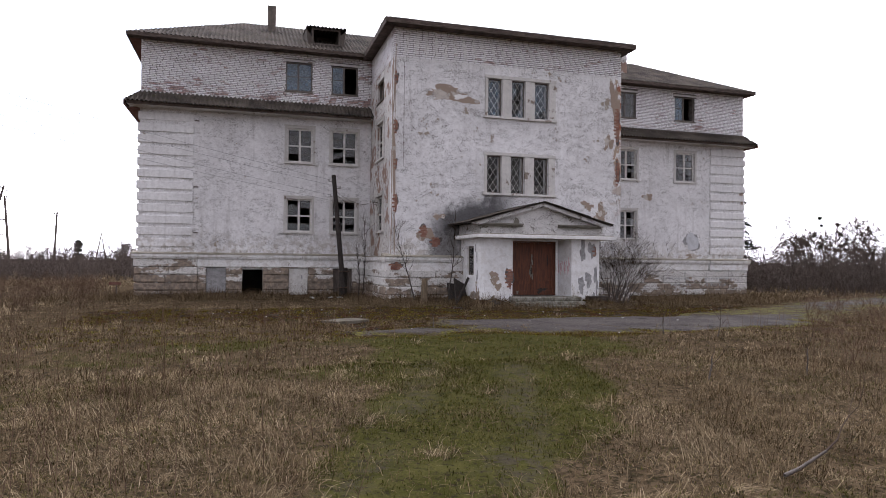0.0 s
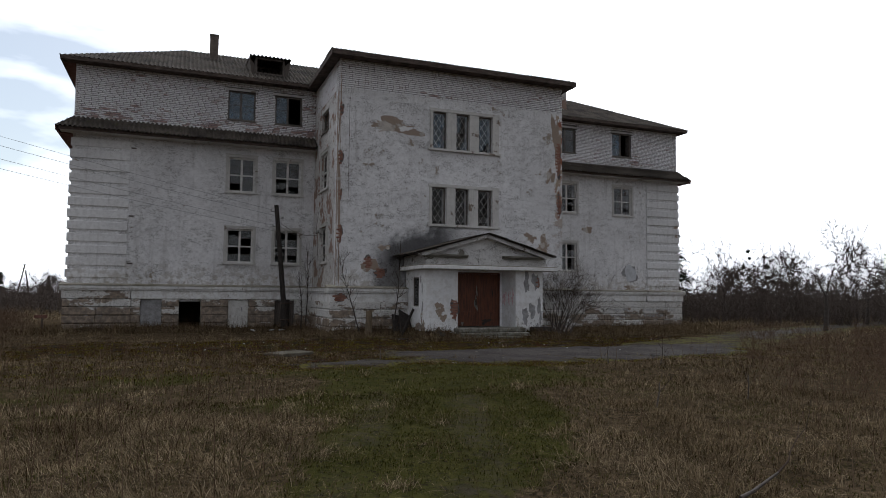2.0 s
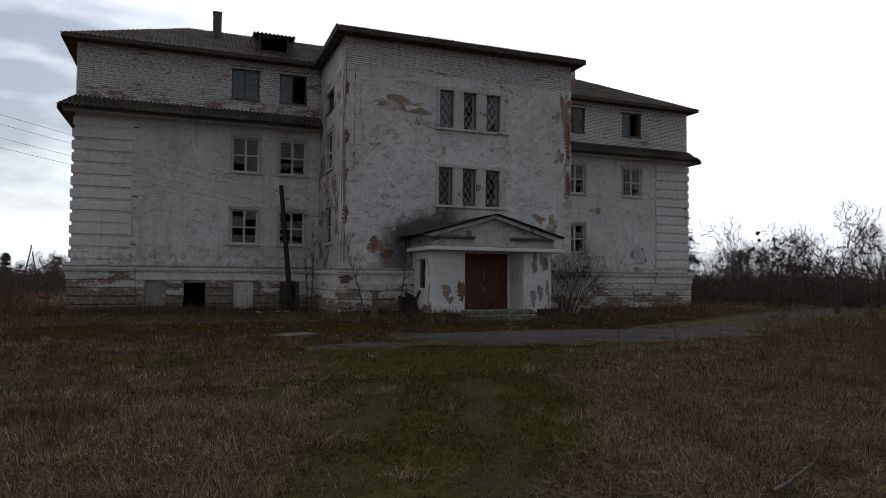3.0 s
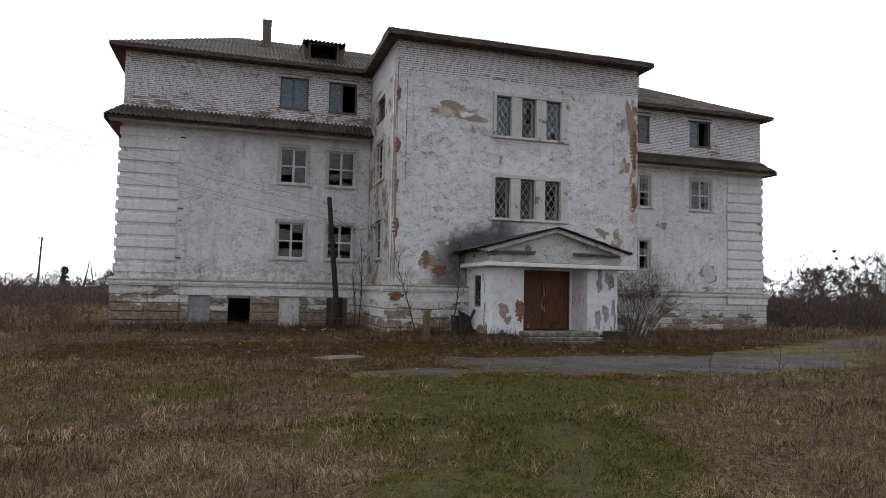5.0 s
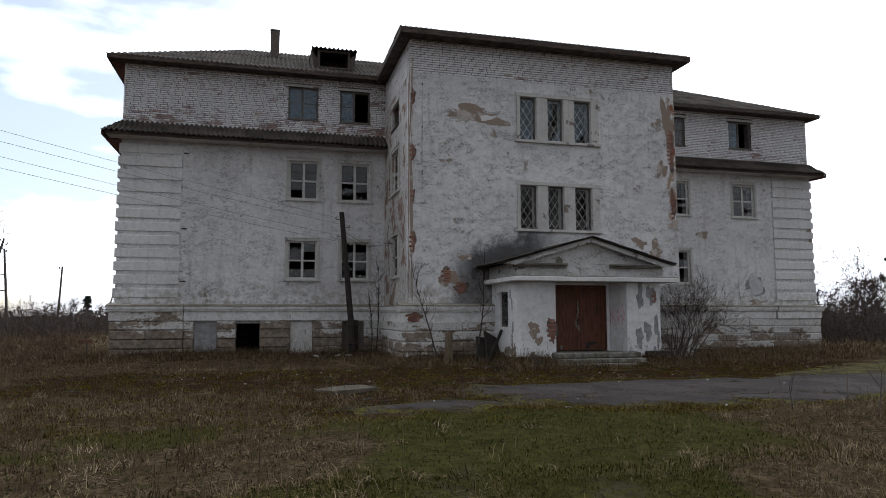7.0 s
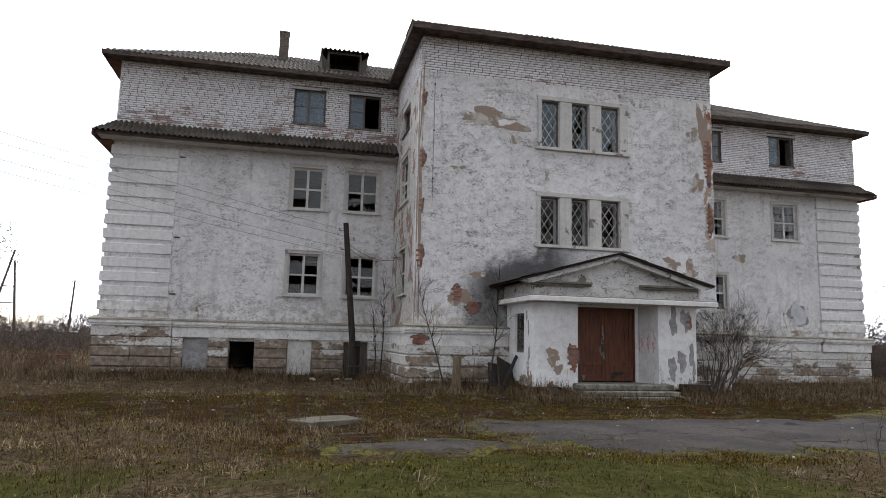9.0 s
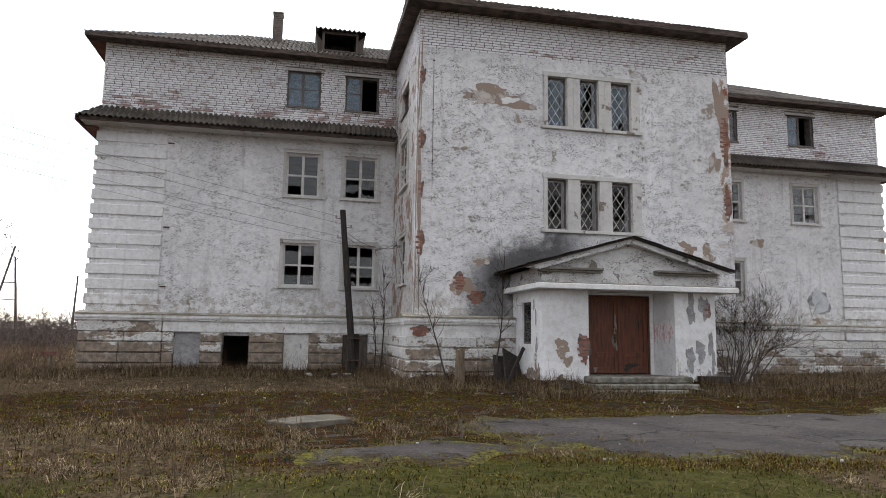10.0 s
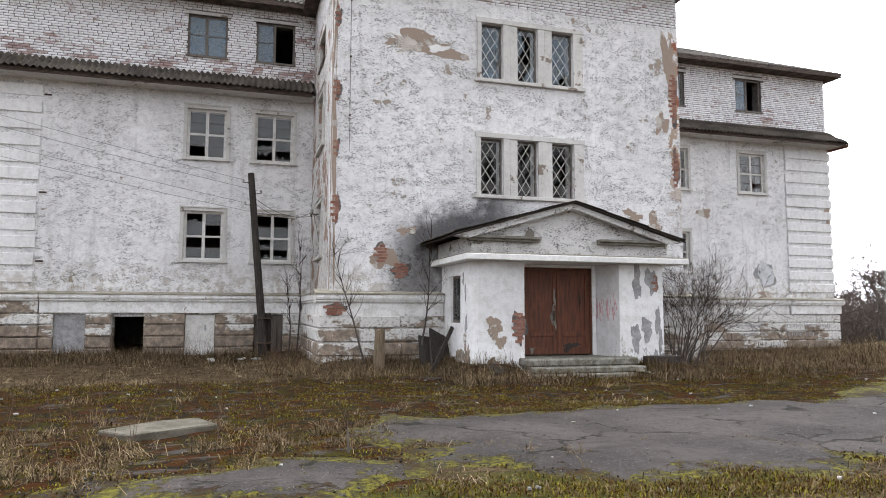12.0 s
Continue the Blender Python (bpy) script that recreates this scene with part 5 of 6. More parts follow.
def ground_z(x, y):
    x, y = np.asarray(x, float), np.asarray(y, float)
    rough = 1 - smooth(road_sd(x, y), 1.2, -0.2) * 0.85
    h = (vnoise(x, y, 0.35, 1) - 0.5) * 0.10 + (vnoise(x, y, 1.3, 2) - 0.5) * 0.07 + (vnoise(x, y, 3.1, 3) - 0.5) * 0.03
    bank = 0.26 * smooth(y, 23.5, 24.3) * (smooth(x, 8.0, 8.9) * smooth(x, 9.98, 9.7) + smooth(x, 12.8, 13.0) * smooth(x, 14.6, 13.9))
    bank = bank + 0.20 * smooth(y, 25.4, 26.6) * smooth(x, 5.2, 6.2) * smooth(x, 9.0, 8.6) + 0.16 * smooth(y, 29.8, 31.4) * smooth(x, 5.9, 5.2) * smooth(x, -5.5, -4.0)
    return h * rough - 0.02 + bank


# the drive: a line of centres with half widths
ROAD = [(5.9, 18.8, 0.75), (7.5, 17.5, 2.0), (10.5, 17.3, 2.15), (14.5, 17.9, 1.9), (19.5, 20.8, 1.6), (26.0, 24.3, 1.5), (36.0, 28.5, 1.6), (60.0, 38.0, 1.8)]


def road_sd(x, y):
    """Signed distance to the drive's edge, negative on the drive."""
    x, y = np.asarray(x, float), np.asarray(y, float)
    best = np.full(x.shape, 1e9)
    for (ax, ay, ar), (bx, by, br) in zip(ROAD, ROAD[1:]):
        dx, dy = bx - ax, by - ay
        t = np.clip(((x - ax) * dx + (y - ay) * dy) / (dx * dx + dy * dy), 0, 1)
        best = np.minimum(best, np.hypot(x - ax - t * dx, y - ay - t * dy) - (ar + (br - ar) * t))
    patch_sd = (np.hypot((x - 4.1) / 1.25, (y - 16.35) / 0.68) - 1.0) * 0.8
    return np.minimum(best, patch_sd) + (vnoise(x, y, 1.1, 7) - 0.5) * 0.9 + (vnoise(x, y, 2.9, 8) - 0.5) * 0.45


def green_zone(x, y):
    """The trodden green strip that leads to the drive."""
    x, y = np.asarray(x, float), np.asarray(y, float)
    xc = 1.75 + (y - 5.4) * 0.455
    hw = 0.95 + np.clip(y - 4, 0, 12) * 0.15
    rag = (vnoise(x, y, 0.55, 31) - 0.5) * 1.7 + (vnoise(x, y, 1.7, 32) - 0.5) * 0.9
    strip = smooth(hw + 0.35 - np.abs(x - xc) + rag * 0.6, -0.1, 1.0) * smooth(y, 17.5, 14.5)
    verge = smooth(y, 8.8, 11.2) * smooth(y, 16.2, 14.9) * smooth(x, -5, -1) * smooth(x - 0.35 * y, 6.0, 3.0) * np.clip(0.42 + rag * 0.5, 0, 0.8)
    return np.clip(np.maximum(strip, verge), 0, 1)


def rut_zone(x, y):
    """Two worn wheel ruts in the green strip."""
    x, y = np.asarray(x, float), np.asarray(y, float)
    wob = (vnoise(x, y, 0.9, 33) - 0.5) * 0.5 + (vnoise(x, y, 3.0, 34) - 0.5) * 0.35
    out = np.zeros(x.shape)
    for xa, half in ((2.92, 0.24), (1.50, 0.20)):
        d = np.abs(x - xa - (y - 6.9) * 0.40 + wob * 0.5)
        out = np.maximum(out, smooth(d, half + 0.16, half - 0.12) * smooth(vnoise(x, y, 0.8, 35), 0.2, 0.55))
    return out * smooth(y, 13.0, 10.0)


def moss_zone(x, y):
    """Moss over the old paving along the building and on the drive's rim."""
    x, y = np.asarray(x, float), np.asarray(y, float)
    apron = smooth(y, 18.3, 20.2) * smooth(y, 25.5, 23.5) * smooth(x, -6, -2.5) * smooth(x, 24, 15)
    left = smooth(y, 15.0, 16.2) * smooth(x, 6.4, 5.0) * smooth(x, 0.5, 2.4) * smooth(y, 21, 19) * 0.8
    left = left * smooth(np.hypot((x - 4.1) / 1.25, (y - 16.35) / 0.68), 0.75, 1.15)
    return np.clip(np.maximum(apron, left), 0, 1)


def axis(lo, hi, step, far):
    fine = np.arange(lo, hi + step / 2, step)
    out = [hi + step * 1.6 ** i for i in range(1, 60) if step * 1.6 ** i < far]
    neg = [lo - step * 1.6 ** i for i in range(1, 60) if step * 1.6 ** i < far]
    return np.array(sorted(neg) + list(fine) + out)


def zone_sheet(name, xs, ys, height, zones, mat, keep=None):
    gx, gy = np.meshgrid(xs, ys, indexing="ij")
    z = height(gx, gy)
    verts = np.stack([gx, gy, z], -1).reshape(-1, 3)
    ny = len(ys)
    i, j = np.meshgrid(np.arange(len(xs) - 1), np.arange(ny - 1), indexing="ij")
    a = (i * ny + j).ravel()
    faces = np.stack([a, a + ny, a + ny + 1, a + 1], -1)
    if keep is not None:
        k = keep(gx, gy)
        faces = faces[k.ravel()[faces].any(1)]
    ob = fast(name, verts, faces, mat)
    col = ob.data.color_attributes.new("zone", "FLOAT_COLOR", "POINT")
    data = np.ones((len(verts), 4), np.float32)
    for c, zone in enumerate(zones):
        data[:, c] = zone(gx, gy).ravel()
    col.data.foreach_set("color", data.ravel())
    for p in ob.data.polygons:
        p.use_smooth = True
    return ob


ground = zone_sheet("ground", axis(-14, 34, 0.2, 900), axis(0, 34, 0.2, 900), ground_z, (green_zone, moss_zone, rut_zone), M_GROUND)
tagged(ground, "rough meadow ground with dry grass, green track and moss", "ground", kind="structure")


def moss_drive(x, y):
    rim = smooth(road_sd(x, y), -1.1, 0.1)
    return np.clip(np.maximum(rim * 0.72, moss_zone(x, y) * 0.8) + smooth(x, 6.5, 4.0) * 0.04 + smooth(x, 13, 19) * 0.36, 0, 1)


road = zone_sheet("road", np.arange(0.5, 62, 0.16), np.arange(13.5, 46, 0.16), lambda x, y: ground_z(x, y) + np.clip(-road_sd(x, y) * 0.07, -0.06, 0.028),
                  (moss_drive, moss_drive, moss_drive), M_ASPHALT, lambda x, y: road_sd(x, y) < 0.7)
tagged(road, "cracked grey asphalt drive with mossy edges", "road", kind="structure")

# ---- plants ----


def tubes(segs, sides=3):
    """Tapered prisms for an array of segments: x, y, z, x, y, z, r0, r1."""
    s = np.asarray(segs, float)
    p, q, r0, r1 = s[:, 0:3], s[:, 3:6], s[:, 6], s[:, 7]
    d = q - p
    d /= np.maximum(np.linalg.norm(d, axis=1, keepdims=True), 1e-6)
    ref = np.where(np.abs(d[:, 2:3]) > 0.9, (1.0, 0, 0), (0, 0, 1.0))
    a = np.cross(d, ref)
    a /= np.linalg.norm(a, axis=1, keepdims=True)
    b = np.cross(d, a)
    ang = np.arange(sides) * 2 * math.pi / sides
    ring = a[:, None] * np.cos(ang)[None, :, None] + b[:, None] * np.sin(ang)[None, :, None]
    v = np.concatenate([p[:, None] + ring * r0[:, None, None], q[:, None] + ring * r1[:, None, None]], 1).reshape(-1, 3)
    base = np.arange(len(s))[:, None] * 2 * sides
    f = np.concatenate([np.stack([base[:, 0] + i, base[:, 0] + (i + 1) % sides, base[:, 0] + sides + (i + 1) % sides, base[:, 0] + sides + i], -1) for i in range(sides)], 0)
    return v, f


def grow(rng, p, d, length, r, depth, segs, spread=0.6, up=0.15, kids=(2, 4), steps=3, shrink=0.62, thin=0.003):
    """A limb that bends, tapers and forks."""
    p, d = np.array(p, float), np.array(d, float)
    nodes = []
    for i in range(steps):
        d = d + rng.normal(0, 0.13, 3) + np.array((0, 0, up)) * 0.3
        d /= np.linalg.norm(d)
        q = p + d * length / steps
        ra, rb = r * (1 - 0.5 * i / steps), r * (1 - 0.5 * (i + 1) / steps)
        segs.append((*p, *q, ra, rb))
        nodes.append((q, d, rb))
        p = q
    if depth > 0:
        for n in range(rng.integers(kids[0], kids[1] + 1)):
            q, dd, rr = nodes[rng.integers(max(0, steps - 2), steps)] if n else nodes[-1]
            nd = dd + rng.normal(0, spread, 3) + np.array((0, 0, up))
            grow(rng, q, nd / np.linalg.norm(nd), length * shrink * rng.uniform(0.75, 1.15), max(rr * 0.7, thin), depth - 1, segs, spread, up, kids, max(2, steps - 1), shrink, thin)
    return segs


def split_tree(name, segs, at, trunk_r, label, category, mats, group="", sides=3):
    """A tree or shrub as a thing with a trunk part and a crown part."""
    s = np.array(segs)
    thick = s[:, 6] >= trunk_r
    root = thing(name, label, category, group, at=at)
    for nm, pick, mat, k in (("trunk", thick, mats[0], 6), ("crown", ~thick, mats[1], sides)):
        if pick.any():
            v, f = tubes(s[pick], k)
            ob = fast(nm, v, f, mat)
            ob.parent = root
    return root


def bare_tree(seed, height, at, label, mats, group="", depth=6, spread=0.7):
    rng = np.random.default_rng(seed)
    segs = grow(rng, (0, 0, -0.15), (rng.normal(0, 0.08), rng.normal(0, 0.08), 1), height * 0.24, height * 0.021, depth, [], spread, 0.10, (2, 4), 3, 0.76, height * 0.0017)
    return split_tree("bare_tree", segs, at, height * 0.006, label, "tree", mats, group)


TREE_GROUP = "leafless trees beyond the building"
pat = [bare_tree(40 + i, 7.5, (0, 0, 0), "leafless tree with grey-brown twigs", (M_BARK, M_FARTWIG), TREE_GROUP) for i in range(4)]
trng = np.random.default_rng(3)
spots = []
for i in range(58):
    a, r = radians(trng.uniform(35, 58)), trng.uniform(48, 80)
    spots.append((r * math.sin(a), r * math.cos(a), trng.uniform(0.68, 1.08)))
for i in range(10):
    a, r = radians(trng.uniform(50, 58)), trng.uniform(34, 46)
    spots.append((r * math.sin(a), r * math.cos(a), trng.uniform(0.65, 0.95)))
for i in range(30):
    a, r = radians(trng.uniform(-27, -6)), trng.uniform(64, 95)
    spots.append((r * math.sin(a), r * math.cos(a), trng.uniform(0.48, 0.85)))
spots.append((43.5, 33.5, 0.86))
for n, (x, y, s) in enumerate(spots):
    m = Matrix.LocRotScale((x, y, 0), Euler((0, 0, trng.uniform(0, 6.28))), (s, s, s * trng.uniform(0.9, 1.15)))
    if n < len(pat):
        pat[n].matrix_basis = m
    else:
        copy_thing(pat[n % len(pat)], m)
big = bare_tree(50, 15.5, (-25.3, 73, 0), "tall leafless tree beyond the meadow", (M_BARK, M_FARTWIG), "", 6)

# the tree with mistletoe
mt = bare_tree(57, 6.8, (42.0, 40.9, 0), "leafless tree with round mistletoe clumps", (M_BARK, M_TWIG), "", 4, 0.45)
mrng = np.random.default_rng(8)
for dx, dz, r in ((-0.9, 6.1, 0.42), (-0.1, 7.4, 0.34), (-0.2, 6.8, 0.3), (0.9, 6.9, 0.36), (1.2, 6.2, 0.46), (1.9, 5.0, 0.4), (0.7, 5.3, 0.36), (-1.4, 5.2, 0.4)):
    d = mrng.normal(0, 1, (130, 3))
    d /= np.linalg.norm(d, axis=1, keepdims=True)
    r *= 0.55
    c = np.array((dx, mrng.normal(0, 0.5), dz - 2.2))
    mid = c + d * r * 0.25
    end = c + d * r * mrng.uniform(0.75, 1.05, (130, 1)) + mrng.normal(0, 0.03, (130, 3))
    v, f = tubes(np.concatenate([mid, end, np.full((130, 1), 0.014), np.full((130, 1), 0.010)], 1))
    ob = fast("mistletoe", v, f, M_NEEDLE)
    ob.parent = mt


def spruce(seed, height, at, label):
    rng = np.random.default_rng(seed)
    root = thing("spruce", label, "tree", at=at)
    fat = 0.02 if height > 6 else 0.05
    v, f = tubes([(0, 0, -0.1, 0, 0, height, height * 0.016, 0.01)], 7)
    fast("trunk", v, f, M_BARK).parent = root
    segs = []
    for z in np.sort(rng.uniform(0.25, height, int(height * 9))):
        reach = (height - z) * 0.26 + 0.12
        for k in range(4):
            a = rng.uniform(0, 6.28)
            ln = reach * rng.uniform(0.65, 1.1)
            tip = np.array((math.cos(a) * ln, math.sin(a) * ln, z - ln * rng.uniform(0.0, 0.45)))
            for t in np.linspace(0.15, 1, 7):
                p = np.array((0, 0, z)) * (1 - t) + tip * t
                for w in range(3):
                    e = p + rng.normal(0, 0.5, 3) * np.array((0.3, 0.3, 0.24)) + np.array((math.cos(a), math.sin(a), -0.35)) * 0.14
                    segs.append((*p, *e, fat, fat * 0.3))
    v, f = tubes(segs, 3)
    fast("crown", v, f, M_NEEDLE).parent = root
    return root


spruce(4, 8.8, (33.9, 41.0, 0), "dark spruce standing behind the building")
spruce(5, 3.8, (-19.8, 97.0, 0), "small dark spruce in the thicket")


def thicket(name, label, rng, places, mat, r=0.012, depth=3):
    """Many-stemmed brush, too dense to count."""
    protos = []
    for k in range(6):
        segs = []
        for i in range(6):
            a = rng.uniform(0, 6.28)
            d = np.array((math.cos(a) * 0.45, math.sin(a) * 0.45, 1.0))
            grow(rng, (rng.normal(0, 0.18), rng.normal(0, 0.18), -0.05), d / np.linalg.norm(d), 0.42, r, depth, segs, 0.72, 0.14, (2, 3), 2, 0.76, r * 0.5)
        protos.append(np.array(segs))
    out = []
    for x, y, s in places:
        q = protos[rng.integers(6)].copy()
        c, sn = math.cos(a := rng.uniform(0, 6.28)), math.sin(a)
        for o in (0, 3):
            u, w = q[:, o].copy(), q[:, o + 1].copy()
            q[:, o], q[:, o + 1] = (u * c - w * sn) * s + x, (u * sn + w * c) * s + y
            q[:, o + 2] *= s
        q[:, 6:] *= max(1.0, s * 0.8)
        out.append(q)
    v, f = tubes(np.concatenate(out), 3)
    return tagged(fast(name, v, f, mat), label, "brush", kind="stuff")


brng = np.random.default_rng(12)


def polar(n, a0, a1, r0, r1, s0, s1):
    out = []
    for i in range(n):
        a, r = radians(brng.uniform(a0, a1)), brng.uniform(r0, r1)
        out.append((r * math.sin(a), r * math.cos(a), brng.uniform(s0, s1)))
    return out


thicket("far_thicket", "dark leafless brush along the far edge of the meadow", brng, polar(400, -30, -3, 54, 86, 1.5, 2.9) + polar(430, 36, 63, 44, 72, 1.5, 3.0), M_FARTWIG, 0.010)
thicket("field_brush", "reddish leafless stems at the edge of the field", brng, polar(60, 44, 62, 13, 32, 0.5, 1.1) + polar(170, -26, -9.5, 24, 52, 0.45, 0.95), M_REDTWIG, 0.006)

# shrub beside the porch, saplings by the walls
segs = []
shr = np.random.default_rng(30)
for i in range(24):
    a = shr.uniform(-0.45, 1.25)
    d = np.array((a * 0.75, shr.normal(0, 0.22), 1.0))
    grow(shr, (shr.normal(0, 0.22), shr.normal(0, 0.15), -0.05), d / np.linalg.norm(d), shr.uniform(1.0, 1.45), 0.022, 4, segs, 0.42, 0.10, (2, 4), 3, 0.66, 0.0042)
split_tree("bare_shrub", segs, (15.35, 25.9, 0), 0.014, "leafless many-stemmed shrub beside the porch", "shrub", (M_BARK, M_TWIG))
for seed, at, lean, h, label in ((31, (6.80, 26.2, 0), (-0.24, 0, 1), 2.9, "leaning leafless sapling before the plinth"), (32, (8.12, 26.25, 0), (0.0, 0, 1), 3.3, "slender leafless sapling beside the porch"),
                                 (33, (5.55, 31.0, 0), (0.03, 0, 1), 3.2, "thin leafless sapling in the corner"), (34, (5.3, 30.6, 0), (0.02, 0, 1), 2.2, "thin leafless sapling in the corner")):
    r = np.random.default_rng(seed)
    sg = []
    p, d = np.array((0, 0, -0.05)), np.array(lean, float)
    for i in range(9):
        d = d + r.normal(0, 0.05, 3)
        q = p + d / np.linalg.norm(d) * h / 9
        ra = 0.032 * (1 - i / 10)
        sg.append((*p, *q, ra, ra * 0.9))
        if i > 2:
            for k in range(3):
                nd = d + r.normal(0, 0.65, 3) * np.array((1, 0.6, 0.3)) + np.array((0, 0, 0.4))
                grow(r, q, nd / np.linalg.norm(nd), h * 0.14, 0.009, 2, sg, 0.45, 0.2, (1, 3), 2, 0.65)
        p = q
    split_tree("sapling", sg, at, 0.011, label, "sapling", (M_BARK, M_TWIG), "leafless saplings by the walls", 4)
for seed, at, h in ((35, (5.0, 17.3, 0), 0.30), (36, (9.75, 14.5, 0), 0.42), (37, (10.5, 13.6, 0), 0.45), (38, (6.75, 9.1, 0), 0.38), (39, (8.6, 9.2, 0), 0.42)):
    r = np.random.default_rng(seed)
    split_tree("dead_sapling", grow(r, (0, 0, -0.05), (0.1, 0, 1), h, 0.014, 2, [], 0.6, 0.2, (2, 3), 3, 0.6), at, 0.009, "short dead sapling standing in the grass", "sapling", (M_BARK, M_TWIG), "dead saplings in the meadow", 4)
r = np.random.default_rng(44)
split_tree("fallen_branch", grow(r, (0, 0, 0.03), (0.95, 0.2, 0.12), 0.7, 0.016, 2, [], 0.45, 0.1, (1, 2), 4, 0.6), (4.35, 5.15, 0), 0.012, "dead branch lying in the dry grass", "branch", (M_BARK, M_TWIG), "", 5)


# ---- grass ----


def blades(rng, x, y, length, width, droop, mat, name, label, heading=None):
    """Curved blades of three faces each."""
    n = len(x)
    z = ground_z(x, y) - 0.01
    a = rng.uniform(0, 2 * math.pi, n) if heading is None else heading
    lean = rng.uniform(0.15, 1.0, n) * droop
    dirx, diry = np.cos(a), np.sin(a)
    sx, sy = -diry * width, dirx * width
    th = np.minimum(lean * 1.15, 1.42)
    out1, up1 = 0.5 * length * np.sin(th), 0.5 * length * np.cos(th)
    out2, up2 = out1 + 0.5 * length * np.sin(th + 0.75), up1 + 0.5 * length * np.cos(th + 0.75)
    m = np.stack([x + dirx * out1, y + diry * out1, z + up1], -1)
    t = np.stack([x + dirx * out2, y + diry * out2, z + np.maximum(up2, 0.015)], -1)
    w = np.stack([sx, sy, np.zeros(n)], -1)
    b = np.stack([x, y, z], -1)
    v = np.stack([b - w, b + w, m + w * 0.8, m - w * 0.8, t], 1).reshape(-1, 3)
    o = np.arange(n)[:, None] * 5
    f = np.concatenate([o + np.array((0, 1, 2)), o + np.array((0, 2, 3)), o + np.array((3, 2, 4))], 0)
    return tagged(fast(name, v, f, mat), label, "grass", kind="stuff")


grng = np.random.default_rng(77)


def scatter(n, x0, x1, y0, y1, keep, clump=0.0):
    """Random places, kept where keep(x, y) exceeds a throw; clump gathers them into tufts."""
    x, y = grng.uniform(x0, x1, n), grng.uniform(y0, y1, n)
    if clump:
        k = 9
        cx, cy = x[: n // k], y[: n // k]
        x = np.repeat(cx, k) + grng.normal(0, clump, len(cx) * k)
        y = np.repeat(cy, k) + grng.normal(0, clump, len(cx) * k)
    ok = keep(x, y) > grng.random(len(x))
    return x[ok], y[ok]


def off_things(x, y):
    inside = (y > WY - 0.3) | ((y > FY - 0.32) & (x > CX0 - 0.35) & (x < CX1 + 0.35)) | ((y > 24.4) & (x > 8.8) & (x < 13.8)) | ((y > 23.45) & (x > 9.9) & (x < 12.85))
    slab = (np.abs(x - 3.0) < 0.62) & (np.abs(y - 19.1) < 0.5)
    return ~(inside & (x > -4.1) & (x < 27)) & ~slab


def verge_free(x, y):
    """Where grass may root: off the drive, and in its mossy parts."""
    mossy = smooth(moss_drive(x, y) + (vnoise(x, y, 1.5, 51) - 0.5) * 1.0, 0.40, 0.80)
    return np.clip(smooth(road_sd(x, y), 0.0, 0.6) + 0.45 * mossy, 0, 1)


def dry_keep(x, y):
    road = verge_free(x, y)
    tuft = smooth(vnoise(x, y, 0.8, 21) * 0.45 + vnoise(x, y, 2.6, 22) * 0.55, 0.34, 0.64)
    return road * (1 - 0.80 * green_zone(x, y)) * (1 - 0.7 * rut_zone(x, y)) * (1 - 0.78 * moss_zone(x, y)) * (0.15 + 0.85 * tuft) * off_things(x, y)


def green_keep(x, y):
    road = smooth(road_sd(x, y), -0.15, 0.35)
    tuft = smooth(vnoise(x, y, 1.2, 23), 0.2, 0.6)
    return road * np.clip(green_zone(x, y) + 0.30 * smooth(vnoise(x, y, 0.5, 26), 0.35, 0.65) + 0.18, 0, 1) * (1 - 0.8 * moss_zone(x, y)) * (1 - 0.6 * rut_zone(x, y)) * (0.3 + 0.7 * tuft) * off_things(x, y)


def strip_keep(x, y):
    left = smooth(y, 28.3, 30.4) * (x < 5.7)
    mid = smooth(y, 23.6, 25.6) * (x > 4.5) * (x < 9.4)
    right = smooth(y, 22.0, 24.0) * (x > 13.2) * 0.4 + 1.0 * smooth(y, 23.4, 24.0) * (y < 24.42) * (((x > 8.3) & (x < 9.9)) | ((x > 12.85) & (x < 14.3))) + 1.0 * smooth(y, 22.0, 22.9) * (y < 24.0) * (x > 8.0) * (x < 14)
    return np.clip(left + mid + right, 0, 1) * off_things(x, y) * (0.25 + 0.75 * smooth(vnoise(x, y, 1.1, 24), 0.25, 0.6)) * smooth(road_sd(x, y), 0.1, 0.8)


x, y = (np.concatenate(p) for p in zip(scatter(230000, -4, 10.5, 4.3, 11.5, dry_keep, 0.045), scatter(300000, -9, 25, 9, 31.5, dry_keep, 0.055)))
blades(grng, x, y, grng.gamma(6, 0.022, len(x)) * (0.35 + 1.1 * vnoise(x, y, 1.3, 25) ** 1.3), np.where(y < 11, 0.0024, 0.0042), 1.75, M_DRY, "dry_grass", "matted straw-coloured dry grass")
def tussock_keep(x, y):
    return smooth(road_sd(x, y), 0.3, 1.0) * (1 - 0.95 * green_zone(x, y)) * (1 - 0.75 * moss_zone(x, y)) * off_things(x, y) * (0.25 + 0.75 * smooth(vnoise(x, y, 0.45, 41), 0.35, 0.6))


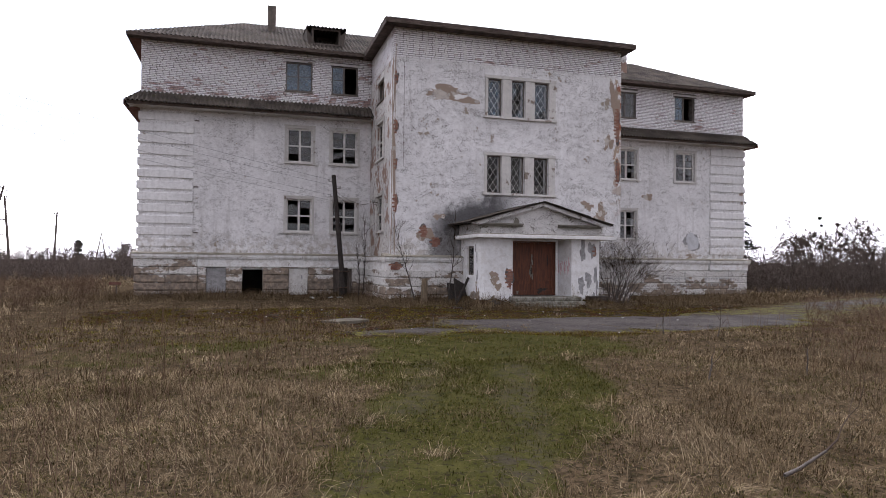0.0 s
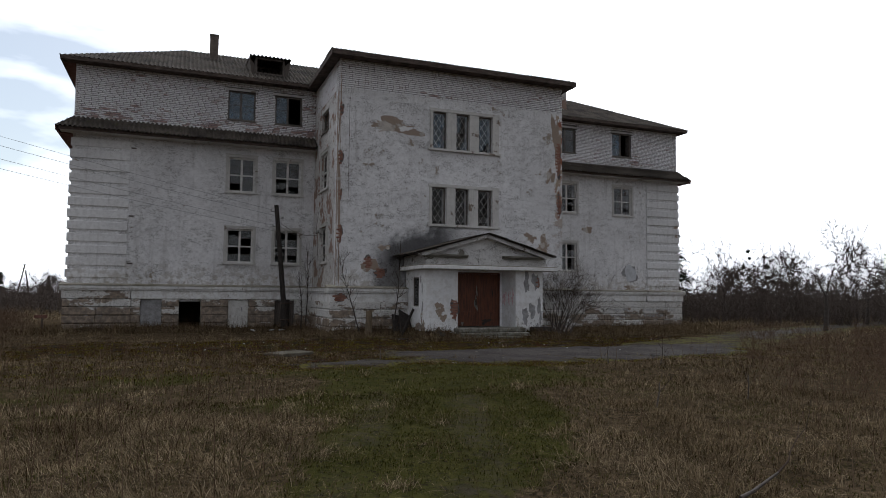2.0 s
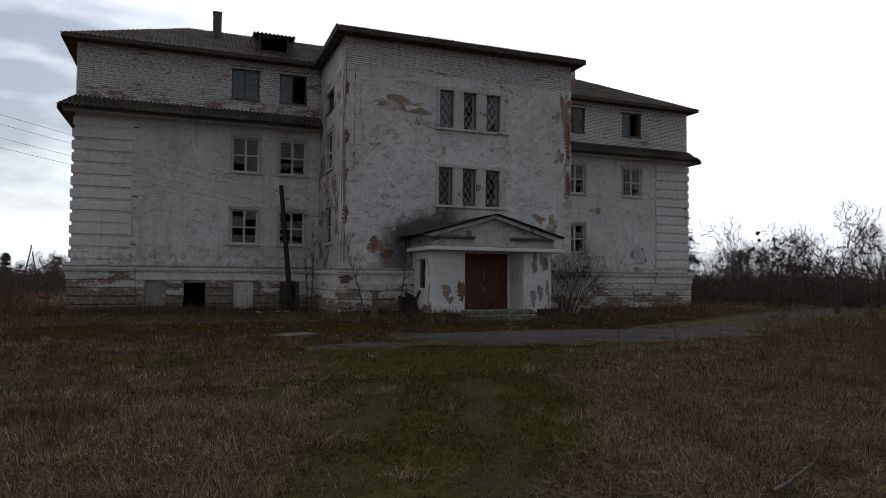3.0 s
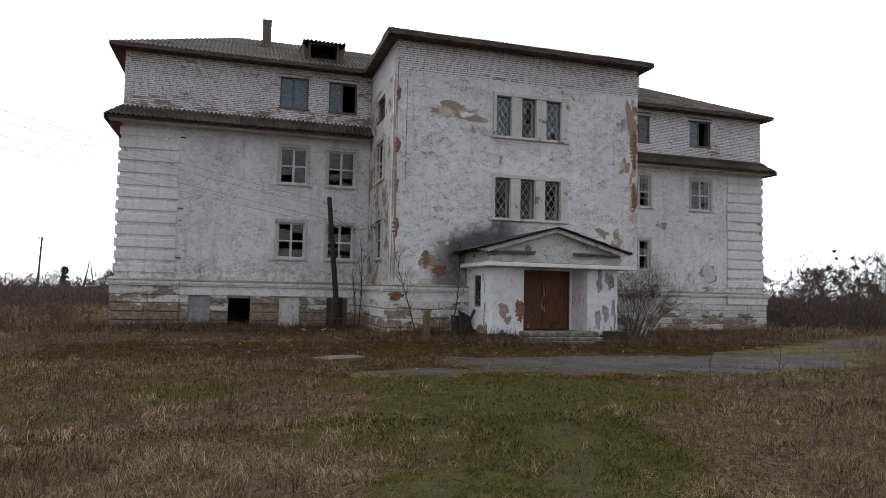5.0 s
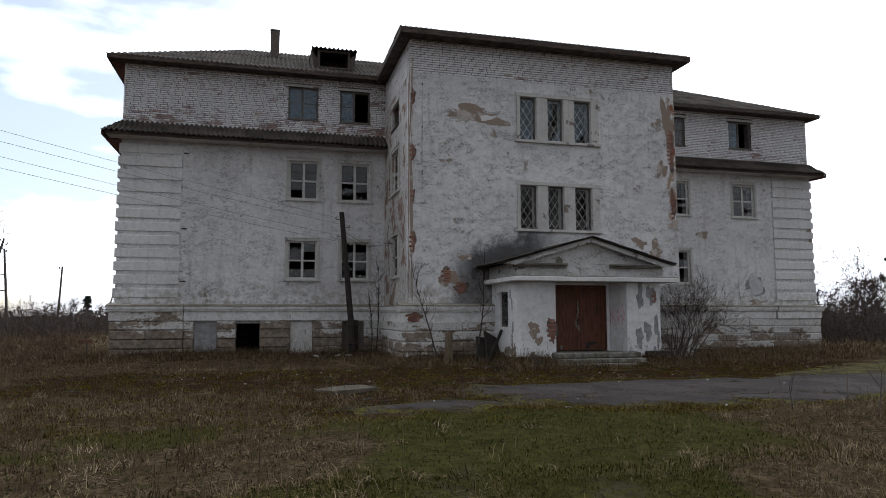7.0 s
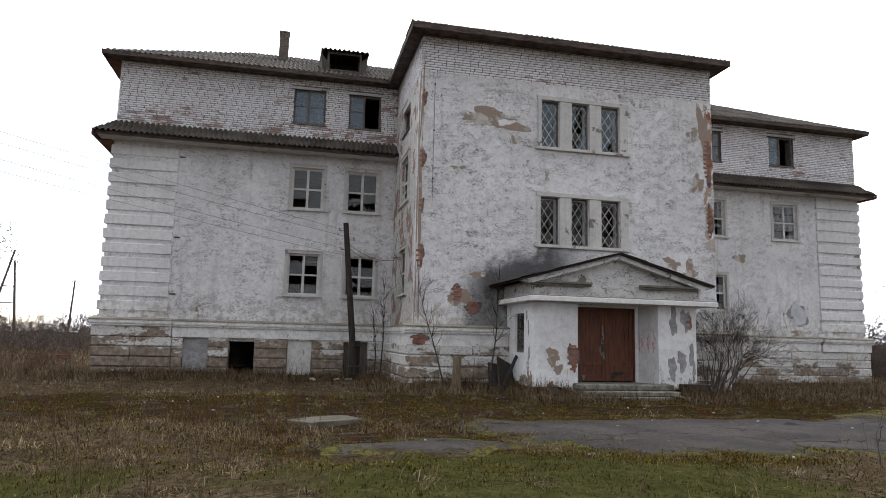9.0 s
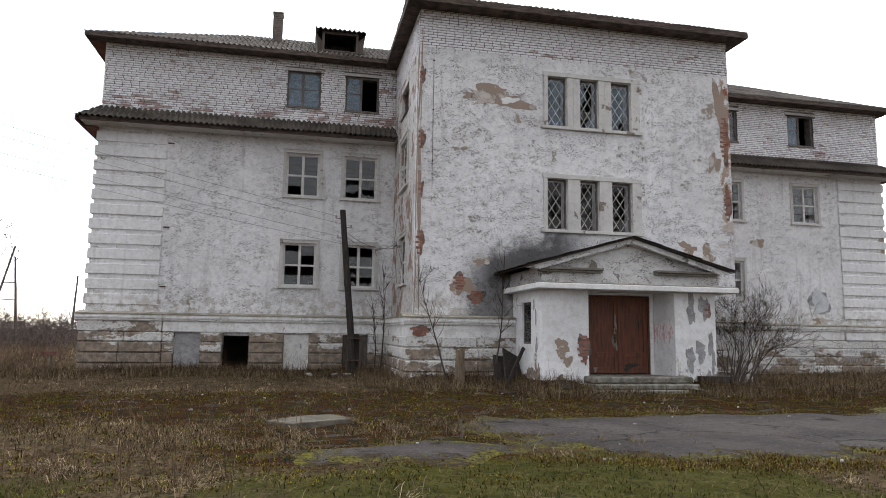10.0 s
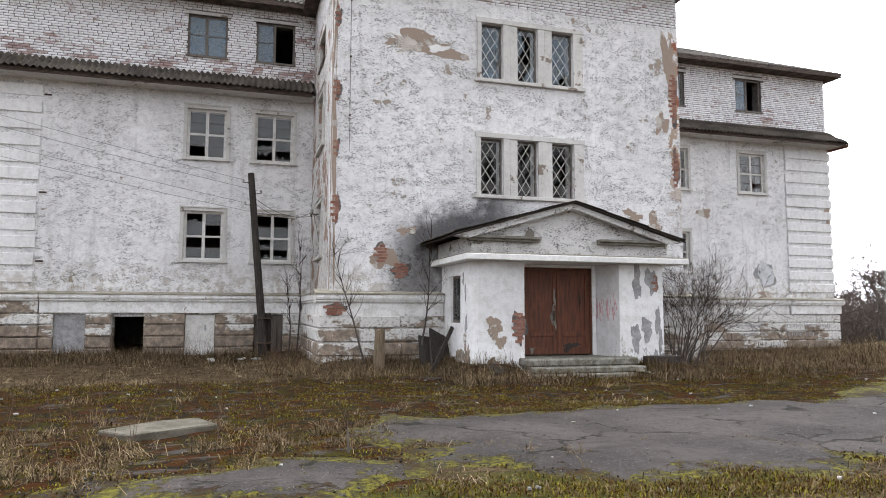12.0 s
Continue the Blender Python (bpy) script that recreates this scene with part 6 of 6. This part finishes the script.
tx, ty = (np.concatenate(p) for p in zip(scatter(2300, -4, 10.5, 4.3, 11.5, tussock_keep), scatter(2500, -9, 24, 11, 31, tussock_keep)))
k = 80
size = np.repeat(grng.uniform(0.5, 1.4, len(tx)), k)
x = np.repeat(tx, k) + grng.normal(0, 0.085, len(tx) * k) * size
y = np.repeat(ty, k) + grng.normal(0, 0.085, len(tx) * k) * size
combed = np.repeat(vnoise(tx, ty, 0.7, 45) * 12.6, k) + grng.normal(0, 0.75, len(x))
half = np.arange(len(x)) % 80 < 50
blades(grng, x[half], y[half], (grng.uniform(0.08, 0.27, len(x)) * size)[half], np.where(y < 11, 0.0022, 0.0036)[half], 2.5, M_STRAW, "tussocks", "bent pale straw-coloured grass tussocks", combed[half])
half = ~half
blades(grng, x[half], y[half], (grng.uniform(0.08, 0.26, len(x)) * size)[half], np.where(y < 11, 0.0022, 0.0036)[half], 1.6, M_DRY, "tussocks", "bent brown grass tussocks")
x, y = (np.concatenate(p) for p in zip(scatter(220000, -4, 9, 4.3, 11.5, green_keep, 0.03), scatter(260000, -8, 20, 9, 22, green_keep, 0.04)))
blades(grng, x, y, grng.uniform(0.025, 0.09, len(x)), np.where(y < 11, 0.0030, 0.0045), 1.15, M_GREEN, "green_grass", "short green grass of the trodden track")
def field_keep(x, y):
    return off_things(x, y) * smooth(road_sd(x, y), 0.3, 1.0) * (0.25 + 0.75 * smooth(vnoise(x, y, 0.35, 61), 0.3, 0.6))


x, y = (np.concatenate(p) for p in zip(scatter(42000, -30, -6, 16, 62, field_keep, 0.12), scatter(36000, 23, 52, 17, 44, field_keep, 0.12)))
blades(grng, x, y, grng.uniform(0.12, 0.42, len(x)), 0.011, 1.3, M_STRAW, "field_grass", "pale dry grass of the open field")
# straw tufts round the slab and between the paved patches
def slab_keep(x, y):
    ring = smooth(np.hypot((x - 2.6) / 3.0, (y - 18.1) / 1.6), 1.15, 0.75)
    between = smooth(np.abs((x - 5.2) * 0.25 + (y - 17.2)), 0.55, 0.15) * smooth(x, 3.4, 4.2) * smooth(x, 7.4, 6.2)
    verge = smooth(np.abs(y - 19.9 - 0.3 * np.sin(x)), 0.5, 0.1) * smooth(x, 7.5, 5.5) * smooth(x, -4, -1) * 0.35
    return np.clip(ring * 0.85 + between * 0.8 + verge, 0, 1) * smooth(vnoise(x, y, 1.9, 43), 0.25, 0.6) * off_things(x, y)


tx, ty = scatter(1900, -4, 8, 15.5, 21, slab_keep)
k = 46
size = np.repeat(grng.uniform(0.35, 1.0, len(tx)), k)
x = np.repeat(tx, k) + grng.normal(0, 0.065, len(tx) * k) * size
y = np.repeat(ty, k) + grng.normal(0, 0.065, len(tx) * k) * size
blades(grng, x, y, grng.uniform(0.08, 0.30, len(x)) * size, 0.0036, 1.45, M_DRY, "straw_tufts", "tangled straw-coloured tufts round the slab")

# small tufts and a grown-over crack on the drive
cx, cy, cr = [], [], []
for ax, ay, bx, by, w, n in ((9.45, 16.95, 9.72, 16.15, 0.05, 900), (9.72, 16.15, 9.98, 15.4, 0.06, 900), (8.2, 15.6, 8.62, 15.5, 0.13, 1300), (7.15, 16.62, 7.3, 16.58, 0.06, 350), (8.26, 17.08, 8.38, 17.05, 0.05, 300), (5.8, 17.35, 6.7, 17.22, 0.07, 900), (7.4, 15.15, 9.2, 14.85, 0.20, 4200), (5.4, 15.6, 7.4, 15.1, 0.17, 3600), (6.9, 19.6, 12.5, 20.0, 0.14, 5000)):
    u = grng.random(n)
    cx.append(ax + (bx - ax) * u + grng.normal(0, w, n))
    cy.append(ay + (by - ay) * u + grng.normal(0, w, n))
x, y = np.concatenate(cx), np.concatenate(cy)
blades(grng, x, y, grng.uniform(0.015, 0.075, len(x)), 0.005, 1.0, M_MOSS, "crack_moss", "low moss and grass in the cracks of the drive")
x, y = x[::3] + grng.normal(0, 0.02, len(x[::3])), y[::3]
blades(grng, x, y, grng.uniform(0.03, 0.10, len(x)), 0.004, 1.1, M_DRY, "crack_grass", "thin dry grass in the cracks of the drive")


def moss_keep(x, y):
    return np.maximum(np.maximum(moss_zone(x, y), smooth(moss_drive(x, y), 0.25, 0.6) * 0.8), smooth(road_sd(x, y), -0.9, -0.1) * smooth(road_sd(x, y), 0.5, 0.1) * (x < 22)) * smooth(vnoise(x, y, 1.7, 27) * 0.4 + vnoise(x, y, 4.1, 28) * 0.35 + vnoise(x, y, 9.3, 29) * 0.25, 0.42, 0.60) * off_things(x, y)


x, y = scatter(260000, -4, 17, 14.5, 25, moss_keep, 0.035)
blades(grng, x, y, grng.uniform(0.015, 0.06, len(x)), 0.006, 0.9, M_MOSS, "moss", "brown and yellow moss cushions on old paving")
x, y = scatter(170000, -8, 27, 22, 31.8, strip_keep, 0.08)
blades(grng, x, y, grng.gamma(5, 0.052, len(x)), 0.0045, 0.9, M_DRY, "tall_dry_grass", "tall dry grass along the foot of the walls")


def stalk_keep(x, y):
    right = smooth(x - 0.62 * y, 1.2, 4.5) * smooth(y, 17, 13) * 0.42
    left = smooth(0.30 * y - x, 0.5, 3.0) * 0.34
    wall = strip_keep(x, y)
    return np.clip(np.maximum(right, left) * (y < 20) + wall * 1.0 + 0.02, 0, 1) * smooth(road_sd(x, y), 0.2, 0.9) * off_things(x, y)


x, y = scatter(13000, -7, 22, 5, 31.6, stalk_keep)
n = len(x)
h = grng.gamma(5, 0.085, n) + 0.1
st = []
for i in range(n):
    p = np.array((x[i], y[i], -0.03))
    d = np.array((grng.normal(0, 0.16), grng.normal(0, 0.16), 1.0))
    q = p + d * h[i] * 0.6
    e = q + (d + grng.normal(0, 0.12, 3)) * h[i] * 0.4
    st += [(*p, *q, 0.003, 0.0025), (*q, *e, 0.0025, 0.0013)]
    for k in range(grng.integers(0, 4)):
        b = p + (e - p) * grng.uniform(0.4, 0.9)
        st.append((*b, *(b + np.array((grng.normal(0, 0.09), grng.normal(0, 0.09), 0.12)) * h[i] * 0.9), 0.002, 0.0012))
v, f = tubes(st, 3)
tagged(fast("dry_stalks", v, f, M_REDTWIG), "thin brown weed stalks standing in the meadow", "weeds", kind="stuff")

# ---- pole by the wall, wires, far poles ----
pole = thing("utility_pole", "leaning dark wooden pole bound to a stub post", "pole", at=(4.6, 30.28, 0))
bm = bmesh.new()
for a, b, r0, r1 in (((4.58, 30.2, 0.2), (4.09, 30.26, 5.34), 0.115, 0.09),):
    ax = Vector(b) - Vector(a)
    rot = ax.to_track_quat("Z", "Y").to_matrix().to_4x4()
    bmesh.ops.create_cone(bm, cap_ends=True, segments=12, radius1=r0, radius2=r1, depth=ax.length, matrix=Matrix.Translation((Vector(a) + Vector(b)) / 2) @ rot)
part("shaft", bm, M_DARKBOARD, pole)
bm = bmesh.new()
box(bm, 4.42, 4.76, 30.3, 30.56, -0.2, 1.32, bevel=0.03)
part("stub", bm, M_DARKBOARD, pole, "dark stub post")
for z in (0.45, 1.15):
    part("band", boxes((4.38, 4.80, 30.06, 30.6, z, z + 0.035), bevel=0.006), M_METAL, pole, "rusty wire band")
for i, z in enumerate((5.05, 4.75, 4.4, 4.1)):
    sx = -1 if i % 2 == 0 else 1
    px = 4.09 + (5.34 - z) * 0.1
    hook = part("hook", boxes(tuple(sorted((px + sx * 0.09, px + sx * 0.24))) + (30.24, 30.26, z, z + 0.02)), M_METAL, pole, "iron hook")
    bm = bmesh.new()
    bmesh.ops.create_cone(bm, cap_ends=True, segments=8, radius1=0.035, radius2=0.022, depth=0.1, matrix=Matrix.Translation((px + sx * 0.23, 30.25, z + 0.06)))
    part("insulator", bm, M_LITTER, hook, "small white insulator")


def cable(name, a, b, sag, r, label, mat, n=14):
    cu = bpy.data.curves.new(name, "CURVE")
    cu.dimensions, cu.bevel_depth, cu.bevel_resolution = "3D", r, 1
    sp = cu.splines.new("POLY")
    sp.points.add(n)
    for i in range(n + 1):
        t = i / n
        p = Vector(a).lerp(Vector(b), t)
        sp.points[i].co = (p.x, p.y, p.z - sag * 4 * t * (1 - t), 1)
    cu.materials.append(mat)
    return tagged(new(name, cu), label, "wire")


for i, (z, e) in enumerate(((5.12, 11.0), (4.82, 10.45), (4.46, 9.95), (4.16, 9.4))):
    sx = -1 if i % 2 == 0 else 1
    tagged(cable("overhead_wire", (4.12 + sx * 0.2 + (5.3 - z) * 0.1, 30.25, z), (-22, 25, e), 0.35, 0.006, "thin overhead wire running to the wooden pole", M_WIRE), group="overhead wires")
cable("overhead_wire", (4.25, 30.25, 4.6), (5.95, 29.4, 4.1), 0.25, 0.008, "slack wire from the pole to the wall", M_WOOD)


def far_pole(x, y, top, feet, arms, label):
    """A wooden pole; a second foot makes it an A-frame with rungs."""
    p = thing("far_pole", label, "pole", "poles across the meadow", at=(x, y, 0))
    for n, (dx, dy) in enumerate(feet):
        v, f = tubes([(x + dx, y + dy, -0.3, x + 0.06 * n, y, top - 0.9 * n, 0.13, 0.085)], 8)
        fast("strut" if n else "shaft", v, f, M_WOOD, p)
    if len(feet) > 1:
        for k in (0.45, 0.62):
            a, b = (feet[0][0] * (1 - k), feet[1][0] * (1 - k))
            v, f = tubes([(x + a, y, top * k, x + b, y, top * k, 0.05, 0.05)], 6)
            fast("rung", v, f, M_WOOD, p)
    for k in range(arms):
        way = 1 if k % 2 else -1
        h = part("hook", boxes((*sorted((x + way * 0.06, x + way * 0.26)), y - 0.02, y + 0.02, top - 0.25 - 0.3 * k, top - 0.2 - 0.3 * k)), M_METAL, p, "iron hook")
        part("insulator", boxes((x + way * 0.25 - 0.05, x + way * 0.25 + 0.05, y - 0.05, y + 0.05, top - 0.2 - 0.3 * k, top - 0.04 - 0.3 * k), bevel=0.015), M_LITTER, h)


far_pole(-19.9, 68.9, 7.95, ((-1.9, 0.0), (0.55, 0.4)), 4, "dark wooden A-frame pole with iron hooks")
far_pole(-18.2, 79.6, 6.35, ((-0.25, 0.0),), 1, "plain thin wooden pole far off")
far_pole(-20.1, 113.6, 5.5, ((-1.1, 0.0), (0.9, 0.3)), 4, "dark wooden A-frame pole far off")

# ---- loose things in the yard ----


def slab_thing(name, pts, z0, z1, mat, label, category):
    bm = bmesh.new()
    prism(bm, pts, lambda u, d, w: (u, w, d), z0, z1)
    bmesh.ops.bevel(bm, geom=bm.edges[:], offset=0.015, segments=1, affect="EDGES")
    return tagged(part(name, bm, mat), label, category)


slab_thing("concrete_slab", [(2.36, 18.98), (2.74, 18.58), (3.05, 18.72), (3.68, 19.10), (3.42, 19.66), (2.9, 19.52)], -0.05, 0.045, M_SLAB, "broken pale concrete slab lying in the mossy yard", "slab")
bm = bmesh.new()
bmesh.ops.create_cone(bm, cap_ends=True, segments=11, radius1=0.15, radius2=0.11, depth=1.05, matrix=Matrix.Translation((7.02, 25.8, 0.4)))
for v in bm.verts:
    if v.co.z > 0.8:
        v.co += Vector((random.uniform(-0.02, 0.02), random.uniform(-0.02, 0.02), random.uniform(-0.12, 0.08)))
    else:
        v.co += Vector((random.uniform(-0.02, 0.02), random.uniform(-0.02, 0.02), 0))
tagged(part("post_stump", bm, M_STUMP), "rotten grey post stump in tall dry grass", "stump")
slab_thing("stone_block", [(13.12, 24.25), (14.0, 24.2), (14.05, 24.75), (13.15, 24.8)], -0.1, 0.36, M_DARKBOARD, "dark weathered block beside the porch steps", "block")
for w, h, turn in ((0.72, 1.2, (8.22, 25.55, 0.05, -30, 24, 24)), (0.10, 1.35, (8.12, 25.3, 0.03, -16, 38, 15)), (0.5, 0.9, (8.05, 25.9, 0.05, -30, 10, 10))):
    bm = bmesh.new()
    box(bm, 0, w, 0, 0.045, 0, h, bevel=0.006)
    ob = tagged(part("leaning_board", bm, M_DARKBOARD), "dark old board leaning against the porch wall", "board", "boards by the porch")
    ob.matrix_world = pose(*turn)
bm = bmesh.new()
box(bm, -4.62, -4.56, 31.3, 31.36, -0.1, 0.62, bevel=0.008)
sign = tagged(part("garden_post", bm, M_WOOD), "small leaning post with a board", "post")
part("board", boxes((-4.86, -4.42, 31.25, 31.29, 0.54, 0.66), bevel=0.006), M_REDEAVE, sign)

lrng = np.random.default_rng(91)
for k in range(40):
    if k < 24:
        x, y = lrng.uniform(-2, 18), lrng.uniform(20.0, 24.0)
    else:
        x, y = lrng.uniform(3, 14), lrng.uniform(14.5, 21)
    bm = bmesh.new()
    w = lrng.uniform(0.010, 0.030)
    prism(bm, blob(0, 0, w * 2, w * 1.3, lrng, 8, 0.5), lambda u, d, q: (u, q, d), 0, 0.02)
    ob = tagged(part("litter", bm, M_LITTER if k % 3 else M_CONCRETE), "small pale scrap lying on the ground", "litter", "scraps on the ground")
    ob.matrix_world = pose(x, y, float(ground_z(np.array(x), np.array(y))) + 0.022, lrng.uniform(-12, 12), lrng.uniform(-12, 12), lrng.uniform(0, 360))
for k in range(4):
    bm = bmesh.new()
    w = 0.22 + 0.06 * k
    prism(bm, blob(0, 0, w, w * 0.6, lrng, 9, 0.4), lambda u, d, q: (u, q, d), 0, 0.03)
    ob = tagged(part("rubble", bm, M_LITTER), "broken white plaster lump by the wall", "rubble", "plaster rubble")
    ob.matrix_world = pose((4.0, 4.35, 3.2, 12.7)[k], (29.9, 29.8, 29.7, 23.6)[k], 0.05, 8, -6, 40 * k)

# loose grit and stones on the drive
n = 13000
x, y = grng.uniform(2, 16, n), grng.uniform(14.3, 22, n)
ok = road_sd(x, y) < 0.1
x, y = x[ok], y[ok]
r = grng.gamma(1.6, 0.0032, len(x)) + 0.002
z = ground_z(x, y) + 0.024
o = np.array([(1, 0, 0), (0, 1, 0), (-1, 0, 0), (0, -1, 0), (0, 0, 0.7), (0, 0, -0.6)])
v = (np.stack([x, y, z], -1)[:, None] + o[None] * r[:, None, None] * grng.uniform(0.6, 1.3, (len(x), 6, 1))).reshape(-1, 3)
q = np.array([(0, 1, 4), (1, 2, 4), (2, 3, 4), (3, 0, 4), (1, 0, 5), (2, 1, 5), (3, 2, 5), (0, 3, 5)])
f = (np.arange(len(x))[:, None, None] * 6 + q[None]).reshape(-1, 3)
tagged(fast("gravel", v, f, M_GRIT), "loose grit and small stones on the drive", "gravel", kind="stuff")

# bracket and loose wires on the side wall of the middle block
bracket = part("wire_bracket", boxes((5.80, 5.99, 30.0, 30.03, 4.18, 4.21), (5.80, 5.83, 29.7, 30.3, 4.17, 4.2), bevel=0.004), M_METAL, building, "iron wire bracket on the side wall")
for k in range(4):
    part("insulator", boxes((5.79, 5.84, 29.72 + 0.17 * k, 29.77 + 0.17 * k, 4.2, 4.3), bevel=0.01), M_LITTER, bracket)
for a, b, s in (((5.8, 29.75, 4.25), (5.95, 29.2, 3.3), -0.12), ((5.8, 30.0, 4.25), (5.95, 30.4, 3.0), 0.15), ((5.8, 30.2, 4.25), (5.96, 30.5, 5.2), -0.1), ((4.2, 30.25, 4.5), (5.8, 30.2, 4.25), 0.3)):
    tagged(cable("loose_wire", a, b, s, 0.007, "loose dark wire hanging at the wall bracket", M_WOOD), group="loose wires")

# ---- bricks of the top storey and under the eaves ----


def brick_field(place, u0, u1, z0, z1, holes, parent, single=None, seed=0):
    """Courses of painted bricks standing a little proud of their mortar; those in the stretch 'single' are parts of their own."""
    rng = np.random.default_rng(seed)
    L, H, J, D = 0.25, 0.065, 0.012, 0.02
    meshes = {}

    def one(length):
        key = round(length, 2)
        if key not in meshes:
            bm = bmesh.new()
            c = 0.005
            front_v = [(c, 0, c), (key - c, 0, c), (key - c, 0, H - c), (c, 0, H - c)]
            back_v = [(0, D, 0), (key, D, 0), (key, D, H), (0, D, H)]
            vs = [bm.verts.new(Vector(place(*p)) - Vector(place(0, 0, 0))) for p in front_v + back_v]
            bm.faces.new(vs[:4])
            for i in range(4):
                j = (i + 1) % 4
                bm.faces.new([vs[i], vs[i + 4], vs[j + 4], vs[j]])
            bmesh.ops.recalc_face_normals(bm, faces=bm.faces)
            me = bpy.data.meshes.new("brick")
            bm.to_mesh(me)
            bm.free()
            me.materials.append(M_BRICK)
            meshes[key] = me
        return meshes[key]

    verts, faces, count = [], [], 0
    rows = int((z1 - z0) / (H + J))
    step = (z1 - z0) / rows
    for r in range(rows):
        z = z0 + r * step + rng.uniform(0.003, 0.009)
        u = u0 - (0.131 if r % 2 else 0.0) - rng.uniform(0, 0.07)
        while u < u1:
            ln = L * (0.5 if rng.random() < 0.12 else rng.uniform(0.94, 1.06))
            a, b = max(u, u0), min(u + ln, u1)
            u += ln + J * rng.uniform(0.8, 1.4)
            spans = [(a, b)]
            for h in holes:
                if h[2] - 0.02 < z + H and h[3] + 0.02 > z:
                    cut = []
                    for p, q in spans:
                        if q <= h[0] or p >= h[1]:
                            cut.append((p, q))
                        else:
                            if p < h[0] - 0.03:
                                cut.append((p, h[0]))
                            if q > h[1] + 0.03:
                                cut.append((h[1], q))
                    spans = cut
            for p, q in spans:
                if q - p < 0.035:
                    continue
                proud = -rng.uniform(0.0, 0.006)
                if single and count < 300 and single[0] < p < single[1] and single[2] < z < single[3]:
                    ob = new("brick", one(q - p))
                    ob.parent = parent
                    ob.location = place(p, proud, z)
                    count += 1
                    continue
                c = 0.005
                base = len(verts)
                verts += [place(p + c, proud, z + c), place(q - c, proud, z + c), place(q - c, proud, z + H - c), place(p + c, proud, z + H - c),
                          place(p, D, z), place(q, D, z), place(q, D, z + H), place(p, D, z + H)]
                faces += [(base, base + 1, base + 2, base + 3)] + [(base + i, base + i + 4, base + (i + 1) % 4 + 4, base + (i + 1) % 4) for i in range(4)]
    ob = fast("bricks", verts, faces, M_BRICK, parent)
    bm = bmesh.new()
    bm.from_mesh(ob.data)
    bmesh.ops.recalc_face_normals(bm, faces=bm.faces)
    bm.to_mesh(ob.data)
    bm.free()
    tagged(ob, kind="stuff")


wide = lambda hs: [(h[0] - 0.10, h[1] + 0.10, h[3], h[3] + 0.11) for h in hs]
brick_field(front(WY), LX0, CX0, 8.76, 11.04, L3 + wide(L3), brick_l, (1.9, 5.9, 8.7, 9.9), 1)
brick_field(front(WY), CX1, RX1, 8.76, 11.04, R3 + wide(R3), brick_r, (16.2, 21, 8.7, 9.8), 2)
brick_field(front(FY), CX0, CX1, 9.78, 11.0, [], brick_c, (6, 10, 9.7, 10.8), 3)
brick_field(side(CX0), FY + 0.05, WY, 9.78, 11.0, [], brick_s, None, 4)
